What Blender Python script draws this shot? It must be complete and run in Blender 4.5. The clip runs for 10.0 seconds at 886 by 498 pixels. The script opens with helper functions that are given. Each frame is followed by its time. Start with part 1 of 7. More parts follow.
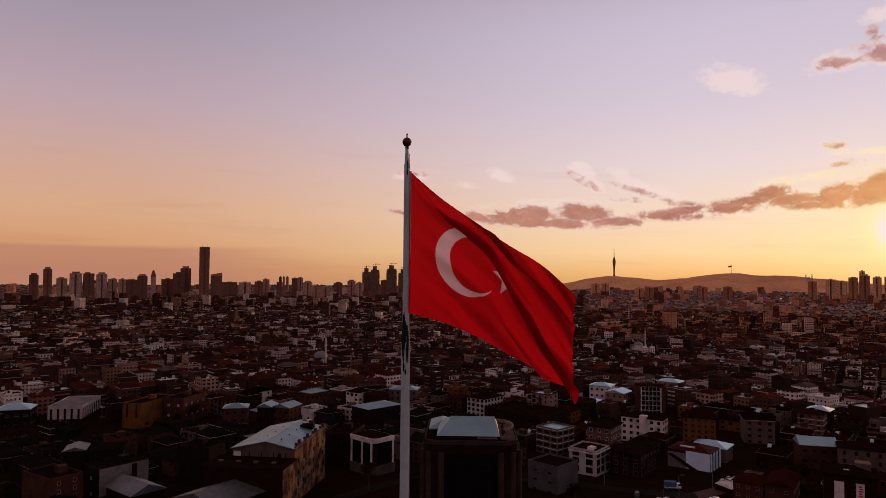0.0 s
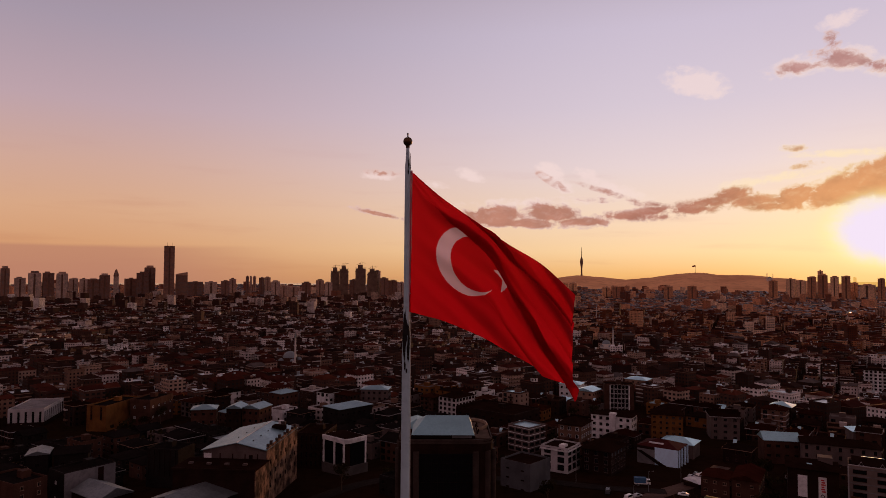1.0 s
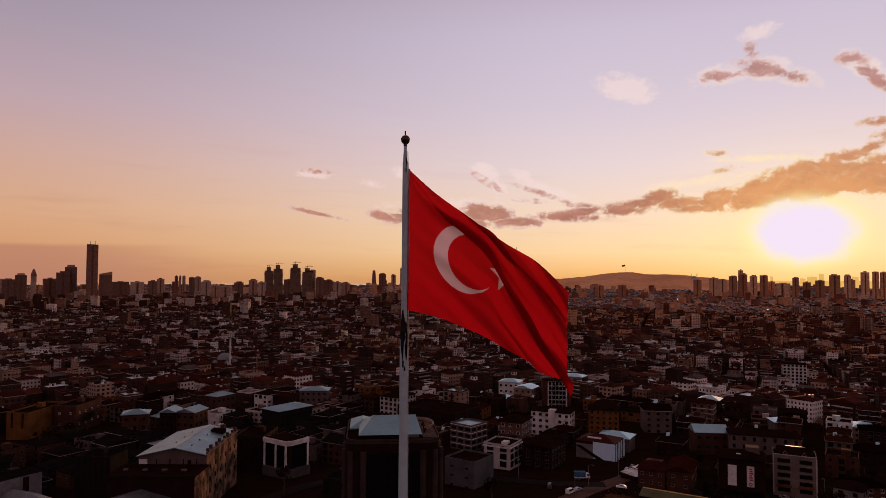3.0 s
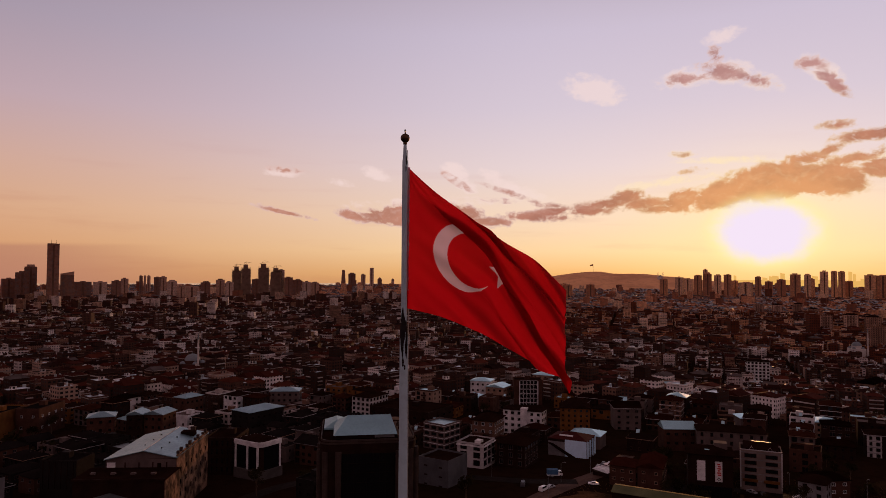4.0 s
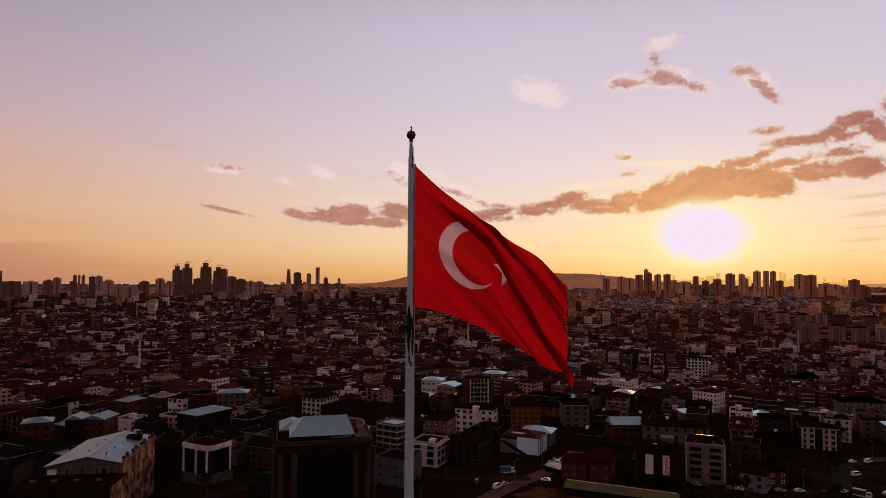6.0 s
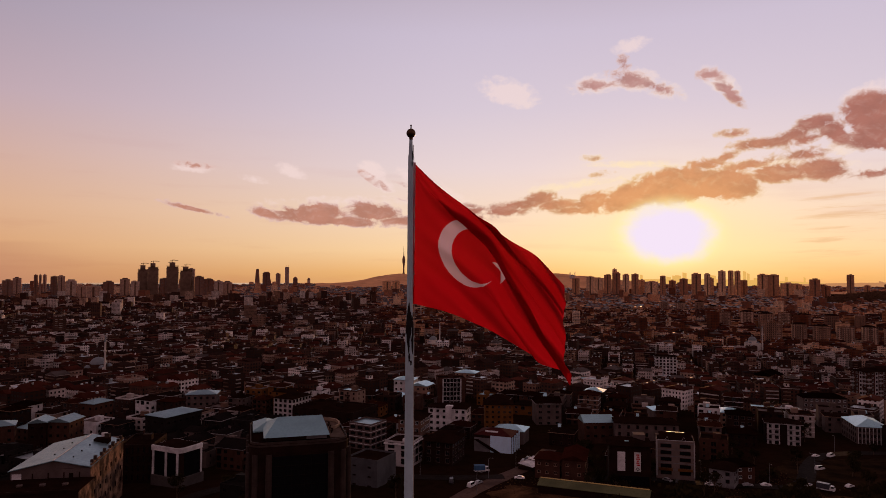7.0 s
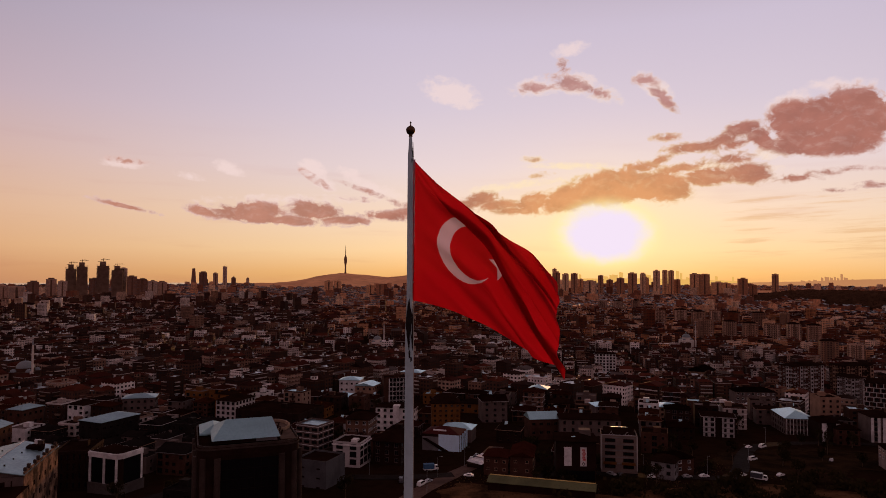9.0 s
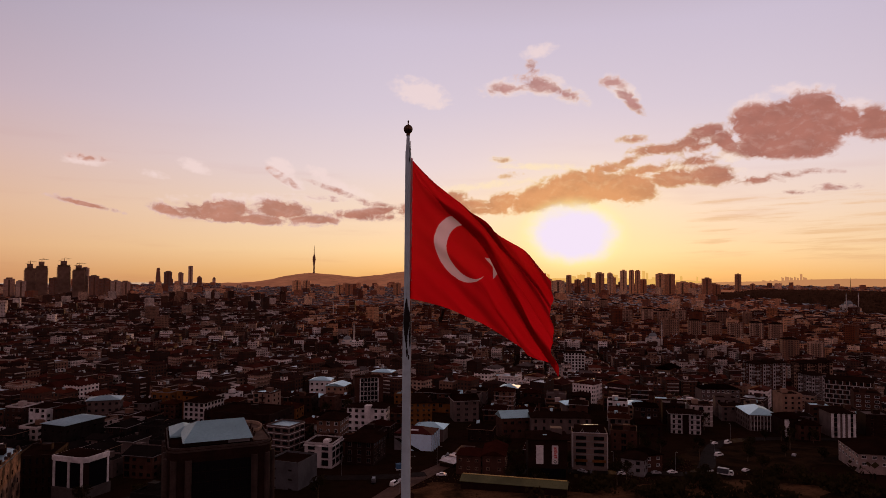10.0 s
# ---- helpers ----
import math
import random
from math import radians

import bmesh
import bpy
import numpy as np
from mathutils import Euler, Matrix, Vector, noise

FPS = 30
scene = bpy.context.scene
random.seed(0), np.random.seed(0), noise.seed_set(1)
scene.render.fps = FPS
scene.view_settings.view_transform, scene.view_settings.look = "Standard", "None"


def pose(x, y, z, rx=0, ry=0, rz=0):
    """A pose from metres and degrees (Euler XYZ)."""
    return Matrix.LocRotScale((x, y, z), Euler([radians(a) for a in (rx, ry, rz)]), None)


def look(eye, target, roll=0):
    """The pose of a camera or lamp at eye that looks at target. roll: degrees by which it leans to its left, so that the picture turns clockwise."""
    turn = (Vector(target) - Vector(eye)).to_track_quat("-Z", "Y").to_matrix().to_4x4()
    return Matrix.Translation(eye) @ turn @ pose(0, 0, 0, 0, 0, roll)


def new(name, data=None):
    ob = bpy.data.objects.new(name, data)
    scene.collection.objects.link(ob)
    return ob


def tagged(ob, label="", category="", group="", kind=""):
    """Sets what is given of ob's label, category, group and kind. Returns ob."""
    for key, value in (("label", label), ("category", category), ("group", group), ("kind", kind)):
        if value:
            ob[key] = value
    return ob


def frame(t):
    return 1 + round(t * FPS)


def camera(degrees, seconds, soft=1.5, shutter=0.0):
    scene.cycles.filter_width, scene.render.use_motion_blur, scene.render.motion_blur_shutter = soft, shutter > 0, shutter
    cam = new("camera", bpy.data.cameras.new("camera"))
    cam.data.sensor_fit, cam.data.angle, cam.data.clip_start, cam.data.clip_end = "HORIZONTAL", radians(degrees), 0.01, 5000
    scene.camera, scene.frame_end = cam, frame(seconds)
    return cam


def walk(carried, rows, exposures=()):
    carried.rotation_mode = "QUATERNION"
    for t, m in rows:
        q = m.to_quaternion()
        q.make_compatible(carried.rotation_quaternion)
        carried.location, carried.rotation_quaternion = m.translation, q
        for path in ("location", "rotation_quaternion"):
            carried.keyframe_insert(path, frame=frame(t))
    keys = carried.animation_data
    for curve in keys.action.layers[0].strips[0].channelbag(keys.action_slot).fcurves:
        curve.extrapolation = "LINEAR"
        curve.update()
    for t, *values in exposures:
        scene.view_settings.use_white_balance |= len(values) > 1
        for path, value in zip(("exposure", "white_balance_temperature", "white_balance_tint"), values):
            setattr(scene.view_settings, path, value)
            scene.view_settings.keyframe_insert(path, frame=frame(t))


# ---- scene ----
# ---- camera and walk ----
cam = camera(67.17, 10.0, soft=0.8)
PATH = [
    (0, 0, 0, 84, 92.23, -0.352, -0.022),
    (0.5, -1.006, -0.102, 83.983, 92.21, -0.333, -1.176),
    (1, -2.001, -0.164, 83.962, 92.203, -0.35, -2.696),
    (1.5, -2.985, -0.188, 83.937, 92.204, -0.31, -4.424),
    (2, -3.958, -0.177, 83.909, 92.199, -0.307, -5.882),
    (2.5, -4.922, -0.133, 83.877, 92.201, -0.32, -6.99),
    (4, -7.754, 0.174, 83.765, 92.171, -0.261, -10.805),
    (4.5, -8.679, 0.327, 83.723, 92.169, -0.272, -11.986),
    (5, -9.597, 0.501, 83.68, 92.181, -0.26, -13.158),
    (5.5, -10.506, 0.693, 83.634, 92.179, -0.289, -14.203),
    (7, -13.187, 1.361, 83.492, 92.143, -0.293, -17.933),
    (7.5, -14.066, 1.606, 83.443, 92.156, -0.303, -19.042),
    (8, -14.939, 1.857, 83.394, 92.132, -0.281, -20.173),
    (8.5, -15.806, 2.114, 83.345, 92.117, -0.3, -21.442),
    (9, -16.666, 2.373, 83.297, 92.13, -0.274, -22.922),
    (9.5, -17.521, 2.632, 83.249, 92.132, -0.301, -24.279),
    (10, -18.371, 2.888, 83.202, 92.127, -0.304, -25.568),
]
walk(cam, [(t, pose(x, y, z, rx, ry, rz)) for t, x, y, z, rx, ry, rz in PATH])

# ---- world, sun, exposure ----
scene.view_settings.exposure = 0.0
SUN_AZ, SUN_EL = 36.6, 3.25      # degrees, clockwise from +y, above the level
SKY_GAIN = 1.0


def lin(r, g, b):
    """Display values 0..255 to linear colour."""
    return tuple(((c / 255) / 12.92 if c / 255 <= 0.04045 else ((c / 255 + 0.055) / 1.055) ** 2.4) for c in (r, g, b)) + (1.0,)


def heading(az, el=0.0):
    a, e = radians(az), radians(el)
    return Vector((math.sin(a) * math.cos(e), math.cos(a) * math.cos(e), math.sin(e)))


class Nodes:
    """A short hand for node trees."""

    def __init__(self, tree):
        self.tree = tree
        tree.nodes.clear()

    def add(self, kind, **props):
        n = self.tree.nodes.new(kind)
        for key, value in props.items():
            setattr(n, key, value)
        return n

    def put(self, socket, value):
        if isinstance(value, bpy.types.NodeSocket):
            self.tree.links.new(value, socket)
        elif value is not None:
            socket.default_value = value

    def math(self, op, a, b=None, c=None, clamp=False):
        n = self.add("ShaderNodeMath", operation=op, use_clamp=clamp)
        for i, v in enumerate((a, b, c)):
            self.put(n.inputs[i], v)
        return n.outputs[0]

    def vec(self, op, a, b=None, out=0):
        n = self.add("ShaderNodeVectorMath", operation=op)
        self.put(n.inputs[0], a)
        self.put(n.inputs[1], b)
        return n.outputs[out]

    def mix(self, fac, a, b, blend="MIX"):
        n = self.add("ShaderNodeMix", data_type="RGBA", blend_type=blend)
        self.put(n.inputs[0], fac)
        self.put(n.inputs[6], a)
        self.put(n.inputs[7], b)
        return n.outputs[2]

    def ramp(self, fac, stops, interp="LINEAR"):
        n = self.add("ShaderNodeValToRGB")
        n.color_ramp.interpolation = interp
        e = n.color_ramp.elements
        while len(e) < len(stops):
            e.new(0.5)
        for el, (p, c) in zip(e, stops):
            el.position, el.color = p, c if len(c) == 4 else (*c, 1)
        self.put(n.inputs[0], fac)
        return n.outputs[0]

    def span(self, v, a, b, c=0.0, d=1.0, smooth=True):
        n = self.add("ShaderNodeMapRange", interpolation_type="SMOOTHSTEP" if smooth else "LINEAR")
        for i, x in enumerate((v, a, b, c, d)):
            self.put(n.inputs[i], x)
        return n.outputs[0]

    def noise(self, vec, scale, detail=4.0, rough=0.55, out=0):
        n = self.add("ShaderNodeTexNoise")
        self.put(n.inputs["Vector"], vec)
        n.inputs["Scale"].default_value, n.inputs["Detail"].default_value = scale, detail
        n.inputs["Roughness"].default_value = rough
        return n.outputs[out]


def grey(v):
    return (v, v, v, 1)


world = bpy.data.worlds.new("evening_sky")
scene.world = world
world.use_nodes = True
W = Nodes(world.node_tree)
way = W.vec("NORMALIZE", W.add("ShaderNodeTexCoord").outputs["Generated"])
sep = W.add("ShaderNodeSeparateXYZ")
W.put(sep.inputs[0], way)
wx, wy, wz = sep.outputs
el_deg = W.math("MULTIPLY", W.math("ARCSINE", wz), 180 / math.pi)
az_deg = W.math("MULTIPLY", W.math("ARCTAN2", wx, wy), 180 / math.pi)
away = W.math("ABSOLUTE", W.math("SUBTRACT", az_deg, SUN_AZ))
away = W.math("MINIMUM", away, W.math("SUBTRACT", 360.0, away))
el_f = W.math("DIVIDE", W.math("ADD", el_deg, 2.0), 92.0)


def at_el(e):
    return (e + 2.0) / 92.0


near_sun = W.ramp(el_f, [
    (at_el(-2), lin(214, 152, 100)), (at_el(0), lin(236, 184, 116)), (at_el(2), lin(246, 212, 164)),
    (at_el(5), lin(242, 216, 192)), (at_el(9), lin(229, 212, 214)), (at_el(14), lin(213, 201, 215)),
    (at_el(20), lin(203, 192, 211)), (at_el(35), lin(140, 119, 127)), (at_el(88), lin(107, 89, 88))])
far_sun = W.ramp(el_f, [
    (at_el(-2), lin(174, 118, 94)), (at_el(0), lin(194, 135, 104)), (at_el(2), lin(212, 156, 114)),
    (at_el(5), lin(216, 168, 134)), (at_el(8.5), lin(208, 168, 152)), (at_el(13), lin(190, 164, 172)),
    (at_el(19), lin(166, 152, 168)), (at_el(35), lin(125, 105, 110)), (at_el(88), lin(107, 89, 88))])
back_sky = W.ramp(el_f, [
    (at_el(-2), lin(42, 32, 36)), (at_el(3), lin(88, 67, 72)), (at_el(12), lin(142, 111, 115)),
    (at_el(26), lin(187, 149, 155)), (at_el(45), lin(179, 142, 148)), (at_el(65), lin(125, 97, 100)), (at_el(88), lin(110, 84, 82))])
sky = W.mix(W.span(away, 12, 66), near_sun, far_sun)
sky = W.mix(W.span(away, 74, 104), sky, back_sky)
air = W.add("ShaderNodeTexSky", sky_type="NISHITA", sun_disc=False, sun_elevation=radians(SUN_EL), sun_rotation=radians(SUN_AZ))
air_col = W.mix(1.0, air.outputs[0], grey(0.10), "MULTIPLY")
sky = W.mix(0.06, sky, air_col)

# thin veils low in the sky
level = W.add("ShaderNodeCombineXYZ")
W.put(level.inputs[0], W.math("MULTIPLY", az_deg, 0.045))
W.put(level.inputs[1], W.math("MULTIPLY", el_deg, 0.42))
veil = W.noise(level.outputs[0], 1.6, 5, 0.55)
veil = W.math("MULTIPLY", W.span(veil, 0.52, 0.72), W.span(el_deg, 14, 4))
streak = W.add("ShaderNodeCombineXYZ")
W.put(streak.inputs[0], W.math("MULTIPLY", az_deg, 0.10))
W.put(streak.inputs[1], W.math("MULTIPLY_ADD", az_deg, -0.05, W.math("MULTIPLY", el_deg, 1.5)))
fibres = W.noise(streak.outputs[0], 1.5, 7, 0.6)
fibres = W.math("MULTIPLY", fibres, W.math("MULTIPLY", W.span(az_deg, 38, 48), W.math("MULTIPLY", W.span(el_deg, 9, 5.5), W.span(el_deg, 0, 1.5))))
sky = W.mix(W.math("MULTIPLY", W.span(fibres, 0.46, 0.68), 0.55), sky, lin(226, 178, 128))
sky = W.mix(W.math("MULTIPLY", veil, 0.22), sky, W.mix(1.0, sky, lin(226, 200, 206), "MULTIPLY"))
bank = W.math("MULTIPLY", W.span(W.math("ADD", el_deg, W.math("MULTIPLY", W.noise(level.outputs[0], 0.9, 3), 1.2)), 3.0, 2.6), W.span(az_deg, -9, -24))
sky = W.mix(W.math("MULTIPLY", bank, 0.7), sky, lin(180, 126, 104))

# the sun's glare, wider than high
dx = W.math("SUBTRACT", az_deg, SUN_AZ)
dy = W.math("MULTIPLY", W.math("SUBTRACT", el_deg, SUN_EL + 0.15), 1.5)
ring = W.math("SQRT", W.math("ADD", W.math("MULTIPLY", dx, dx), W.math("MULTIPLY", dy, dy)))
sky = W.mix(W.math("MULTIPLY", W.math("POWER", W.span(ring, 15, 2, smooth=False), 2.2), 0.6), sky, lin(255, 236, 172))

# clouds: azimuth, elevation, half width, half height, slope, thickness
BANK_CLOUDS = [
    (20.4, 5.3, 1.7, 0.43, 0.05, 0.80), (24.5, 5.9, 2.4, 0.53, 0.11, 0.90), (27.8, 5.9, 1.9, 0.57, 0.09, 0.90), (29.7, 5.4, 2.8, 0.47, 0.03, 0.90),
    (53.2, 12.0, 2.2, 1.50, -0.05, 1.10), (56.6, 11.2, 1.6, 1.40, -0.20, 1.00), (45.6, 10.6, 1.6, 0.60, 0.20, 0.80),
    (53.0, 10.8, 4.1, 2.17, -0.10, 1.20), (55.0, 12.2, 2.1, 1.63, -0.17, 1.10), (50.7, 11.6, 1.9, 1.70, 0.02, 1.10), (52.6, 9.6, 3.9, 0.93, -0.08, 1.10), (47.4, 11.4, 1.4, 0.66, 0.03, 1.00), (48.6, 10.5, 1.2, 0.96, -0.39, 1.00),
    (58.8, 10.8, 1.6, 1.42, -0.06, 1.10), (43.9, 10.2, 2.7, 0.59, 0.07, 1.00), (40.9, 9.3, 1.1, 0.51, 0.26, 0.80), (37.3, 7.1, 3.7, 1.79, 0.08, 1.20), (40.8, 7.0, 2.9, 1.48, -0.01, 1.20), (33.5, 6.2, 3.0, 1.24, 0.21, 1.10),
    (30.4, 5.9, 2.1, 0.72, 0.09, 1.00), (44.6, 7.8, 2.1, 0.91, 0.01, 1.00), (47.7, 7.9, 1.9, 0.98, -0.10, 1.00), (50.7, 7.4, 2.0, 0.48, -0.00, 0.90), (52.6, 7.7, 1.2, 0.30, -0.06, 0.70), (42.8, 8.6, 2.2, 0.55, 0.16, 0.80),
    (46.5, 9.1, 1.7, 0.62, 0.05, 0.80), (46.5, 10.2, 1.3, 0.53, 0.25, 0.80), (39.4, 8.8, 1.8, 0.65, 0.02, 0.90), (54.7, 7.8, 1.8, 0.21, -0.07, 0.50), (26.1, 6.4, 1.7, 0.57, 0.09, 0.90), (22.8, 5.3, 2.9, 0.43, 0.04, 0.80),
    (30.7, 6.4, 1.6, 0.66, 0.08, 1.00),
]
WEST_CLOUDS = [
    (3.2, 4.9, 1.6, 0.45, -0.23, 1.00), (5.4, 4.9, 1.9, 0.86, -0.07, 1.00), (7.1, 5.1, 2.7, 0.92, 0.01, 1.10), (12.0, 5.2, 2.4, 1.03, -0.10, 1.10), (8.8, 4.4, 5.1, 0.51, -0.03, 1.10), (14.2, 4.5, 3.3, 0.47, -0.01, 1.00),
    (17.7, 4.9, 2.2, 0.53, -0.06, 0.80), (21.0, 4.8, 1.7, 0.39, 0.01, 0.60), (-2.6, 5.1, 2.1, 0.26, -0.20, 1.60),
]
LOOSE_CLOUDS = [
    (31.1, 15.6, 2.1, 0.55, 0.12, 0.62), (33.4, 15.9, 1.9, 0.70, -0.18, 0.72), (35.9, 15.0, 1.7, 0.55, -0.33, 0.80), (40.0, 15.7, 1.1, 0.55, -0.06, 0.62), (41.3, 14.2, 1.3, 0.67, -0.86, 0.70), (33.2, 17.1, 0.6, 0.76, -0.03, 0.45),
    (-2.5, 8.6, 1.7, 0.25, -0.05, 0.50), (11.9, 7.9, 1.2, 0.40, -0.57, 0.05), (16.6, 6.9, 2.4, 0.26, -0.34, 0.25), (15.5, 6.3, 1.4, 0.24, -0.08, 0.20), (20.1, 5.8, 1.3, 0.24, -0.09, 0.35), (30.2, 9.7, 0.9, 0.24, -0.01, 0.25),
    (56.5, 6.6, 1.6, 0.29, -0.01, 0.45), (53.6, 6.3, 0.8, 0.17, 0.00, 0.50), (41.7, 11.1, 1.2, 0.36, -0.05, 0.45), (27.3, 6.5, 1.0, 0.39, 0.00, 0.40), (31.4, 8.4, 1.0, 0.29, 0.09, 0.30),
]
PALE_CLOUDS = [
    (33.4, 9.1, 4.4, 0.28, -0.01, 0.90), (28.3, 7.4, 4.2, 0.38, 0.13, 0.60), (48.8, 8.2, 2.4, 0.29, -0.08, 0.50),
    (-2.8, 8.4, 1.9, 0.42, -0.03, 0.80), (5.0, 8.5, 1.2, 0.58, -0.20, 0.80), (2.0, 7.7, 1.1, 0.31, -0.15, 0.50), (11.8, 8.6, 1.1, 0.93, -0.36, 0.90), (12.8, 7.4, 0.9, 0.56, -0.27, 0.70), (14.9, 8.4, 1.1, 0.52, -0.37, 0.80),
    (17.1, 7.2, 2.7, 0.62, -0.34, 0.80), (23.6, 15.2, 2.6, 1.28, -0.23, 0.75), (33.8, 18.5, 1.3, 0.66, 0.14, 0.90), (31.1, 15.6, 2.6, 0.91, 0.11, 0.75), (34.3, 15.7, 2.2, 0.99, -0.23, 0.70), (36.3, 14.8, 1.8, 0.81, -0.24, 0.60),
    (40.6, 15.1, 1.5, 1.06, -0.56, 0.60), (35.9, 8.9, 3.7, 0.19, -0.03, 0.60), (54.0, 13.8, 2.2, 0.57, -0.12, 0.70), (50.7, 13.3, 1.6, 0.59, 0.21, 0.70), (48.8, 9.3, 1.0, 0.44, -0.06, 0.50), (30.2, 9.7, 1.1, 0.33, -0.01, 0.60),
    (44.2, 8.6, 2.6, 0.45, 0.06, 0.60), (57.0, 12.4, 1.4, 0.56, -0.12, 0.60), (10.6, 6.1, 7.0, 0.47, 0.03, 0.50),
]


def sky_plane(lift=0.0):
    """Azimuth and elevation as a flat pattern plane, in degrees."""
    n = W.add("ShaderNodeCombineXYZ")
    W.put(n.inputs[0], az_deg)
    W.put(n.inputs[1], W.math("MULTIPLY_ADD", el_deg, 1.35, lift * 1.35))
    return n.outputs[0]


def ragged(lift=0.0, detail=8):
    """Billows, puffs and threads that break the rims of the clouds."""
    p = sky_plane(lift)
    p = W.vec("ADD", p, W.vec("MULTIPLY", W.noise(p, 0.5, 2, 0.5, out=1), (1.6, 1.2, 0.0)))
    wide = W.math("MULTIPLY", W.math("SUBTRACT", W.noise(p, 0.42, 2, 0.5), 0.5), 1.5)
    return W.math("MULTIPLY_ADD", W.math("SUBTRACT", W.noise(p, 1.5, detail, 0.6), 0.5), 1.5, wide)


def lobes(rows):
    """The fullest of the cloud lobes at a direction: above 0 inside, below 0 outside. Undersides are flatter than tops."""
    most = None
    for ca, ce, hw, hh, slope, thick in rows:
        qx = W.math("DIVIDE", W.math("SUBTRACT", az_deg, ca), hw)
        rise = W.math("MULTIPLY_ADD", W.math("SUBTRACT", az_deg, ca), -slope, W.math("SUBTRACT", el_deg, ce))
        qy = W.math("MAXIMUM", W.math("DIVIDE", rise, hh), W.math("DIVIDE", rise, -0.8 * hh))
        r = W.math("SQRT", W.math("MULTIPLY_ADD", qx, qx, W.math("MULTIPLY", qy, qy)))
        k = hh ** 0.55
        d = W.math("MINIMUM", W.math("MULTIPLY_ADD", r, -thick * k, thick * k), W.math("MULTIPLY_ADD", r, -1.4 * k, 1.4 * k))
        most = d if most is None else W.math("SMOOTH_MAX", most, d, 0.2)
    return most


rag, puff_here, puff_above = ragged(), ragged(0.0, 2), ragged(0.4, 2)
billow = W.noise(sky_plane(), 0.5, 5, 0.55)
lit_edge = W.mix(W.span(ring, 5, 22), lin(255, 232, 178), lin(240, 217, 212))
thin = W.math("ADD", W.math("MULTIPLY_ADD", lobes(PALE_CLOUDS), 1.3, 0.18), rag)
sky = W.mix(W.math("MULTIPLY", W.span(thin, -0.12, 0.75), 0.66), sky, lit_edge)
body = W.math("MAXIMUM", lobes(BANK_CLOUDS + WEST_CLOUDS), lobes(LOOSE_CLOUDS))
dens = W.math("ADD", W.math("MULTIPLY_ADD", body, 1.3, 0.14), W.math("MULTIPLY", rag, 1.3))
cover = W.span(dens, -0.15, 0.50)
top_light = W.span(W.math("SUBTRACT", puff_here, puff_above), -0.1, 0.8)
thick_col = W.mix(W.span(ring, 4, 17), lin(224, 156, 100), lin(170, 106, 90))
thick_col = W.mix(W.math("MULTIPLY", W.span(az_deg, 24, 12), 0.8), thick_col, lin(190, 132, 112))
thick_col = W.mix(W.math("MULTIPLY", W.span(el_deg, 12.8, 14.5), 0.6), thick_col, lin(196, 152, 150))
shade = W.mix(1.0, thick_col, grey(0.86), "MULTIPLY")
thick_col = W.mix(W.span(billow, 0.34, 0.62), shade, thick_col)
thick_col = W.mix(W.math("MULTIPLY", top_light, 0.16), thick_col, lit_edge)
cloud_col = W.mix(W.span(W.math("MULTIPLY_ADD", rag, -0.55, dens), 0.1, 0.6), W.mix(0.45, lit_edge, thick_col), thick_col)
sky = W.mix(W.math("MULTIPLY", cover, 0.94), sky, cloud_col)

# the sun's own burnt-out core, in front of the thin cloud
sky = W.mix(W.math("MULTIPLY", W.span(ring, 5.2, 2.8), 0.8), sky, lin(255, 244, 170))
sky = W.mix(W.span(W.math("ADD", ring, W.math("MULTIPLY", W.math("SUBTRACT", billow, 0.5), 2.0)), 4.3, 2.3), sky, lin(241, 227, 245))
bg = W.add("ShaderNodeBackground")
W.put(bg.inputs[0], W.mix(1.0, sky, (1.05, 1.025, 1.03, 1), "MULTIPLY"))
bg.inputs[1].default_value = SKY_GAIN
W.put(W.add("ShaderNodeOutputWorld").inputs[0], bg.outputs[0])

sun = new("sun", bpy.data.lights.new("sun", "SUN"))
sun.data.energy, sun.data.angle, sun.data.color = 0.9, radians(1.5), (1.0, 0.42, 0.15)
sun.matrix_world = look(heading(SUN_AZ, SUN_EL) * 900, (0, 0, 0))

# ---- materials ----


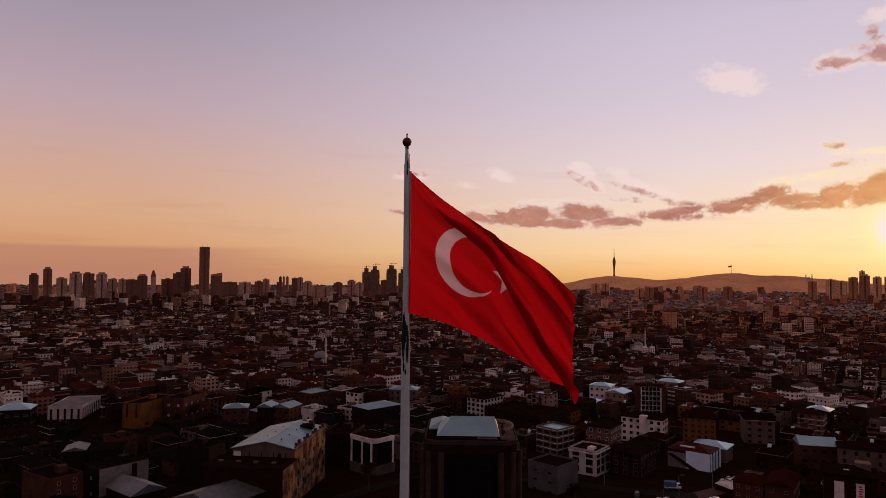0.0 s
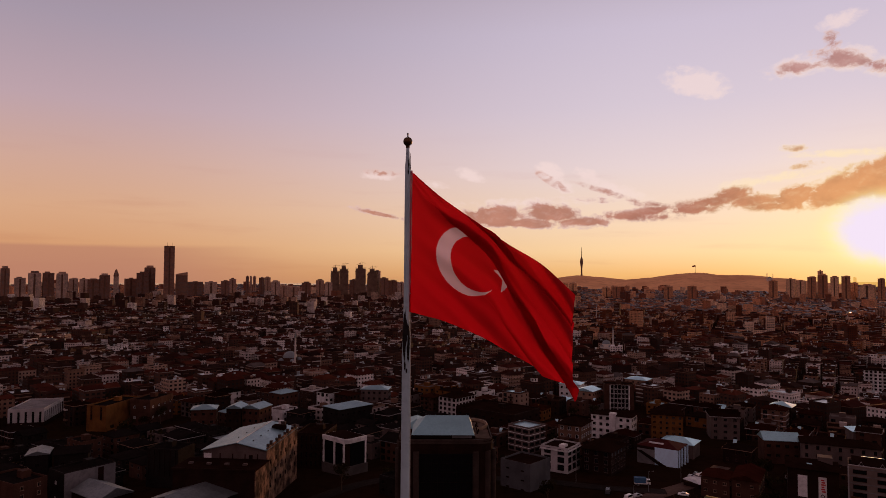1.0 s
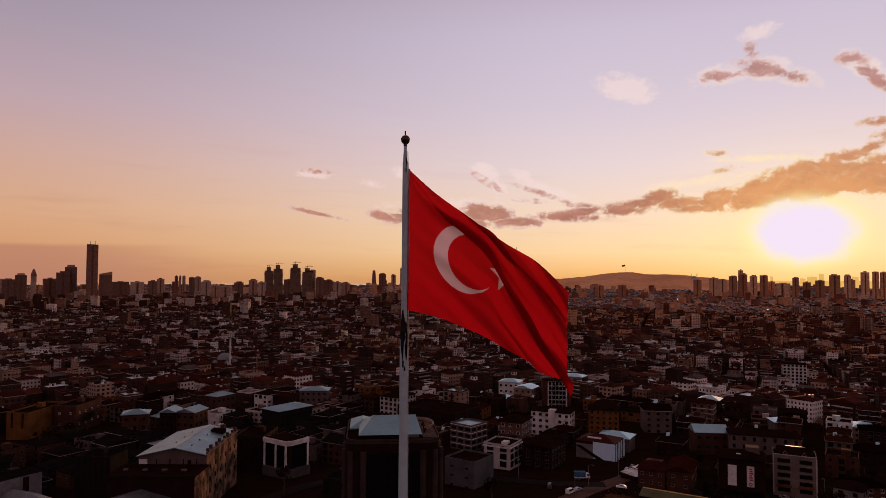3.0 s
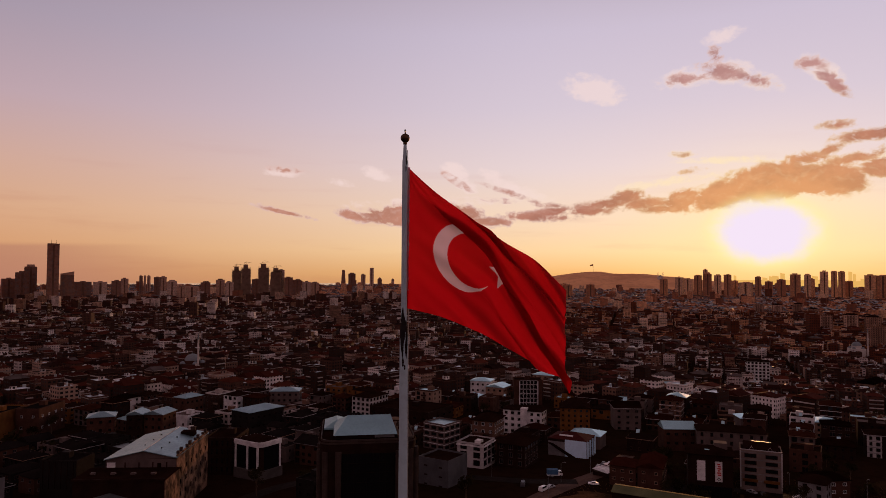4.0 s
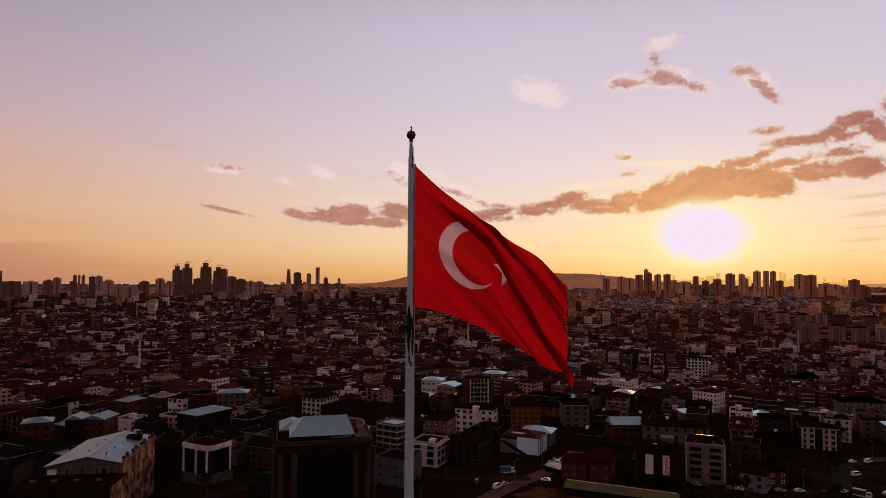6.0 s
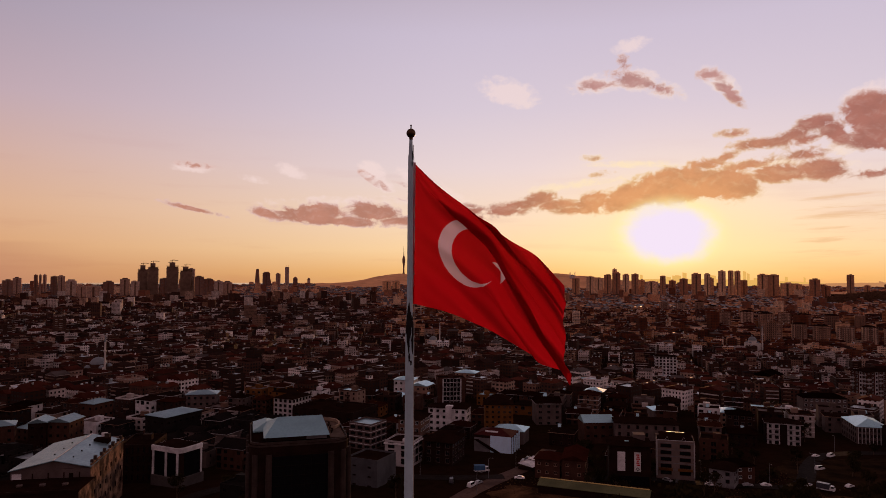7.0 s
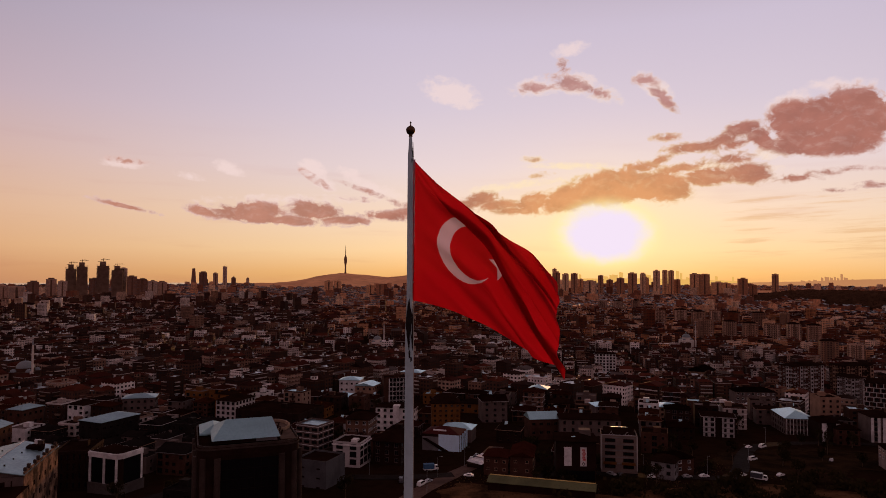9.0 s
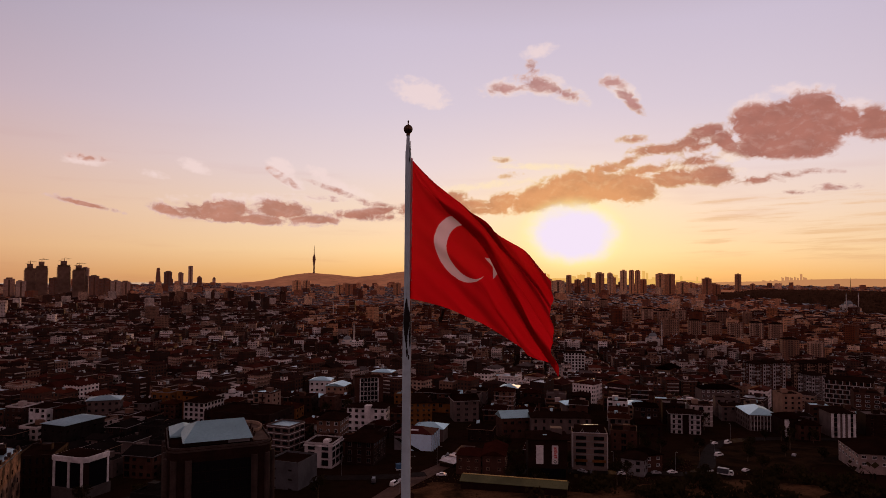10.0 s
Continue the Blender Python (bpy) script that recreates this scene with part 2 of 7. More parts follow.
def surface(name, col, rough=0.8, vary=0.25, grain=6.0, coarse=0.5, metal=0.0, bump=0.15, second=None, random_by="object", hue=None, spec=0.04, tint=None):
    """A painted, cast or rolled surface: its colour changes at two scales and from piece to piece."""
    m = bpy.data.materials.new(name)
    m.use_nodes = True
    n = Nodes(m.node_tree)
    co = n.add("ShaderNodeTexCoord").outputs["Object"]
    big, small = n.noise(co, coarse, 5), n.noise(co, grain, 4)
    rnd = n.add("ShaderNodeObjectInfo").outputs["Random"] if random_by == "object" else n.add("ShaderNodeNewGeometry").outputs["Random Per Island"]
    base = n.ramp(rnd, hue, "CONSTANT") if hue else (*col, 1)
    dark = n.mix(1.0, base, grey(1 - 1.3 * vary), "MULTIPLY")
    c = n.mix(n.span(big, 0.35, 0.7), base, second and (*second, 1) or dark)
    c = n.mix(n.math("MULTIPLY", n.span(small, 0.45, 0.7), 0.5), c, dark)
    b = n.add("ShaderNodeBsdfPrincipled")
    n.put(b.inputs["Base Color"], c)
    n.put(b.inputs["Roughness"], n.span(small, 0.2, 0.8, max(rough - 0.1, 0.03), min(rough + 0.1, 1.0)))
    b.inputs["Metallic"].default_value = metal
    b.inputs["Specular IOR Level"].default_value = spec
    if tint:
        b.inputs["Specular Tint"].default_value = tint
    if bump:
        bp = n.add("ShaderNodeBump")
        bp.inputs["Strength"].default_value, bp.inputs["Distance"].default_value = bump, 0.02
        n.put(bp.inputs["Height"], small)
        n.put(b.inputs["Normal"], bp.outputs[0])
    n.put(n.add("ShaderNodeOutputMaterial").inputs[0], b.outputs[0])
    return m


WALL_HUES = [(0.0, (0.56, 0.48, 0.45)), (0.10, (0.085, 0.040, 0.028)), (0.27, (0.80, 0.74, 0.72)), (0.345, (0.050, 0.022, 0.015)),
             (0.50, (0.21, 0.115, 0.080)), (0.60, (0.065, 0.030, 0.020)), (0.73, (0.36, 0.24, 0.185)), (0.82, (0.036, 0.015, 0.010))]
# Far wall hues, lightened and warmed so that they carry the evening haze.
PALE_HAZE_HUES = [(0.0, (0.78, 0.39, 0.21)), (0.15, (0.42, 0.16, 0.08)), (0.35, (0.84, 0.53, 0.34)), (0.5, (0.24, 0.078, 0.038)), (0.75, (0.68, 0.31, 0.16)), (0.9, (0.14, 0.042, 0.021))]
# Tower hues include haze; the second set is the sunset side's, far brighter.
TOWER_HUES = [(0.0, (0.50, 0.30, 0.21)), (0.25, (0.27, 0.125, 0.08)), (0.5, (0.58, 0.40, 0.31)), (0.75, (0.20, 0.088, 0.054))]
SUN_HAZE_HUES = [(0.0, (0.84, 0.43, 0.21)), (0.25, (0.58, 0.27, 0.13)), (0.5, (0.88, 0.53, 0.31)), (0.75, (0.48, 0.20, 0.095))]
ROOF_HUES = [(0.0, (0.046, 0.010, 0.006)), (0.22, (0.026, 0.0065, 0.004)), (0.42, (0.062, 0.014, 0.008)), (0.58, (0.015, 0.0045, 0.003)),
             (0.70, (0.028, 0.012, 0.009)), (0.80, (0.080, 0.020, 0.011)), (0.95, (0.09, 0.072, 0.068))]


def facade(name, random_by, windows=True, hues=WALL_HUES, pane_tone=0.01):
    """Rendered walls of far blocks: plaster in many colours, with rows of dark window openings too small to model."""
    m = bpy.data.materials.new(name)
    m.use_nodes = True
    n = Nodes(m.node_tree)
    co = n.add("ShaderNodeTexCoord")
    rnd = n.add("ShaderNodeObjectInfo").outputs["Random"] if random_by == "object" else n.add("ShaderNodeNewGeometry").outputs["Random Per Island"]
    base = n.ramp(rnd, hues, "CONSTANT")
    big, small = n.noise(co.outputs["Object"], 0.12, 4), n.noise(co.outputs["Object"], 1.4, 4)
    c = n.mix(n.span(big, 0.35, 0.75), base, n.mix(1.0, base, grey(0.6), "MULTIPLY"))
    c = n.mix(n.math("MULTIPLY", n.span(small, 0.5, 0.75), 0.45), c, n.mix(1.0, base, (0.5, 0.44, 0.4, 1), "MULTIPLY"))
    b = n.add("ShaderNodeBsdfPrincipled")
    rough = 0.85
    if windows:
        uv = n.add("ShaderNodeSeparateXYZ")
        n.put(uv.inputs[0], co.outputs["UV"])
        kind = n.math("FRACT", n.math("MULTIPLY", rnd, 37.0))
        pitch = n.math("MULTIPLY_ADD", kind, 1.4, 2.3)
        cell = n.math("DIVIDE", uv.outputs[0], pitch)
        fu, fv = n.math("FRACT", cell), n.math("FRACT", n.math("DIVIDE", uv.outputs[1], 3.0))
        iu = n.math("LESS_THAN", n.math("ABSOLUTE", n.math("SUBTRACT", fu, 0.5)), n.math("MULTIPLY_ADD", kind, 0.12, 0.18))
        iv = n.math("LESS_THAN", n.math("ABSOLUTE", n.math("SUBTRACT", fv, 0.52)), 0.25)
        pane = n.math("MULTIPLY", iu, iv)
        c = n.mix(pane, c, grey(pane_tone))
        rough = n.math("MULTIPLY_ADD", pane, -0.35, 0.85)
    n.put(b.inputs["Base Color"], c)
    n.put(b.inputs["Roughness"], rough)
    b.inputs["Specular IOR Level"].default_value = 0.1
    n.put(n.add("ShaderNodeOutputMaterial").inputs[0], b.outputs[0])
    return m


wall_far = facade("plaster_far_blocks", "island")
# Haze is put into these wall colours too, most orange in the east.
WARM_HAZE_HUES = [(0.0, (0.58, 0.46, 0.40)), (0.12, (0.10, 0.042, 0.026)), (0.30, (0.76, 0.66, 0.60)), (0.38, (0.065, 0.026, 0.016)), (0.55, (0.28, 0.145, 0.09)), (0.67, (0.085, 0.035, 0.022)), (0.79, (0.46, 0.29, 0.21)), (0.88, (0.05, 0.019, 0.012))]
EAST_HAZE_HUES = [(0.0, (0.66, 0.37, 0.22)), (0.12, (0.16, 0.047, 0.020)), (0.29, (0.86, 0.62, 0.46)), (0.37, (0.10, 0.028, 0.012)), (0.53, (0.38, 0.15, 0.066)), (0.65, (0.13, 0.036, 0.016)), (0.77, (0.56, 0.28, 0.15)), (0.88, (0.075, 0.021, 0.009))]
wall_east_haze = facade("plaster_east_haze_blocks", "island", hues=EAST_HAZE_HUES)
wall_warm_haze = facade("plaster_warm_haze_blocks", "island", hues=WARM_HAZE_HUES)
# Window panes are greyed as well, as if seen through haze.
wall_pale_haze = facade("plaster_pale_haze_blocks", "island", hues=PALE_HAZE_HUES, pane_tone=0.06)
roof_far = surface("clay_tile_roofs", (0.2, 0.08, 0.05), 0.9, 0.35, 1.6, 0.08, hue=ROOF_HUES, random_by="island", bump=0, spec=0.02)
# The orange specular tint puts sunset warmth into the far roofs' gloss.
roof_sheen = surface("sunset_tint_tile_roofs", (0.2, 0.08, 0.05), 0.40, 0.35, 1.6, 0.08, hue=ROOF_HUES, random_by="island", bump=0, spec=0.12, tint=(1.0, 0.50, 0.28, 1.0))
slab_far = surface("balcony_fronts", (0.62, 0.52, 0.46), 0.8, 0.3, 1.0, 0.1, random_by="island", bump=0, hue=[(0.0, (0.40, 0.34, 0.31)), (0.3, (0.20, 0.115, 0.082)), (0.6, (0.52, 0.45, 0.42)), (0.75, (0.10, 0.052, 0.038))])
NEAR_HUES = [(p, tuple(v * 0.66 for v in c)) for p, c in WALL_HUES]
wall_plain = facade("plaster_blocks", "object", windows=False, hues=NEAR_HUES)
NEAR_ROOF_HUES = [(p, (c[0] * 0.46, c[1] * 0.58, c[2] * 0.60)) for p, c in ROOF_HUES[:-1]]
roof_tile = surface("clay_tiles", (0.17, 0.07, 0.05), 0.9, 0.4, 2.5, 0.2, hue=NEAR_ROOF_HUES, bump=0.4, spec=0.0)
pale_metal = surface("pale_sheet_metal_roof", (0.38, 0.62, 0.70), 0.36, 0.16, 1.2, 0.08, metal=0.75, bump=0.05, spec=0.6)
pale_metal_far = surface("pale_sheet_roofs", (0.50, 0.56, 0.60), 0.42, 0.3, 0.6, 0.05, metal=0.7, bump=0, random_by="island", spec=0.5)
hall_metal = surface("weathered_sheet_roof", (0.20, 0.32, 0.37), 0.42, 0.2, 1.0, 0.1, metal=0.7, bump=0.05, spec=0.5)
dull_metal = surface("dull_sheet_roof", (0.15, 0.17, 0.18), 0.5, 0.3, 1.0, 0.15, metal=0.6, bump=0.1, spec=0.3)
pink_render = surface("faded_pink_render", (0.30, 0.225, 0.205), 0.85, 0.3, 1.5, 0.15)
white_paint = surface("white_render", (0.66, 0.645, 0.65), 0.7, 0.34, 2.0, 0.22, bump=0.1)
beige_render = surface("beige_render", (0.28, 0.17, 0.12), 0.8, 0.3, 2.0, 0.15)
grey_render = surface("grey_render", (0.115, 0.085, 0.078), 0.8, 0.3, 2.0, 0.15)
# Near-black grey that puts the western quarter's shade into its walls.
west_shade_render = surface("west_shade_render", (0.016, 0.012, 0.011), 0.8, 0.35, 2.0, 0.2)
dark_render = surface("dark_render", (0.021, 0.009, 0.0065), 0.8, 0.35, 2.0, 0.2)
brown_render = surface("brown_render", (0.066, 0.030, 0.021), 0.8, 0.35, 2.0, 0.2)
ochre_render = surface("ochre_render", (0.15, 0.062, 0.018), 0.8, 0.3, 2.0, 0.2)
# Stained dark plaster; the bright second colour paints patches of low sun.
stain_sun_wall = surface("weathered_sun_patches", (0.030, 0.019, 0.015), 0.85, 0.6, 0.7, 0.21, second=(0.30, 0.175, 0.115))
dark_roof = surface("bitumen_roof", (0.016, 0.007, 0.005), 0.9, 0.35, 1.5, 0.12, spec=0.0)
# Roof colour of the same quarter, darkened to hold that shade.
west_shade_roof = surface("west_shade_bitumen", (0.012, 0.009, 0.0085), 0.9, 0.35, 1.5, 0.12, spec=0.0)
glass_dark = surface("dark_window_glass", (0.006, 0.006, 0.007), 0.12, 0.2, 1.0, 0.3, bump=0, spec=0.3)
FLAT_HUES = [(0.0, (0.46, 0.28, 0.20)), (0.2, (0.31, 0.16, 0.10)), (0.45, (0.56, 0.37, 0.27)), (0.7, (0.24, 0.115, 0.075)), (0.85, (0.42, 0.24, 0.16))]
flats_wall = facade("flats_render", "object", hues=FLAT_HUES, pane_tone=0.02)
# Raised pane tones imitate haze lying over the tower windows.
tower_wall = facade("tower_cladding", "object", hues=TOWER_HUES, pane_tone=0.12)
tower_sun_haze = facade("sunset_haze_cladding", "object", hues=SUN_HAZE_HUES, pane_tone=0.10)
woods_mat = surface("far_woods", (0.085, 0.044, 0.026), 0.9, 0.4, 0.4, 0.05, random_by="island", bump=0, spec=0.0)
ground_mat = surface("ground", (0.018, 0.008, 0.005), 0.95, 0.5, 0.22, 0.02, second=(0.014, 0.008, 0.004), bump=0.2, spec=0.0)
strip_glass = surface("smoked_strip", (0.13, 0.065, 0.042), 0.5, 0.3, 0.2, 0.05, bump=0, spec=0.2)
teal_metal = surface("teal_sheet_roof", (0.22, 0.40, 0.46), 0.5, 0.16, 1.2, 0.08, metal=0.2, bump=0.05, spec=0.5)
# Bright orange land colour that imitates haze over the distant hill.
hill_haze_mat = surface("hazy_hillside", (0.74, 0.39, 0.20), 0.95, 0.3, 0.03, 0.006, second=(0.58, 0.29, 0.15), bump=0, spec=0.0)
dirt_road = surface("dusty_street", (0.095, 0.055, 0.043), 0.9, 0.4, 0.8, 0.12, second=(0.045, 0.027, 0.021))
dark_street = surface("dark_street", (0.015, 0.009, 0.007), 0.9, 0.35, 0.8, 0.08)
asphalt = surface("asphalt", (0.065, 0.042, 0.034), 0.85, 0.3, 1.2, 0.1)
leaf_mat = surface("leaves", (0.026, 0.019, 0.008), 0.8, 0.4, 0.6, 0.08, random_by="island", bump=0, spec=0.0)
bark_mat = surface("bark", (0.09, 0.06, 0.04), 0.9, 0.4, 3.0, 0.5)

# ---- mesh helpers ----


class Mesh:
    """Collects faces of one mesh; uv in metres along the wall and up."""

    def __init__(self):
        self.v, self.f, self.m, self.uv = [], [], [], []

    def face(self, pts, mat=0, uv=None):
        k = len(self.v)
        self.v += [tuple(p) for p in pts]
        self.f.append(tuple(range(k, k + len(pts))))
        self.m.append(mat)
        self.uv += uv if uv else [(p[0], p[1]) for p in pts]

    def box(self, x0, x1, y0, y1, z0, z1, mat=0, top=None, bottom=True):
        c = [(x0, y0), (x1, y0), (x1, y1), (x0, y1)]
        for i in range(4):
            a, b = c[i], c[(i + 1) % 4]
            w = abs(a[0] - b[0]) + abs(a[1] - b[1])
            self.face([(*a, z0), (*b, z0), (*b, z1), (*a, z1)], mat, [(0, 0), (w, 0), (w, z1 - z0), (0, z1 - z0)])
        self.face([(*p, z1) for p in c], mat if top is None else top)
        if bottom:
            self.face([(*p, z0) for p in reversed(c)], mat)
        return self

    def prism(self, ring, z0, z1, mat=0, top=None):
        """ring: corners of the plan, anticlockwise."""
        for i in range(len(ring)):
            a, b = ring[i], ring[(i + 1) % len(ring)]
            w = math.dist(a, b)
            self.face([(*a, z0), (*b, z0), (*b, z1), (*a, z1)], mat, [(0, 0), (w, 0), (w, z1 - z0), (0, z1 - z0)])
        self.face([(*p, z1) for p in ring], mat if top is None else top)
        self.face([(*p, z0) for p in reversed(ring)], mat)
        return self

    def hip(self, x0, x1, y0, y1, z0, h, mat=0, over=0.5, ridge=0.5, thick=0.2):
        """A hipped roof with an eave; ridge 1: a gable."""
        x0, x1, y0, y1 = x0 - over, x1 + over, y0 - over, y1 + over
        w, d = x1 - x0, y1 - y0
        c = [(x0, y0), (x1, y0), (x1, y1), (x0, y1)]
        for i in range(4):
            a, b = c[i], c[(i + 1) % 4]
            self.face([(*a, z0), (*b, z0), (*b, z0 + thick), (*a, z0 + thick)], mat)
        self.face([(*p, z0) for p in reversed(c)], mat)
        z1 = z0 + thick
        if w >= d:
            s = d / 2 * (1 - ridge) * 2 * 0.5 if ridge < 1 else 0
            s = min(s * 2, w / 2 - 0.05)
            r0, r1 = (x0 + s, (y0 + y1) / 2, z1 + h), (x1 - s, (y0 + y1) / 2, z1 + h)
            self.face([(x0, y0, z1), (x1, y0, z1), r1, r0], mat)
            self.face([(x1, y1, z1), (x0, y1, z1), r0, r1], mat)
            self.face([(x1, y0, z1), (x1, y1, z1), r1], mat)
            self.face([(x0, y1, z1), (x0, y0, z1), r0], mat)
        else:
            s = w / 2 * (1 - ridge) * 2 * 0.5 if ridge < 1 else 0
            s = min(s * 2, d / 2 - 0.05)
            r0, r1 = ((x0 + x1) / 2, y0 + s, z1 + h), ((x0 + x1) / 2, y1 - s, z1 + h)
            self.face([(x1, y0, z1), (x1, y1, z1), r1, r0], mat)
            self.face([(x0, y1, z1), (x0, y0, z1), r0, r1], mat)
            self.face([(x0, y0, z1), (x1, y0, z1), r0], mat)
            self.face([(x1, y1, z1), (x0, y1, z1), r1], mat)
        return self

    def data(self, name, mats, weld=False, smooth=False):
        me = bpy.data.meshes.new(name)
        me.from_pydata(self.v, [], self.f)
        me.polygons.foreach_set("material_index", self.m)
        lay = me.uv_layers.new(name="uv")
        lay.data.foreach_set("uv", [c for p in self.uv for c in p])
        for m in mats:
            me.materials.append(m)
        if weld:
            bm = bmesh.new()
            bm.from_mesh(me)
            bmesh.ops.remove_doubles(bm, verts=bm.verts, dist=0.002)
            bm.to_mesh(me)
            bm.free()
        if smooth:
            me.polygons.foreach_set("use_smooth", [True] * len(me.polygons))
        me.update()
        return me


def part(name, mesh, mats, parent, label="", at=None, weld=False, smooth=False):
    data = mesh if isinstance(mesh, bpy.types.Mesh) else mesh.data(name, mats if isinstance(mats, (list, tuple)) else [mats], weld, smooth)
    ob = new(name, data)
    ob.parent = parent
    if at is not None:
        ob.matrix_basis = at
    return tagged(ob, label)


def thing(name, at, label, category, group="", kind=""):
    ob = new(name)
    ob.empty_display_size = 0.5
    ob.matrix_basis = at
    return tagged(ob, label, category, group, kind)


def tube(mesh, pts, radii, sides=12, mat=0, caps=True):
    """A round bar through points, with a radius at each."""
    rings = []
    for i, p in enumerate(pts):
        p = Vector(p)
        d = (Vector(pts[min(i + 1, len(pts) - 1)]) - Vector(pts[max(i - 1, 0)])).normalized()
        a = d.orthogonal().normalized()
        if abs(d.z) > 0.95:
            a = Vector((1, 0, 0))
        b = d.cross(a).normalized()
        a = b.cross(d)
        rings.append([p + (a * math.cos(k * math.tau / sides) + b * math.sin(k * math.tau / sides)) * radii[i] for k in range(sides)])
    for r0, r1 in zip(rings, rings[1:]):
        for k in range(sides):
            mesh.face([r0[k], r0[(k + 1) % sides], r1[(k + 1) % sides], r1[k]], mat)
    if caps:
        mesh.face(list(reversed(rings[0])), mat)
        mesh.face(rings[-1], mat)
    return mesh


def ball(mesh, c, r, mat=0, seg=16, rows=10, squash=1.0, lo=-90):
    es = [radians(lo + (90 - lo) * i / rows) for i in range(rows + 1)]
    for e0, e1 in zip(es, es[1:]):
        for k in range(seg):
            a0, a1 = math.tau * k / seg, math.tau * (k + 1) / seg
            q = [(e0, a0), (e0, a1), (e1, a1), (e1, a0)]
            pts = [(c[0] + r * math.cos(e) * math.cos(a), c[1] + r * math.cos(e) * math.sin(a), c[2] + r * squash * math.sin(e)) for e, a in q]
            if abs(e1 - math.pi / 2) < 1e-6:
                pts = pts[:3]
            elif abs(e0 + math.pi / 2) < 1e-6:
                pts = [pts[0], pts[2], pts[3]]
            mesh.face(pts, mat)
    return mesh


# ---- the ground ----


def step(v, a, b):
    s = min(max((v - a) / (b - a), 0.0), 1.0)
    return s * s * (3 - 2 * s)


GROUND_R = [0, 60, 180, 300, 400, 600, 900, 1600, 2800, 4000, 4950]
GROUND_Z = [0, 0, -2.5, -6, -11, -15, -20, -23, -21, -8, 8]
HILL_AZ = [2, 7, 9.6, 12, 14, 16, 17.9, 20, 22.1, 23.6, 25, 27.9, 29.8, 34, 40]
HILL_Z = [0, 6, 16, 58, 84, 72, 54, 68, 96, 103, 92, 84, 70, 30, 6]


def ground(x, y):
    """Height of the land."""
    r, az = math.hypot(x, y), math.degrees(math.atan2(x, y))
    z = float(np.interp(r, GROUND_R, GROUND_Z))
    z -= 17 * step(az, 18, 40) * step(r, 420, 800) * (1 - step(r, 950, 1700))
    z += float(np.interp(az, HILL_AZ, HILL_Z)) * step(r, 4150, 4680) * (1 - 0.4 * step(r, 4700, 4950))
    z += 36 * step(az, 45.5, 51) * step(r, 1850, 2500) * (1 - 0.9 * step(r, 2750, 3600))
    z += 5.0 * (noise.noise((x / 90, y / 90, 3)) + 0.6 * noise.noise((x / 35, y / 35, 7))) * step(r, 4150, 4600)
    return z + 3.5 * noise.noise((x / 420, y / 420, 0)) * step(r, 450, 900)


def build_ground():
    m = Mesh()
    rs = [0, 30, 60, 100, 150, 200, 250] + [250 * (4950 / 250) ** (i / 60) for i in range(1, 61)]
    n = 720
    p = [[(r * math.sin(math.tau * k / n), r * math.cos(math.tau * k / n)) for k in range(n)] for r in rs]
    pts = [(x, y, ground(x, y)) for ring in p for x, y in ring]
    faces = []
    for i in range(len(rs) - 1):
        for k in range(n):
            a, b = i * n + k, i * n + (k + 1) % n
            faces.append((a, a + n, b + n, b) if i else (a, a + n, b + n))
    me = bpy.data.meshes.new("ground")
    me.from_pydata(pts, [], faces)
    me.materials.append(ground_mat)
    # The outermost rings take the haze-coloured hill material.
    me.materials.append(hill_haze_mat)
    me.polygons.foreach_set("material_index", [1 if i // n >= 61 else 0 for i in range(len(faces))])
    me.polygons.foreach_set("use_smooth", [True] * len(me.polygons))
    tagged(new("ground", me), "dark earth and scrub under a dense city", "ground", kind="structure")


build_ground()

# ---- the city: what nobody could count ----
KEEP_OUT = []     # x, y, radius round the single buildings


def free(x, y, r=0.0):
    return all((x - a) ** 2 + (y - b) ** 2 > (c + r) ** 2 for a, b, c in KEEP_OUT)


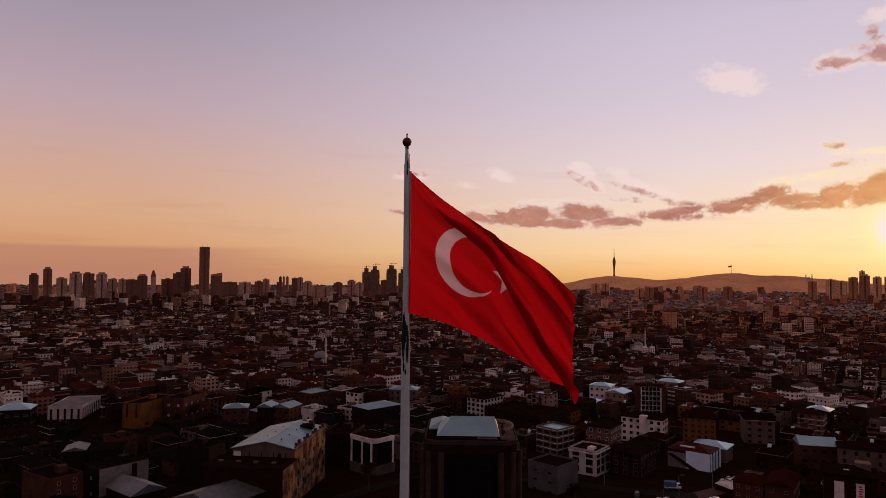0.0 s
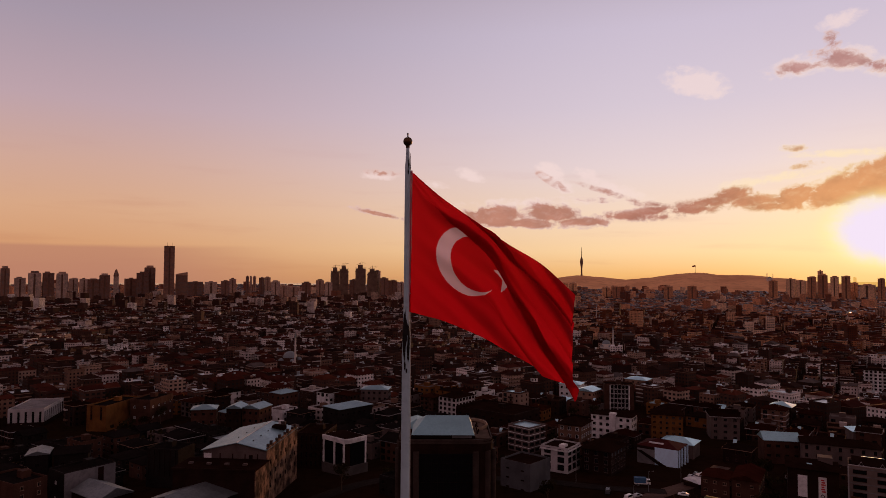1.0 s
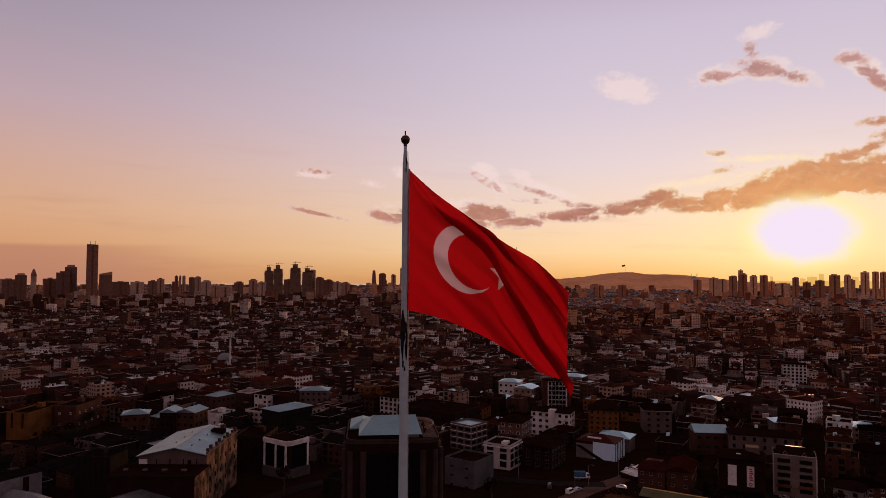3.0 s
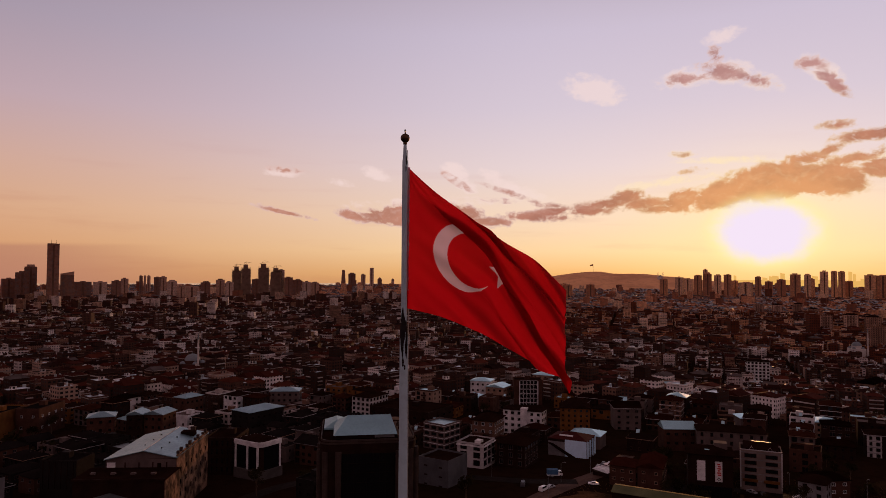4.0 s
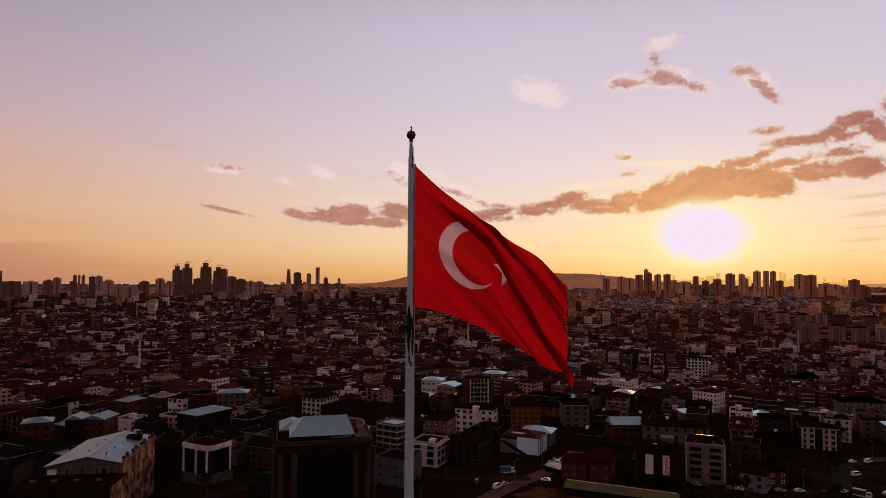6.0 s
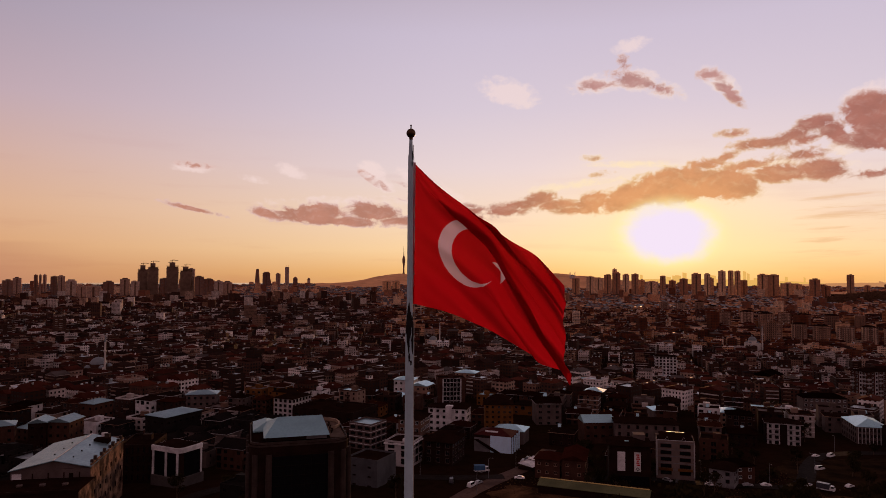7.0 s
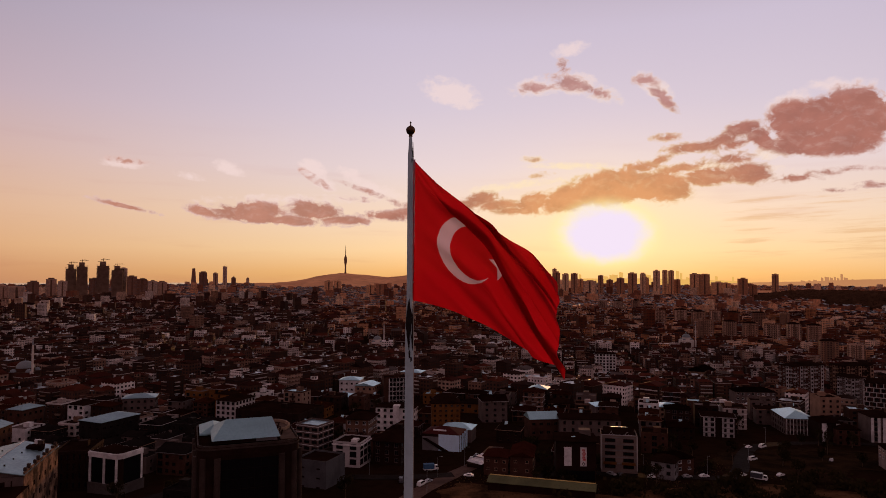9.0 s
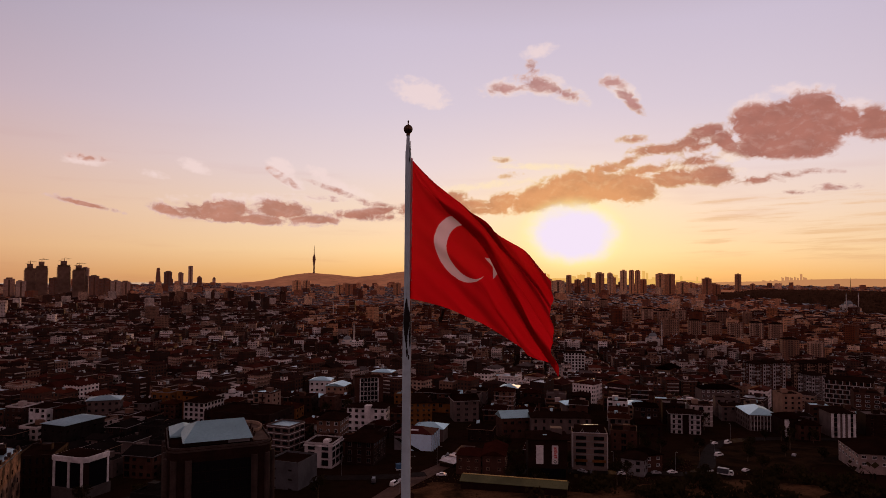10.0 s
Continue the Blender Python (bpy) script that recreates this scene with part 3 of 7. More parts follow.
def city_lots(r_min, r_max, az_min, az_max, pitch, seed):
    """Lots on crooked street grids, quarter by quarter: x, y, turn, width, depth."""
    rng = random.Random(seed)
    size = 420.0
    quarters = {}

    def quarter(i, j):
        if (i, j) not in quarters:
            q = random.Random(i * 7919 + j * 104729 + 5)
            quarters[i, j] = (size * (i + q.uniform(0.2, 0.8)), size * (j + q.uniform(0.2, 0.8)), q.uniform(-45, 45), q.uniform(0.9, 1.15))
        return quarters[i, j]

    lots = []
    reach = int(r_max / size) + 2
    for i in range(-reach, reach + 1):
        for j in range(-2, reach + 1):
            cx, cy, turn, dense = quarter(i, j)
            cr, caz = math.hypot(cx, cy), math.degrees(math.atan2(cx, cy))
            if cr > r_max + size or (cr > size * 2 and not az_min - 25 < caz < az_max + 25):
                continue
            ca, sa = math.cos(radians(turn)), math.sin(radians(turn))
            pu, pv = pitch * dense, pitch * dense * 1.08
            k = int(size * 0.95 / pu)
            for a in range(-k, k + 1):
                for b in range(-k, k + 1):
                    u = a * pu + (a // 7) * 7.0 + rng.uniform(-1.2, 1.2)
                    v = b * pv + (b // 2) * 6.0 + rng.uniform(-1.0, 1.0)
                    x, y = cx + u * ca - v * sa, cy + u * sa + v * ca
                    r = math.hypot(x, y)
                    if not r_min < r < r_max:
                        continue
                    az = math.degrees(math.atan2(x, y))
                    if not az_min < az < az_max:
                        continue
                    d0 = (x - cx) ** 2 + (y - cy) ** 2
                    ii, jj = int(x // size), int(y // size)
                    if any((x - q[0]) ** 2 + (y - q[1]) ** 2 < d0 - 1 for q in (quarter(s, t) for s in (ii - 1, ii, ii + 1) for t in (jj - 1, jj, jj + 1))):
                        continue
                    lots.append((x, y, turn + rng.gauss(0, 1.5), pu, pv))
    return lots


def blocks(name, lots, seed, label, tall=0.03, low=2, high=6, grow=1.0, wall=None, lid=None, slabs=0.0):
    """One mesh of many houses: walls, roofs and stair heads."""
    rng = random.Random(seed)
    m = Mesh()
    for x, y, turn, pu, pv in lots:
        if rng.random() < 0.06 or not free(x, y, 7):
            continue
        w, d = pu * rng.uniform(0.6, 0.97) * grow, pv * rng.uniform(0.6, 0.92) * grow
        n = rng.randint(low, high)
        if rng.random() < tall:
            n = rng.randint(7, 13)
            w, d = w * 1.15, d * 1.1
        h = n * 3.0 + rng.uniform(0, 1.0)
        z = ground(x, y)
        ca, sa = math.cos(radians(turn)), math.sin(radians(turn))
        one = Mesh()
        c = [(-w / 2, -d / 2), (w / 2, -d / 2), (w / 2, d / 2), (-w / 2, d / 2)]
        for i in range(4):
            a, b = c[i], c[(i + 1) % 4]
            s = math.dist(a, b)
            one.face([(*a, -4), (*b, -4), (*b, h), (*a, h)], 0, [(0, 0), (s, 0), (s, h + 4), (0, h + 4)])
        if rng.random() < slabs:
            for i in range(4):
                a, b = c[i], c[(i + 1) % 4]
                s = math.dist(a, b)
                ex, ey = (b[0] - a[0]) / s, (b[1] - a[1]) / s
                nx, ny = ey, -ex
                gx, gy = nx * ca - ny * sa, nx * sa + ny * ca
                if (gx * x + gy * y) / math.hypot(x, y) > -0.35:
                    continue
                f0 = rng.choice((0.06, 0.1, 0.5))
                f1 = f0 + rng.choice((0.4, 0.42, 0.84)) if f0 < 0.3 else 0.94
                deep = rng.uniform(0.9, 1.4)
                p0 = (a[0] + ex * s * f0 + nx * 0.02, a[1] + ey * s * f0 + ny * 0.02)
                p1 = (a[0] + ex * s * f1 + nx * 0.02, a[1] + ey * s * f1 + ny * 0.02)
                foot = [p0, p1, (p1[0] + nx * deep, p1[1] + ny * deep), (p0[0] + nx * deep, p0[1] + ny * deep)]
                mat = rng.choice((3, 3))
                for k in range(1, n):
                    one.prism(foot[::-1], k * 3.0, k * 3.0 + 0.75, mat)
        kind = rng.random()
        if slabs and rng.random() < 0.55:
            for i in range(4):
                a, b = c[i], c[(i + 1) % 4]
                s = math.dist(a, b)
                nx, ny = (b[1] - a[1]) / s * 0.45, (a[0] - b[0]) / s * 0.45
                one.face([(a[0] + nx, a[1] + ny, h - 0.55), (b[0] + nx, b[1] + ny, h - 0.55), (b[0] + nx, b[1] + ny, h - 0.1), (a[0] + nx, a[1] + ny, h - 0.1)], 3)
                one.face([(b[0] + nx, b[1] + ny, h - 0.55), (a[0] + nx, a[1] + ny, h - 0.55), (*a, h - 0.55), (*b, h - 0.55)], 3)
        if kind < 0.62 and n < 8:
            rise = min(w, d) * rng.uniform(0.13, 0.24)
            o = 0.5
            e = [(p[0] + math.copysign(o, p[0]), p[1] + math.copysign(o, p[1])) for p in c]
            ridge = rng.choice((0.0, 0.25, 0.45, 0.5))
            r0, r1 = (-w * ridge, 0, h + rise), (w * ridge, 0, h + rise)
            hz = h - 0.1
            one.face([(*e[0], hz), (*e[1], hz), r1, r0], 1)
            one.face([(*e[2], hz), (*e[3], hz), r0, r1], 1)
            one.face([(*e[1], hz), (*e[2], hz), r1], 1)
            one.face([(*e[3], hz), (*e[0], hz), r0], 1)
            if rng.random() < 0.5:
                cx, cy = rng.uniform(-w / 3, w / 3), rng.uniform(-d / 4, d / 4)
                one.box(cx - 0.5, cx + 0.5, cy - 0.4, cy + 0.4, h, h + rise + 0.9, 0, bottom=False)
        else:
            top = 2 if kind > 0.86 else 1
            one.face([(*p, h) for p in c], top)
            for i in range(4):
                a, b = c[i], c[(i + 1) % 4]
                s = math.dist(a, b)
                one.face([(*b, h), (*a, h), (*a, h + 0.9), (*b, h + 0.9)], 0, [(0, 0.1)] * 4)
            cx, cy = rng.uniform(-w / 4, w / 4), rng.uniform(-d / 4, d / 4)
            one.box(cx - 1.8, cx + 1.8, cy - 1.5, cy + 1.5, h, h + 2.6, 0, top=1, bottom=False)
        for j in range(rng.choice((0, 0, 1, 1, 2)) if slabs else 0):
            cx, cy = rng.uniform(-w / 3, w / 3), rng.uniform(-d / 3, d / 3)
            zr = h + 0.4 + min(w, d) * 0.12
            one.box(cx - rng.uniform(0.5, 1.3), cx + rng.uniform(0.5, 1.3), cy - 0.5, cy + 0.5, zr - 1.5, zr + rng.uniform(0.3, 1.0), rng.choice((2, 3, 2)), top=2, bottom=False)
        k = len(m.v)
        seen, order = {}, []
        for p in one.v:
            key = (round(p[0], 2), round(p[1], 2), round(p[2], 2))
            order.append(seen.setdefault(key, len(seen)))
        m.v += [(x + px * ca - py * sa, y + px * sa + py * ca, z + pz) for px, py, pz in seen]
        m.f += [tuple(order[i] + k for i in f) for f in one.f]
        m.m += one.m
        m.uv += one.uv
    return tagged(new(name, m.data(name, [wall or wall_far, lid or roof_far, pale_metal_far, slab_far])), label, "houses", kind="stuff")

# ---- kinds of buildings ----


def span_count(length, pitch):
    return max(1, int(length / pitch))


WINDOWS = {}


def window_mesh(w, h, frame, cross=True, pane=None):
    """A framed window, proud of the wall by a hand's breadth, pane set back; faces -y."""
    key = (round(w, 2), round(h, 2), frame.name, cross)
    if key not in WINDOWS:
        m = Mesh()
        f, p = 0.12, 0.07
        m.box(-w / 2, w / 2, -p, 0.0, 0, f)
        m.box(-w / 2 - 0.08, w / 2 + 0.08, -p - 0.06, 0.0, -0.08, 0)
        m.box(-w / 2, w / 2, -p, 0.0, h - f, h)
        m.box(-w / 2, -w / 2 + f, -p, 0.0, f, h - f)
        m.box(w / 2 - f, w / 2, -p, 0.0, f, h - f)
        if cross:
            m.box(-0.04, 0.04, -p * 0.8, 0.0, f, h - f)
        m.face([(-w / 2 + f, -0.015, f), (w / 2 - f, -0.015, f), (w / 2 - f, -0.015, h - f), (-w / 2 + f, -0.015, h - f)], 1)
        WINDOWS[key] = m.data("window", [frame, pane or glass_dark])
    return WINDOWS[key]


BALCONIES = {}


def balcony_mesh(w, mat):
    key = (round(w, 1), mat.name)
    if key not in BALCONIES:
        m = Mesh()
        m.box(-w / 2, w / 2, -1.2, 0, -0.18, 0)
        m.box(-w / 2, w / 2, -1.2, -1.1, 0, 0.95)
        m.box(-w / 2, -w / 2 + 0.1, -1.1, 0, 0, 0.95)
        m.box(w / 2 - 0.1, w / 2, -1.1, 0, 0, 0.95)
        BALCONIES[key] = m.data("balcony", [mat])
    return BALCONIES[key]


def side_pose(side, along, z, w, d):
    """A pose on a wall of a block that spans x -w..0, y 0..d: front (y=0), right (x=0), left, back."""
    if side == "front":
        return pose(-w + along, 0, z)
    if side == "right":
        return pose(0, along, z, rz=90)
    if side == "left":
        return pose(-w, d - along, z, rz=-90)
    return pose(-along, d, z, rz=180)


def house(name, corner, turn, w, d, top, label, wall, roof="hip", roof_mat=None, low=None, storeys=None, pitch=3.0, win=(1.5, 1.4), frame=None,
          sides=("front", "right"), rise=None, band=None, balcony=None, skip=0.0, category="building", group="", seed=1, ground_win=True, chimney=0, keep=True, stair=True, over=0.6, rail=None, eave=None, door_col=None):
    """A block of flats or a house: corner is the plan corner nearest the walk, x runs along turn towards it, y away from it."""
    rng = random.Random(seed)
    x, y = corner
    base = ground(x, y) if low is None else low
    h = top - base
    ob = thing(name, pose(x, y, base, rz=turn), label, category, group)
    if keep:
        c = ob.matrix_basis @ Vector((-w / 2, d / 2, 0))
        KEEP_OUT.append((c.x, c.y, 0.5 * math.hypot(w, d) * 0.86))
        for fx in (0.2, 0.8):
            for fy in (0.2, 0.8):
                c = ob.matrix_basis @ Vector((-w * fx, d * fy, 0))
                KEEP_OUT.append((c.x, c.y, min(w, d) * 0.34))
    body = Mesh()
    body.box(-w, 0, 0, d, -6, h)
    part("outer_wall", body, wall, ob)
    rm = roof_mat or roof_tile
    if roof in ("hip", "gable"):
        part("roof", Mesh().hip(-w, 0, 0, d, h + 0.003, rise or min(w, d) * 0.2, over=over, ridge=1.0 if roof == "gable" else 0.5), rm, ob)
        if eave:
            g, e = Mesh(), over + 0.06
            for a in ((-w - e, e, -e, -over - 0.004), (-w - e, e, d + over + 0.004, d + e), (-w - e, -w - over - 0.004, -over, d + over), (over + 0.004, e, -over, d + over)):
                g.box(*a, h - 0.05, h + 0.21)
            part("eave_board", g, eave, ob, "pale eave board")
    else:
        par = Mesh()
        t, ph = 0.25, 0.9 if roof == "flat" else 0.35
        for a in ((-w, 0, 0, t), (-w, 0, d - t, d), (-w, -w + t, t, d - t), (-t, 0, t, d - t)):
            par.box(*a, h + 0.003, h + ph)
        part("parapet", par, wall, ob)
        part("roof", Mesh().box(-w + t, -t, t, d - t, h + 0.003, h + 0.12), rm, ob)
        if stair and w > 8:
            cx, cy = -w * rng.uniform(0.3, 0.7), d * rng.uniform(0.45, 0.7)
            part("stair_head", Mesh().box(cx - 1.9, cx + 1.9, cy - 1.6, cy + 1.6, h + 0.12, h + 2.7), wall, ob)
    for k in range(chimney):
        cx, cy = -w * rng.uniform(0.25, 0.75), d * rng.uniform(0.3, 0.7)
        part("chimney", Mesh().box(-0.4, 0.4, -0.3, 0.3, 0, 2.6).box(-0.5, 0.5, -0.4, 0.4, 2.6, 2.75), wall, ob, at=pose(cx, cy, h))
    n = storeys or max(1, round(h / 3.1))
    fh = h / n
    fr = frame or white_paint
    wm = window_mesh(win[0], min(win[1], fh * 0.75), fr, cross=win[0] > 1.0)
    wide = window_mesh(min(2.6, pitch * 0.8), fh * 0.72, fr) if door_col is not None else wm
    for side in sides:
        length = w if side in ("front", "back") else d
        c = span_count(length - 0.6, pitch)
        for s in range(n):
            if s == 0 and not ground_win:
                continue
            for k in range(c):
                if rng.random() < skip:
                    continue
                along = length * (k + 0.5) / c
                tall = k == door_col and side == "front"
                part("window", wide if tall else wm, None, ob, at=side_pose(side, along, s * fh + fh * (0.12 if tall else 0.3), w, d) @ pose(0, -0.003, 0))
                if balcony and s > 0 and side == balcony[0] and k in balcony[1]:
                    part("balcony", balcony_mesh(min(length / c * 0.95, 3.4), rail or wall), None, ob, at=side_pose(side, along, s * fh + 0.02, w, d))
    if band:
        for s in range(1, n + 1):
            b = Mesh()
            b.box(-w - 0.1, 0.1, -0.1, 0.0, s * fh - 0.14, s * fh + 0.12)
            b.box(0.0, 0.1, 0.0, d + 0.1, s * fh - 0.14, s * fh + 0.12)
            part("floor_band", b, band, ob)
    return ob, w, d, h


# ---- skyline towers ----
# skyline towers: azimuth, distance, width, top, shape
WEST_TOWERS = [
    (-31.47, 2700, 26, 76, "crown"), (-30.61, 2700, 25, 97, "crown"), (-29.69, 2720, 33, 64, "slab"), (-28.78, 2700, 37, 82, "crown"), (-27.92, 2700, 33, 82, "slab"), (-27.04, 2700, 34, 80, "crown"), (-26.3, 2760, 30, 62, "slab"), (-25.6, 2850, 28, 60, "slab"),
    (-24.94, 2700, 37, 60, "slab"), (-24.21, 2700, 33, 75, "crown"), (-23.42, 2700, 17, 97, "point"), (-22.4, 2780, 40, 62, "slab"), (-21.55, 2700, 42, 84, "slab"), (-21.05, 2740, 36, 104, "crown"), (-19.66, 2600, 34, 178, "high"), (-18.72, 2650, 40, 88, "slant"),
    (-17.7, 3000, 60, 48, "slab"), (-16.5, 3100, 50, 46, "slab"), (-15.4, 3100, 34, 50, "slab"),
]
WORKS_TOWERS = [
    (-14.8, 3300, 30, 58, "slab"), (-13.66, 3200, 14, 71, "slab"), (-13.38, 3200, 9, 71, "slab"), (-13.10, 3200, 13, 71, "slab"), (-12.52, 3100, 24, 66, "slab"), (-12.05, 3100, 24, 67, "slab"), (-11.41, 3000, 36, 50, "crown"), (-10.69, 2900, 30, 30, "slab"),
    (-9.91, 2800, 44, 32, "slab"), (-8.9, 3100, 40, 44, "slab"), (-7.77, 3000, 35, 56, "slab"), (-7.05, 2950, 32, 48, "slab"), (-6.51, 3000, 38, 110, "works"), (-5.79, 3000, 42, 119, "works"), (-4.97, 3000, 34, 59, "slab"), (-4.37, 3000, 46, 123, "works"),
    (-3.38, 3000, 44, 106, "works"), (-2.95, 3030, 26, 100, "slab"), (-2.36, 3000, 35, 67, "slab"),
]
VALLEY_TOWERS = [
    (-1.67, 3000, 37, 57, "slab"), (-0.90, 3000, 36, 48, "slab"), (-0.2, 3050, 34, 44, "slab"), (2.22, 4300, 29, 109, "taper"), (2.94, 4300, 44, 86, "crown"), (3.89, 4300, 29, 80, "slab"), (4.61, 4300, 25, 119, "high"), (5.29, 4300, 26, 62, "point"),
    (6.4, 4300, 18, 56, "point"), (12.9, 3300, 40, 46, "slab"), (13.7, 3300, 36, 47, "slab"), (21.3, 3000, 36, 40, "slab"), (23.1, 3000, 34, 42, "slab"), (17.2, 3000, 34, 36, "slab"), (16.4, 3050, 34, 32, "slab"), (28.98, 3300, 35, 66, "slab"),
    (30.17, 3300, 36, 75, "slab"), (30.84, 3300, 36, 68, "slab"), (31.58, 3300, 32, 84, "slab"),
]
SUNSET_TOWERS = [
    (32.28, 3300, 35, 92, "crown"), (32.14, 3350, 20, 111, "slab"), (33.05, 3300, 29, 85, "slab"), (33.77, 3300, 32, 88, "slab"), (34.3, 3400, 26, 60, "slab"), (35.11, 3300, 51, 53, "slab"), (35.95, 3300, 25, 79, "slab"), (36.7, 3350, 30, 58, "slab"),
    (37.55, 3300, 35, 67, "slab"), (38.51, 3300, 41, 90, "slab"), (39.33, 3300, 26, 89, "slab"), (39.5, 3320, 36, 70, "slab"), (40.41, 3300, 29, 103, "slab"), (41.06, 3300, 24, 104, "slab"), (41.54, 3310, 24, 103, "slab"), (42.0, 3350, 30, 62, "slab"),
    (43.34, 3300, 41, 88, "slab"), (44.07, 3310, 44, 87, "slab"), (45.0, 3300, 50, 50, "slab"),
]
EAST_TOWERS = [
    (45.7, 3400, 36, 46, "slab"), (46.85, 3300, 39, 68, "slab"), (47.6, 3350, 34, 40, "slab"), (49.15, 3300, 27, 89, "slab"), (50.2, 3350, 22, 44, "slab"),
]
TOWERS = WEST_TOWERS + WORKS_TOWERS + VALLEY_TOWERS + SUNSET_TOWERS + EAST_TOWERS
steel = surface("crane_steel", (0.25, 0.16, 0.06), 0.6, 0.3, 2.0, 0.3)
concrete = surface("raw_concrete", (0.24, 0.15, 0.11), 0.85, 0.3, 0.8, 0.06)


def crane(parent, h, jib, turn):
    a = pose(0, 0, h, rz=turn)
    part("crane_mast", Mesh().box(-0.9, 0.9, -0.9, 0.9, 0, 20), steel, parent, "tower crane mast", at=a)
    part("crane_jib", Mesh().box(-9, jib, -0.7, 0.7, 18.0, 19.2).box(-9, -6, -1.2, 1.2, 16.2, 18.0), steel, parent, at=a)
    tip = Mesh()
    tube(tip, [(0, 0, 19), (0, 0, 24)], [0.7, 0.2], 6)
    tube(tip, [(0, 0, 24), (jib * 0.8, 0, 19.2)], [0.2, 0.2], 5)
    part("crane_apex", tip, steel, parent, at=a)


def tower(az, dist, w, top, style, k):
    rng = random.Random(k * 13 + 7)
    p = heading(az) * dist
    base = ground(p.x, p.y)
    h = top - base
    d = w * rng.uniform(0.7, 1.0)
    words = {"works": "unfinished concrete high-rise with cranes on top", "high": "very tall slim dark office tower on the skyline", "taper": "slim tapering tower on the far skyline",
             "point": "tower with a pointed top on the skyline", "slant": "dark tower with a slanted roof on the skyline"}
    ob = thing("tower", pose(p.x, p.y, base, rz=-az + rng.uniform(-8, 8)), words.get(style, "plain high-rise block of flats on the far skyline"), "tower", "skyline towers")
    # Towers towards the sun get the cladding with sunset haze painted in.
    mat = concrete if style == "works" else tower_sun_haze if az > 8 else tower_wall
    KEEP_OUT.append((p.x, p.y, w * 0.6))
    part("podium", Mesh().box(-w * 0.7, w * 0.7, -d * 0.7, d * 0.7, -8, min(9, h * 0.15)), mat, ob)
    if style == "taper":
        m, n = Mesh(), 8
        for i in range(n):
            s0, s1 = 1 - 0.45 * (i / n) ** 1.5, 1 - 0.45 * ((i + 1) / n) ** 1.5
            z0, z1 = h * i / n, h * (i + 1) / n
            c0 = [(-w / 2 * s0, -d / 2 * s0), (w / 2 * s0, -d / 2 * s0), (w / 2 * s0, d / 2 * s0), (-w / 2 * s0, d / 2 * s0)]
            c1 = [(-w / 2 * s1, -d / 2 * s1), (w / 2 * s1, -d / 2 * s1), (w / 2 * s1, d / 2 * s1), (-w / 2 * s1, d / 2 * s1)]
            for j in range(4):
                q = (j + 1) % 4
                m.face([(*c0[j], z0), (*c0[q], z0), (*c1[q], z1), (*c1[j], z1)], 0, [(0, z0), (w, z0), (w, z1), (0, z1)])
        m.face([(*c, h) for c in c1])
        part("shaft", m, mat, ob)
        return
    if style == "point":
        part("shaft", Mesh().box(-w / 2, w / 2, -d / 2, d / 2, 0, h * 0.78), mat, ob)
        m = Mesh()
        tube(m, [(0, 0, h * 0.78), (0, 0, h * 0.86), (0, 0, h * 0.95), (0, 0, h)], [w * 0.56, w * 0.46, w * 0.25, 0.6], 8)
        part("spire", m, mat, ob)
        return
    if style == "slant":
        part("shaft", Mesh().box(-w / 2, w / 2, -d / 2, d / 2, 0, h - 12), mat, ob)
        m = Mesh()
        a, b = h - 11.99, h
        m.face([(-w / 2, -d / 2, a), (w / 2, -d / 2, a), (w / 2, -d / 2, b), (-w / 2, -d / 2, a + 4)])
        m.face([(w / 2, d / 2, a), (-w / 2, d / 2, a), (-w / 2, d / 2, a + 4), (w / 2, d / 2, b)])
        m.face([(w / 2, -d / 2, a), (w / 2, d / 2, a), (w / 2, d / 2, b), (w / 2, -d / 2, b)])
        m.face([(-w / 2, d / 2, a), (-w / 2, -d / 2, a), (-w / 2, -d / 2, a + 4), (-w / 2, d / 2, a + 4)])
        m.face([(-w / 2, -d / 2, a + 4), (w / 2, -d / 2, b), (w / 2, d / 2, b), (-w / 2, d / 2, a + 4)])
        part("slanted_top", m, mat, ob)
        return
    if style == "works":
        core = Mesh().box(-w * 0.44, w * 0.44, -d * 0.44, d * 0.44, 0, h - 14).box(-w * 0.25, w * 0.2, -d * 0.3, d * 0.3, h - 14, h + 3)
        part("core", core, mat, ob)
        n = int((h - 6) / 4.0)
        for i in range(n):
            z = 4.0 * (i + 1)
            part("floor_slab", Mesh().box(-w / 2, w / 2, -d / 2, d / 2, z - 2.6, z), mat, ob) if i < n - 3 else part("floor_slab", Mesh().box(-w / 2, w / 2, -d / 2, d / 2, z - 0.4, z), mat, ob)
        crane(ob, h - 8, 24, rng.uniform(-30, 30))
        if rng.random() < 0.7:
            crane(ob, h - 16, 20, 180 + rng.uniform(-30, 30))
        return
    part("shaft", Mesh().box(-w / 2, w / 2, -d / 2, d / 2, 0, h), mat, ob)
    part("recess", Mesh().box(-w * 0.08, w * 0.08, -d / 2 - 0.25, -d / 2, 6, h - 3), strip_glass, ob, "smoked glass strip")
    if style == "high":
        m = Mesh()
        m.face([(-w / 2, -d / 2, h), (w / 2, -d / 2, h), (w / 2, -d / 2, h + 3), (-w / 2, -d / 2, h - 0.01)])
        m.box(-w / 2, w * 0.2, -d * 0.4, d * 0.4, h, h + 3.5)
        part("crown", m, mat, ob)
        for x in (-w * 0.2, w * 0.25):
            part("mast", tube(Mesh(), [(x, 0, h), (x, 0, h + 16)], [0.7, 0.35], 6), steel, ob)
    elif style == "crown":
        part("crown", Mesh().box(-w * 0.32, w * 0.32, -d * 0.32, d * 0.32, h, h + max(5, h * 0.06)), mat, ob)
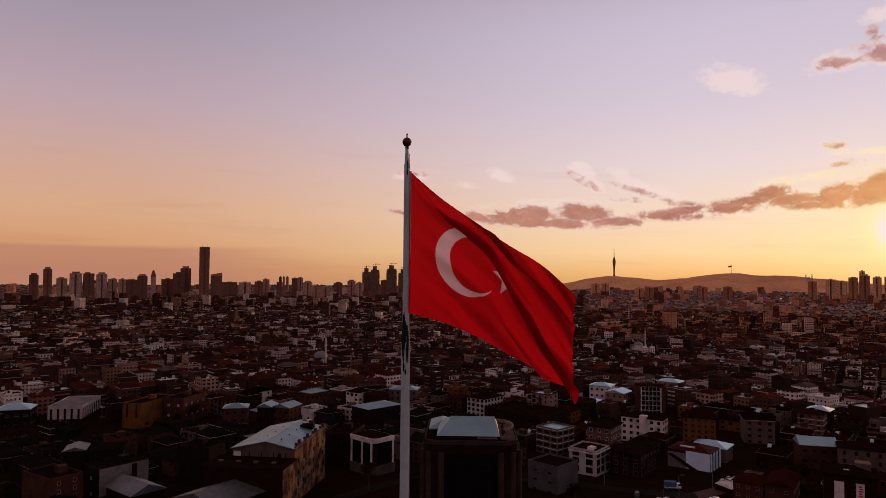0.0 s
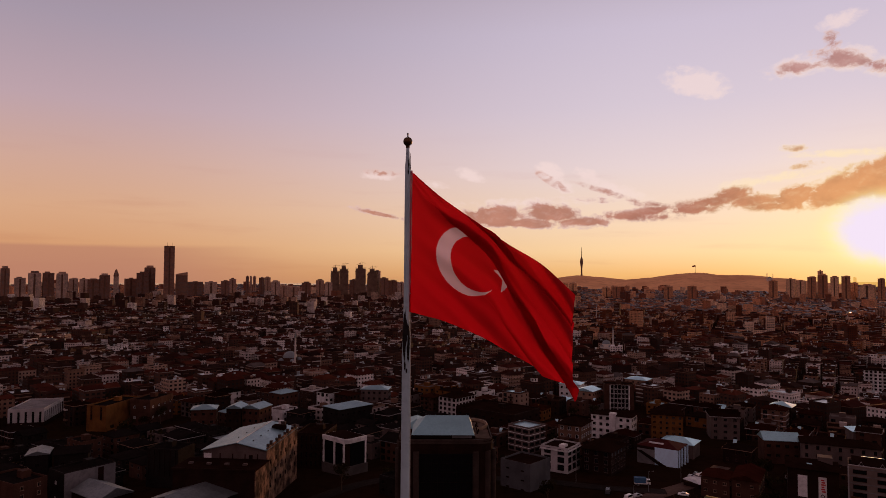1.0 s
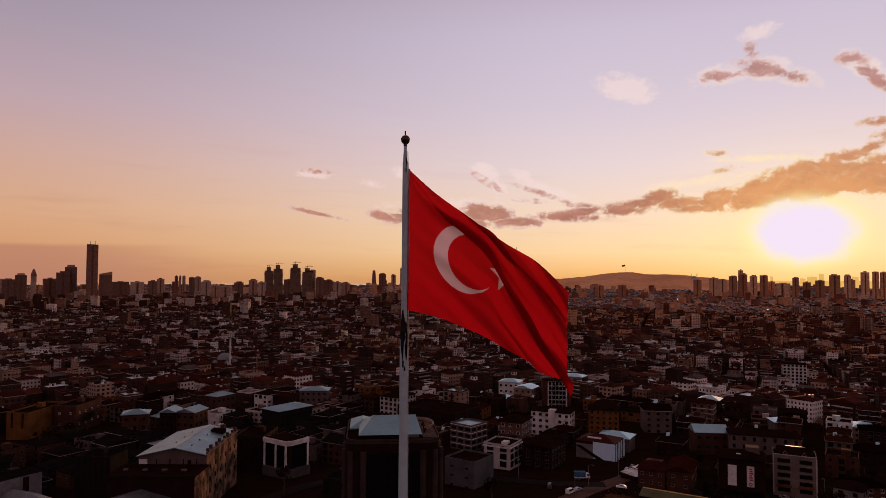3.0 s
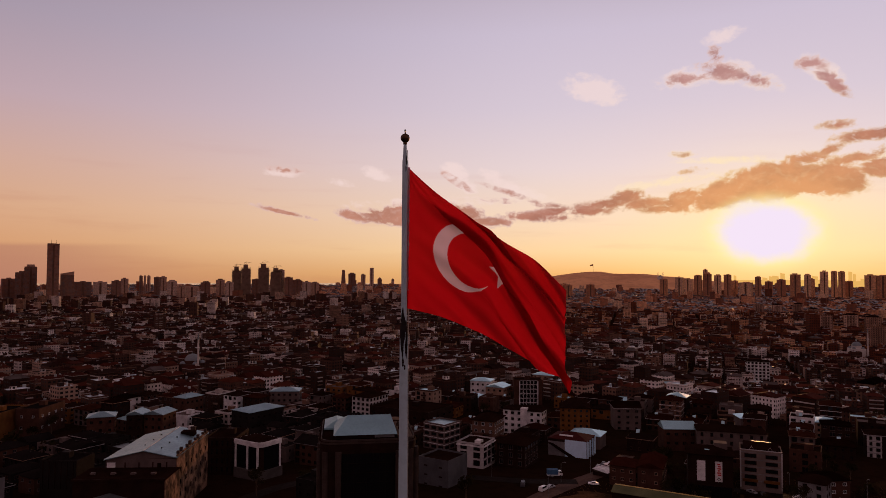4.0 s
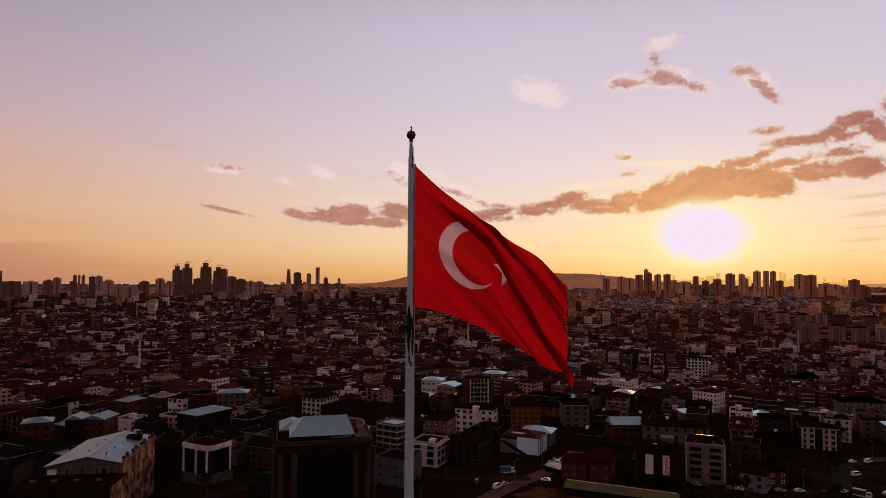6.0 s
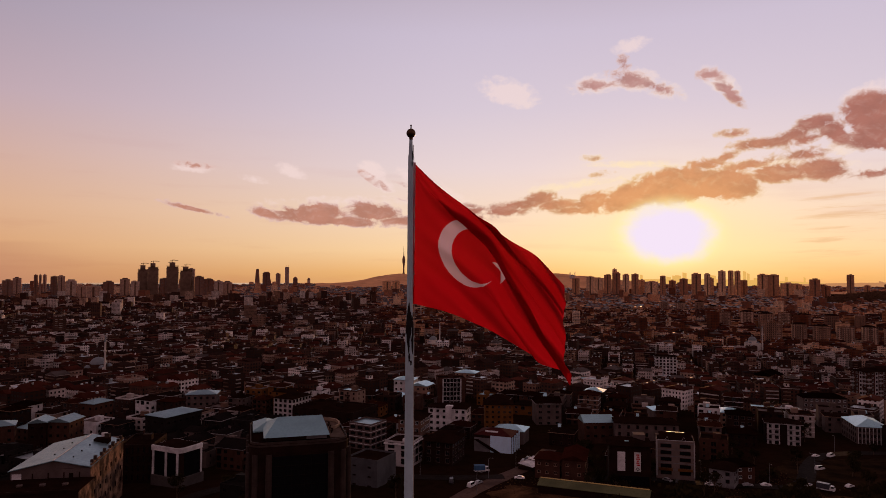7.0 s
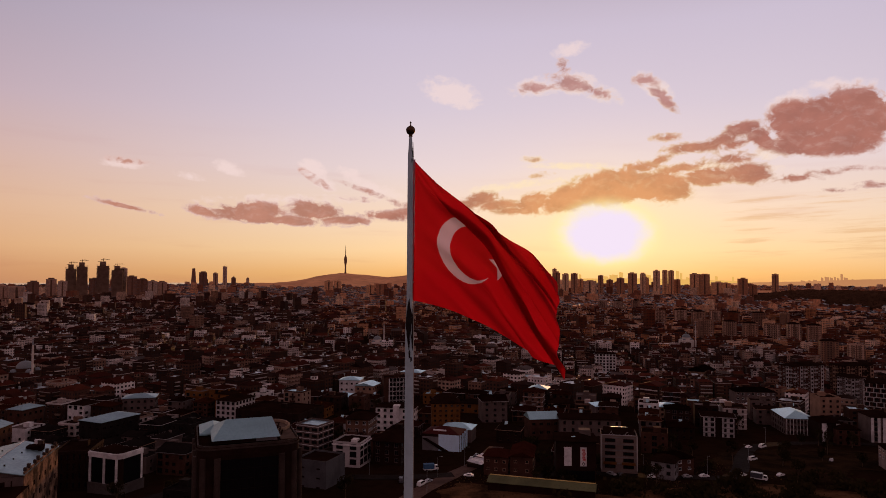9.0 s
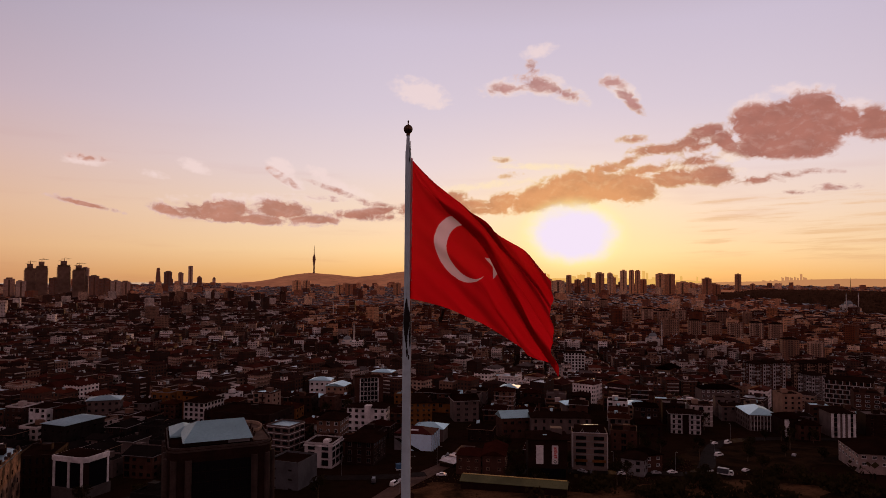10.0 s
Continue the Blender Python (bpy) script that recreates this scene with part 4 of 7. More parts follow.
        for x in (-w / 2 - 0.3, w / 2 + 0.3):
            part("fin", Mesh().box(x - 0.5, x + 0.5, -d * 0.3, d * 0.3, 0, h * 0.96), mat, ob)
    else:
        part("plant_room", Mesh().box(-w * rng.uniform(0.1, 0.35), w * rng.uniform(0.1, 0.35), -d * 0.3, d * 0.3, h, h + rng.uniform(2, 5)), mat, ob)


for k, row in enumerate(TOWERS):
    tower(*row, k)

# rows of flats across the valley
for k, (az, dist, w, top) in enumerate([(43.7, 1250, 43, 4), (45.54, 1250, 28, 4), (47.07, 1250, 30, 3), (48.59, 1250, 32, 3), (50.09, 1250, 26, 2), (51.41, 1250, 27, 2),
                                        (40.37, 1500, 30, 9), (42.01, 1500, 33, 12), (43.38, 1500, 34, 6), (44.58, 1500, 28, 9), (45.92, 1500, 31, 8), (47.76, 1500, 33, 9), (49.5, 1500, 21, 7),
                                        (38.6, 1900, 30, 14), (37.2, 1900, 30, 12), (35.9, 1900, 30, 13), (39.6, 1700, 28, 10), (52.3, 1050, 28, -6), (54.0, 1050, 26, -8)]):
    p = heading(az) * dist
    w = w * 0.78
    flat_block, bw, bd, bh = house("apartment_block", (p.x + w * 0.4, p.y - 6), -az + 4 + (k * 37) % 15 - 7, w, 15, top - (k * 5) % 4, "dull beige multi-storey block of flats with rows of windows", flats_wall, "hip" if k % 3 else "flat", dark_roof, sides=(), group="valley flats", category="apartment block", seed=k, band=wall_plain if k < 6 else None)
    for j in range(5):
        cx = -bw * (0.02 + 0.24 * j)
        part("pier", Mesh().box(cx - 0.7, cx + 0.7, -0.7, -0.01, 2, bh), beige_render if (j + k) % 2 else slab_far, flat_block, "balcony stack")
    for s in range(2, int(bh / 3.0)):
        part("floor_band", Mesh().box(-bw * 0.74, -bw * 0.26, -0.9, -0.01, s * 3.0, s * 3.0 + 0.8), slab_far, flat_block)

# ---- hill top: broadcast tower, mosque, flag ----


def build_hilltop():
    p = heading(14.4) * 4680
    z = ground(p.x, p.y)
    ob = thing("broadcast_tower", pose(p.x, p.y, z), "slim broadcasting tower with a swelling waist on a hill", "tower")
    k = (275 - z) / 190
    m = Mesh()
    prof = [(0, 9), (8, 6), (40, 5), (60, 6.5), (80, 9.5), (95, 10.5), (110, 9), (120, 5.5), (128, 3.2)]
    tube(m, [(0, 0, a * k) for a, r in prof], [r for a, r in prof], 16)
    part("shaft", m, concrete, ob, weld=True, smooth=True)
    part("antenna", tube(Mesh(), [(0, 0, 128 * k), (0, 0, 160 * k), (0, 0, 192 * k)], [2.6, 2.0, 0.9], 8), steel, ob)
    p = heading(28.75) * 4500
    mosque("mosque", p.x, p.y, 26, 24, 4, "large domed mosque with slender minarets on a ridge", top=106)
    p = heading(23.4) * 4690
    z = ground(p.x, p.y)
    ob = thing("hill_flag", pose(p.x, p.y, z), "small flag on a tall pole on the far hill", "flag")
    part("pole", tube(Mesh(), [(0, 0, 0), (0, 0, 46)], [0.8, 0.5], 8), steel, ob)
    f = Mesh()
    for i in range(6):
        x0, x1 = i * 4, (i + 1) * 4
        y0, y1 = math.sin(i) * 1.5, math.sin(i + 1) * 1.5
        f.face([(-x0, y0, 40 - i * 0.4), (-x1, y1, 40 - i * 0.4 - 0.4), (-x1, y1, 52 - i), (-x0, y0, 52 - i)])
    part("cloth", f, flag_far, ob, "faded red cloth")


flag_far = surface("far_flag_cloth", (0.3, 0.05, 0.05), 0.8)
lead = surface("lead_dome", (0.20, 0.23, 0.25), 0.5, 0.25, 1.0, 0.1, metal=0.2)


MOSQUE_WALL = surface("limestone", (0.58, 0.53, 0.49), 0.85, 0.25, 1.0, 0.1)


def mosque(name, x, y, w, h, minarets, label, top=None, reach=None, wall=None):
    z = ground(x, y)
    if top is not None:
        h = (top - z) * 0.5
    ob = thing(name, pose(x, y, z, rz=-20), label, "mosque")
    KEEP_OUT.append((x, y, w * 0.8))
    part("prayer_hall", Mesh().box(-w / 2, w / 2, -w / 2, w / 2, -5, h * 0.62), wall or MOSQUE_WALL, ob)
    part("drum", tube(Mesh(), [(0, 0, h * 0.62), (0, 0, h * 0.78)], [w * 0.36, w * 0.36], 20), wall or MOSQUE_WALL, ob)
    part("dome", ball(Mesh(), (0, 0, h * 0.78), w * 0.36, seg=24, rows=8, lo=0, squash=0.85), lead, ob, "grey lead dome", weld=True, smooth=True)
    part("finial", tube(Mesh(), [(0, 0, h * 0.78 + w * 0.3), (0, 0, h * 0.78 + w * 0.42)], [0.25, 0.08], 6), lead, ob)
    for sx, sy in ((-1, -1), (1, -1), (-1, 1), (1, 1)):
        part("half_dome", ball(Mesh(), (sx * w * 0.33, sy * w * 0.33, h * 0.62), w * 0.13, seg=14, rows=5, lo=0), lead, ob, weld=True, smooth=True)
    r = reach or h * 1.9
    for k in range(minarets):
        sx, sy = ((1, -1), (-1, -1), (1, 1), (-1, 1))[k]
        px, py = sx * w * 0.6, sy * w * 0.55
        t = max(0.9, w * 0.035)
        mm = part("minaret", tube(Mesh(), [(px, py, -4), (px, py, h * 0.6), (px, py, h * 0.62), (px, py, r * 0.86)], [t * 1.5, t * 1.4, t, t * 0.9], 12), MOSQUE_WALL, ob, "slender white minaret")
        part("gallery", tube(Mesh(), [(px, py, r * 0.64), (px, py, r * 0.66), (px, py, r * 0.675)], [t, t * 1.7, t * 1.7], 12), MOSQUE_WALL, mm)
        part("cone", tube(Mesh(), [(px, py, r * 0.86), (px, py, r)], [t * 1.05, 0.08], 12), lead, mm)


build_hilltop()
mosque("mosque", -124.9, 690, 20, 19, 1, "small brown mosque with a grey dome and one minaret", reach=42, wall=brown_render)
p_m = heading(56.45) * 2080
mosque("mosque", p_m.x, p_m.y, 29, 26, 2, "domed mosque with two tall white minarets", reach=52)
p_m = heading(16.3) * 900
mosque("mosque", p_m.x, p_m.y, 15, 20, 1, "small mosque with one white minaret among houses", reach=40)
p_m = heading(16.0) * 1500
mosque("mosque", p_m.x, p_m.y, 18, 22, 2, "small mosque with two minarets among houses", reach=44)
p_m = heading(42.2) * 1130
mosque("mosque", p_m.x, p_m.y, 18, 24, 1, "mosque with a pale dome and slender minaret", reach=44)
p_m = heading(56.67) * 2600
mast = thing("radio_mast", pose(p_m.x, p_m.y, ground(p_m.x, p_m.y)), "thin lattice radio mast on the wooded ridge", "mast")
part("lattice", tube(Mesh(), [(0, 0, 0), (0, 0, 30), (0, 0, 62)], [2.0, 1.3, 0.6], 4), steel, mast)

# ---- the near quarter, building by building ----
T = -38.0


def dark_tower():
    """A dark office block with a cornice, columns, glass front and a pale hipped metal roof."""
    x, y, z0 = 24.3, 212.5, -3.0
    ob = thing("office_block", pose(x, y, z0, rz=-2), "dark glazed office block with stone columns and pale hipped metal roof", "office building")
    w, d, h = 30.0, 34.0, 34.5
    KEEP_OUT.extend([(9, 228, 26), (0, 236, 16), (18, 236, 16)])
    ring = []
    for cx, cy, r, a0 in ((-5, 5, 5, -90), (-8, d - 8, 8, 0), (-w + 5, d - 5, 5, 90), (-w + 4, 4, 4, 180)):
        ring += [(cx + r * math.cos(radians(a0 + 15 * i)), cy + r * math.sin(radians(a0 + 15 * i))) for i in range(7)]
    part("outer_wall", Mesh().prism(ring, -4, h - 1.6), dark_render, ob)
    part("cornice", Mesh().prism([(a * 1.03 + 0.4, b * 1.03 - 0.5) for a, b in ring], h - 1.0, h - 0.4, 0, 1), [stone_trim, dark_roof], ob, "brown stone cornice")
    part("frieze", Mesh().prism([(a * 1.015 + 0.2, b * 1.015 - 0.25) for a, b in ring], h - 3.4, h - 1.0), dark_render, ob)
    terrace = Mesh()
    for i in range(len(ring)):
        a, b = ring[i], ring[(i + 1) % len(ring)]
        dx, dy = b[0] - a[0], b[1] - a[1]
        s = math.hypot(dx, dy)
        nx, ny = -dy / s * 0.35, dx / s * 0.35
        terrace.prism([a, b, (b[0] + nx, b[1] + ny), (a[0] + nx, a[1] + ny)], h - 0.4, h + 0.25)
    part("parapet", terrace, stone_trim, ob)
    for cx, cy in ((-w + 1.6, 0.9), (-w + 5.6, -0.35), (-5.6, -0.35), (-1.7, 1.2)):
        part("column", tube(Mesh(), [(cx, cy, -3), (cx, cy, h - 3.4)], [0.95, 0.95], 14), stone_trim, ob, "round brown stone column")
    for cy in (4.2, 12, 20, 27.5):
        part("column", tube(Mesh(), [(0.35, cy, -3), (0.35, cy, h - 3.4)], [0.9, 0.9], 14), stone_trim, ob, "round brown stone column")
        part("column", tube(Mesh(), [(-w - 0.35, cy, -3), (-w - 0.35, cy, h - 3.4)], [0.9, 0.9], 14), stone_trim, ob, "round brown stone column")
    pane = Mesh()
    pane.box(-0.98, 0.98, -0.06, 0.0, 0.05, 2.95, 0)
    pd = pane.data("glass_pane", [glass_dark])
    for i in range(9):
        for s in range(10):
            part("glass_pane", pd, None, ob, at=pose(-w + 7.4 + i * 2.0, -0.004, s * 3.0 + 0.4))
    for s in range(10):
        for cy in (8.1, 16.0, 23.8):
            part("glass_pane", pd, None, ob, at=pose(0.004, cy, s * 3.0 + 0.4, rz=90))
    # plant floor under the metal roof
    part("upper_wall", Mesh().box(-w + 4.6, -6.5, 2.6, 22, h + 0.0, h + 1.2), dark_render, ob)
    part("upper_glazing", Mesh().box(-13, -6.7, 2.52, 2.597, h + 0.1, h + 1.1), panel_grey, ob)
    r = Mesh()
    x0, x1, y0, y1, z = -w + 4.0, -5.8, 1.8, 23.0, h + 1.2
    e = [(x0, y0, z), (x1, y0, z), (x1, y1, z), (x0, y1, z)]
    r0, r1 = (x0 + 4.6, 13.0, z + 4.0), (x1 - 1.4, 13.0, z + 4.0)
    r.face([e[0], e[1], r1, r0])
    r.face([e[1], e[2], r1])
    r.face([e[2], e[3], r0, r1])
    r.face([e[3], e[0], r0])
    r.face([e[3], e[2], e[1], e[0]])
    part("metal_roof", r, teal_metal, ob, "pale blue-grey sheet metal hipped roof")
    for i in range(16):
        s = (i + 0.5) / 16
        a = Vector(e[0]).lerp(Vector(e[1]), s)
        b = Vector(r0).lerp(Vector(r1), s)
        part("roof_seam", tube(Mesh(), [a + Vector((0, 0, 0.02)), b + Vector((0, 0, 0.02))], [0.05, 0.05], 4), teal_metal, ob)
    low = Mesh()
    low.hip(-w + 1.2, -w + 9, 16, 30, h + 0.3, 2.0, over=0.4)
    part("side_roof", low, teal_metal, ob, "lower pale metal roof")
    part("roof_edge", Mesh().box(-w + 0.8, -w + 9.4, 15.5, 15.62, h + 0.05, h + 0.35), teal_metal, ob)
    rim = Mesh()
    arc = [(-4.9 + 4.8 * math.cos(radians(a)), d - 12 + 7.5 * math.sin(radians(a))) for a in range(-90, 181, 30)]
    for a, b in zip(arc, arc[1:]):
        dx, dy = b[0] - a[0], b[1] - a[1]
        q = math.hypot(dx, dy)
        nx, ny = -dy / q * 0.5, dx / q * 0.5
        rim.prism([a, b, (b[0] + nx, b[1] + ny), (a[0] + nx, a[1] + ny)], h - 0.2, h + 0.75)
    part("terrace_rim", rim, terrace_mat, ob, "sand-coloured curved terrace rim")
    part("terrace_floor", Mesh().box(-5.4, -0.6, 4, d - 7, h - 0.398, h - 0.2), terrace_floor, ob, "brown roof terrace")
    for i in range(6):
        part("roof_vent", tube(Mesh(), [(-4.4 + 0.5 * (i % 2), 10 + i * 2.4, h - 0.2), (-4.4 + 0.5 * (i % 2), 10 + i * 2.4, h + 0.8)], [0.25, 0.3], 8), dark_render, ob)


stone_trim = surface("brown_stone_trim", (0.052, 0.036, 0.031), 0.7, 0.35, 2.0, 0.2)
panel_white = surface("off_white_panel", (0.42, 0.395, 0.395), 0.7, 0.25, 1.0, 0.12)
panel_dark = surface("dark_grey_panel", (0.085, 0.072, 0.068), 0.8, 0.3, 1.0, 0.15)
rumpled = surface("crumpled_pale_sheet", (0.46, 0.36, 0.36), 0.4, 0.4, 1.2, 0.3, metal=0.5, bump=0.6, spec=0.5)
panel_cool = surface("cool_grey_render", (0.085, 0.085, 0.092), 0.8, 0.3, 2.0, 0.15)
panel_grey = surface("grey_white_panel", (0.19, 0.18, 0.185), 0.8, 0.35, 1.0, 0.12)
stone_grey = surface("grey_stone_cladding", (0.18, 0.135, 0.12), 0.8, 0.25, 1.0, 0.12)
terrace_floor = surface("terrace_floor", (0.11, 0.07, 0.052), 0.85, 0.35, 1.5, 0.2)
terrace_mat = surface("terrace_paving", (0.27, 0.19, 0.135), 0.8, 0.3, 1.5, 0.2)
dark_tower()


def long_hall():
    """A workshop hall with a pale sheet roof, a weathered gable with painted sun patches and a lower shed in front."""
    ob = thing("workshop_hall", pose(-57.3, 262.8, -3, rz=-8.0), "long workshop hall, pale sheet metal roof, sun-streaked weathered side wall", "hall")
    w, d, h = 25.5, 38.0, 19.6
    KEEP_OUT.extend([(-68, 272, 17), (-66, 288, 17), (-64, 300, 15), (-70, 255, 15)])
    part("outer_wall", Mesh().box(-w, -0.25, 0, d, -4, h - 1.2), grey_render, ob)
    part("side_wall", Mesh().box(-0.245, 0.12, 0.4, d, -4, h + 0.2), stain_sun_wall, ob, "weathered plaster wall with stains and painted sun patches")
    r = Mesh()
    e = [(-w - 0.6, -0.8, h - 1.2), (0.3, -0.8, h - 0.6), (0.3, d + 0.4, h - 0.6), (-w - 0.6, d + 0.4, h - 1.2)]
    m0, m1 = (-w * 0.46, -0.8, h + 2.0), (-w * 0.46, d + 0.4, h + 2.0)
    down = Vector((0, 0, -0.25))
    r.face([e[0], m0, m1, e[3]])
    r.face([m0, e[1], e[2], m1])
    r.face([Vector(e[0]) + down, e[0], m0, Vector(m0) + down])
    r.face([Vector(m0) + down, m0, e[1], Vector(e[1]) + down])
    r.face([Vector(e[3]) + down, Vector(m1) + down, Vector(m0) + down, Vector(e[0]) + down])
    r.face([Vector(m1) + down, Vector(e[2]) + down, Vector(e[1]) + down, Vector(m0) + down])
    part("metal_roof", r, hall_metal, ob, "pale sheet metal roof")
    part("ridge_cap", tube(Mesh(), [Vector(m0) + Vector((0, 0, 0.06)), Vector(m1) + Vector((0, 0, 0.06))], [0.16, 0.16], 5), white_paint, ob)
    g = Mesh()
    g.face([(-w, -0.02, h - 1.45), (0.0, -0.02, h - 0.9), (-w * 0.46, -0.02, h + 1.7)])
    part("gable", g, grey_render, ob)
    for k, (cx, cy) in enumerate(((-w * 0.22, 33.0), (-w * 0.16, 31.6))):
        part("chimney", Mesh().box(-0.9, 0.9, -0.7, 0.7, 0, 3.4).box(-1.05, 1.05, -0.85, 0.85, 3.4, 3.6), stone_trim if k else white_paint, ob, at=pose(cx, cy, h - 0.2))
    part("skylight_box", Mesh().box(-2.6, 2.6, -2.0, 2.0, 0, 2.2), dark_roof, ob, "dark roof hatch", at=pose(-5.6, 30.5, h - 0.2))
    for k in range(7):
        part("roof_vent", tube(Mesh(), [(0, 0, 0), (0, 0, 0.9)], [0.2, 0.26], 7), dark_render, ob, at=pose(-w * (0.3 + 0.3 * (k % 2)), 6 + k * 4.2, h + 0.6))
    for k in range(11):
        if k % 3 == 2:
            continue
        part("coping_block", Mesh().box(-0.7, 0.3, -0.5, 0.5, 0, 1.0 + 0.5 * (k % 3)), stone_trim, ob, at=pose(0, 2.2 + k * 3.3, h + 0.15))
    for k in range(6):
        for s in range(3):
            part("window", window_mesh(1.3, 1.6, dark_render), None, ob, at=pose(0.13, 4.4 + k * 6.0, 3.5 + s * 4.6, rz=90))
    part("loading_door", Mesh().box(-1.5, 1.5, -0.08, 0, -2.6, 2.2), white_paint, ob, "pale loading door", at=pose(-w + 2.0, -0.02, h - 4.6))
    part("hatch", Mesh().box(-0.7, 0.7, -0.08, 0, -1.0, 0.9), dark_roof, ob, at=pose(-6.2, -0.02, h - 3.6))
    for k in range(4):
        part("wall_pilaster", Mesh().box(-0.2, 0.2, -0.12, 0, -3.0, 1.6), dark_render, ob, at=pose(-w + 7 + k * 5.0, -0.022, h - 4.0))
    # the lower shed in front
    sh = thing("flat_shed", pose(-58.2, 247.5, -3, rz=-8.0), "dark flat-roofed shed built against the workshop hall", "shed")
    part("outer_wall", Mesh().box(-31, 0, 0, 14.4, -4, 15.2), dark_render, sh)
    part("roof", Mesh().box(-31.4, 0.4, -0.4, 14.3, 15.21, 15.6), dark_roof, sh)
    part("coping", Mesh().box(-31.4, 0.4, -0.6, -0.41, 15.0, 15.9), dark_render, sh)
    part("side_wall", Mesh().box(0.003, 0.3, 0, 14.4, -4, 15.2), stain_sun_wall, sh, "weathered shed side wall with painted sun patches")
    for k in range(4):
        part("roof_hatch", Mesh().box(-0.8, 0.8, -0.6, 0.6, 0, 0.6), grey_render, sh, at=pose(-27 + k * 7, 6, 15.6))


long_hall()


def black_glass():
    """A white-framed block with tall black glazing round a rounded corner."""
    ob = thing("showroom_block", pose(-30.7, 303.1, -7, rz=T - 6), "white-framed block with tall black glazing and rounded corner", "office building")
    w, d, h = 16, 12, 16.2
    KEEP_OUT.extend([(-35, 313, 13)])
    ring = [(-w, 0), (-3, 0), (-1.2, 0.5), (0, 2.2), (0, d), (-w, d)]
    part("outer_wall", Mesh().prism(ring, -4, h - 1.4), dark_render, ob)
    part("cornice", Mesh().prism([(a + 0.5 if a > -4 else a - 0.3, b - 0.5 if b < 3 else b + 0.2) for a, b in ring], h - 1.4, h + 0.6), white_paint, ob, "white cornice band")
    part("roof", Mesh().prism([(a * 0.96 - 0.4, b * 0.94 + 0.4) for a, b in ring], h + 0.604, h + 0.75), dark_roof, ob)
    for (x0, x1) in ((-w + 1.4, -8.6), (-7.0, -1.6)):
        part("glazing", Mesh().box(x0, x1, -0.09, -0.004, 4.4, h - 1.5), glass_dark, ob, "tall black glazing")
    part("glazing", Mesh().box(0.004, 0.09, 2.4, d - 0.8, 4.4, h - 1.5), glass_dark, ob, "tall black glazing")
    for cx in (-w + 0.6, -7.8, -1.2):
        part("pier", Mesh().box(cx - 0.55, cx + 0.55, -0.34, -0.005, 0, h - 1.4), white_paint, ob, "white pier")
    part("pier", Mesh().box(0.005, 0.34, d - 0.9, d, 0, h - 1.4), white_paint, ob)
    part("plinth", Mesh().prism([(a * 1.04 + 0.9, b - 1.0 if b < 3 else b + 0.5) for a, b in ring], -4, 4.6), panel_dark, ob, "dark grey plinth storey")
    house("office_wing", (-42.6, 317, ), -12, 14, 20, 8.5, "dark ribbed office wing with narrow windows", dark_render, "flat", dark_roof, storeys=4, pitch=2.0, win=(0.9, 2.4), frame=dark_render, seed=3)


black_glass()


def white_hall():
    """A white-clad hall with a dark stair gable and white fins on its side."""
    ob = thing("white_hall", pose(126.4, 317.8, -10.5, rz=-38), "white-clad hall with dark red roof and tall white fins", "hall")
    w, d, h = 20, 16, 10.5
    KEEP_OUT.extend([(122, 330, 14), (132, 335, 12), (118, 306, 12), (104, 300, 11), (132, 306, 9)])
    part("outer_wall", Mesh().box(-w, 0, 0, d, -3, h), dark_render, ob)
    part("white_cladding", Mesh().box(-w * 0.56, -0.05, -0.14, -0.004, 0.4, h + 0.2), blue_white, ob, "white sheet cladding")
    part("grey_cladding", Mesh().box(-w, -w * 0.56 - 0.02, -0.10, -0.004, 0.4, h - 1.2), panel_grey, ob, "grey wall beside the stair")
    m = Mesh()
    p = [(-w, 8.4), (-w + 2.4, 8.4), (-2.0, 0.6), (-5.6, 0.6)]
    m.face([(a, -0.9, b) for a, b in p])
    m.face([(a, -0.2, b) for a, b in reversed(p)])
    for k in range(4):
        (a, b), (c, e) = p[k], p[(k + 1) % 4]
        m.face([(a, -0.9, b), (a, -0.2, b), (c, -0.2, e), (c, -0.9, e)])
    part("stair", m, dark_roof, ob, "dark outside stair")
    part("roof", Mesh().hip(-w, 0, 0.1, d, h, 2.6, over=0.2, ridge=0.5), roof_red, ob, "dark red sheet roof")
    part("roof_light", Mesh().box(-w + 5, -w + 12, 3.0, 4.2, h + 1.1, h + 1.7), white_paint, ob)
    for k in range(4):
        part("fin", Mesh().box(0.004, 0.7, -0.3, 0.3, 0.5, h + 0.1), blue_white, ob, "tall white fin", at=pose(0, 1.0 + k * 4.6, 0))
    for k in range(3):
        part("window", window_mesh(2.6, 6.5, dark_render), None, ob, at=pose(0.003, 3.3 + k * 4.6, 2.0, rz=90))
    h2 = thing("metal_shed", pose(142, 337, -11, rz=T), "shed with a pale hipped sheet metal roof", "shed")
    part("outer_wall", Mesh().box(-17, 0, 0, 13, -3, 8.6), grey_render, h2)
    part("metal_roof", Mesh().hip(-17, 0, 0, 13, 8.6, 2.2, over=0.6), pale_metal, h2, "pale sheet metal roof")
    KEEP_OUT.append((140, 347, 12))


blue_white = surface("bluish_white_sheet", (0.58, 0.82, 1.0), 0.6, 0.15, 1.0, 0.1)
dark_red_tile = surface("dark_red_tiles", (0.035, 0.009, 0.006), 0.9, 0.3, 2.0, 0.2, spec=0.0)
roof_red = surface("dark_red_sheet", (0.05, 0.009, 0.008), 0.85, 0.3, 2.0, 0.2)
white_hall()


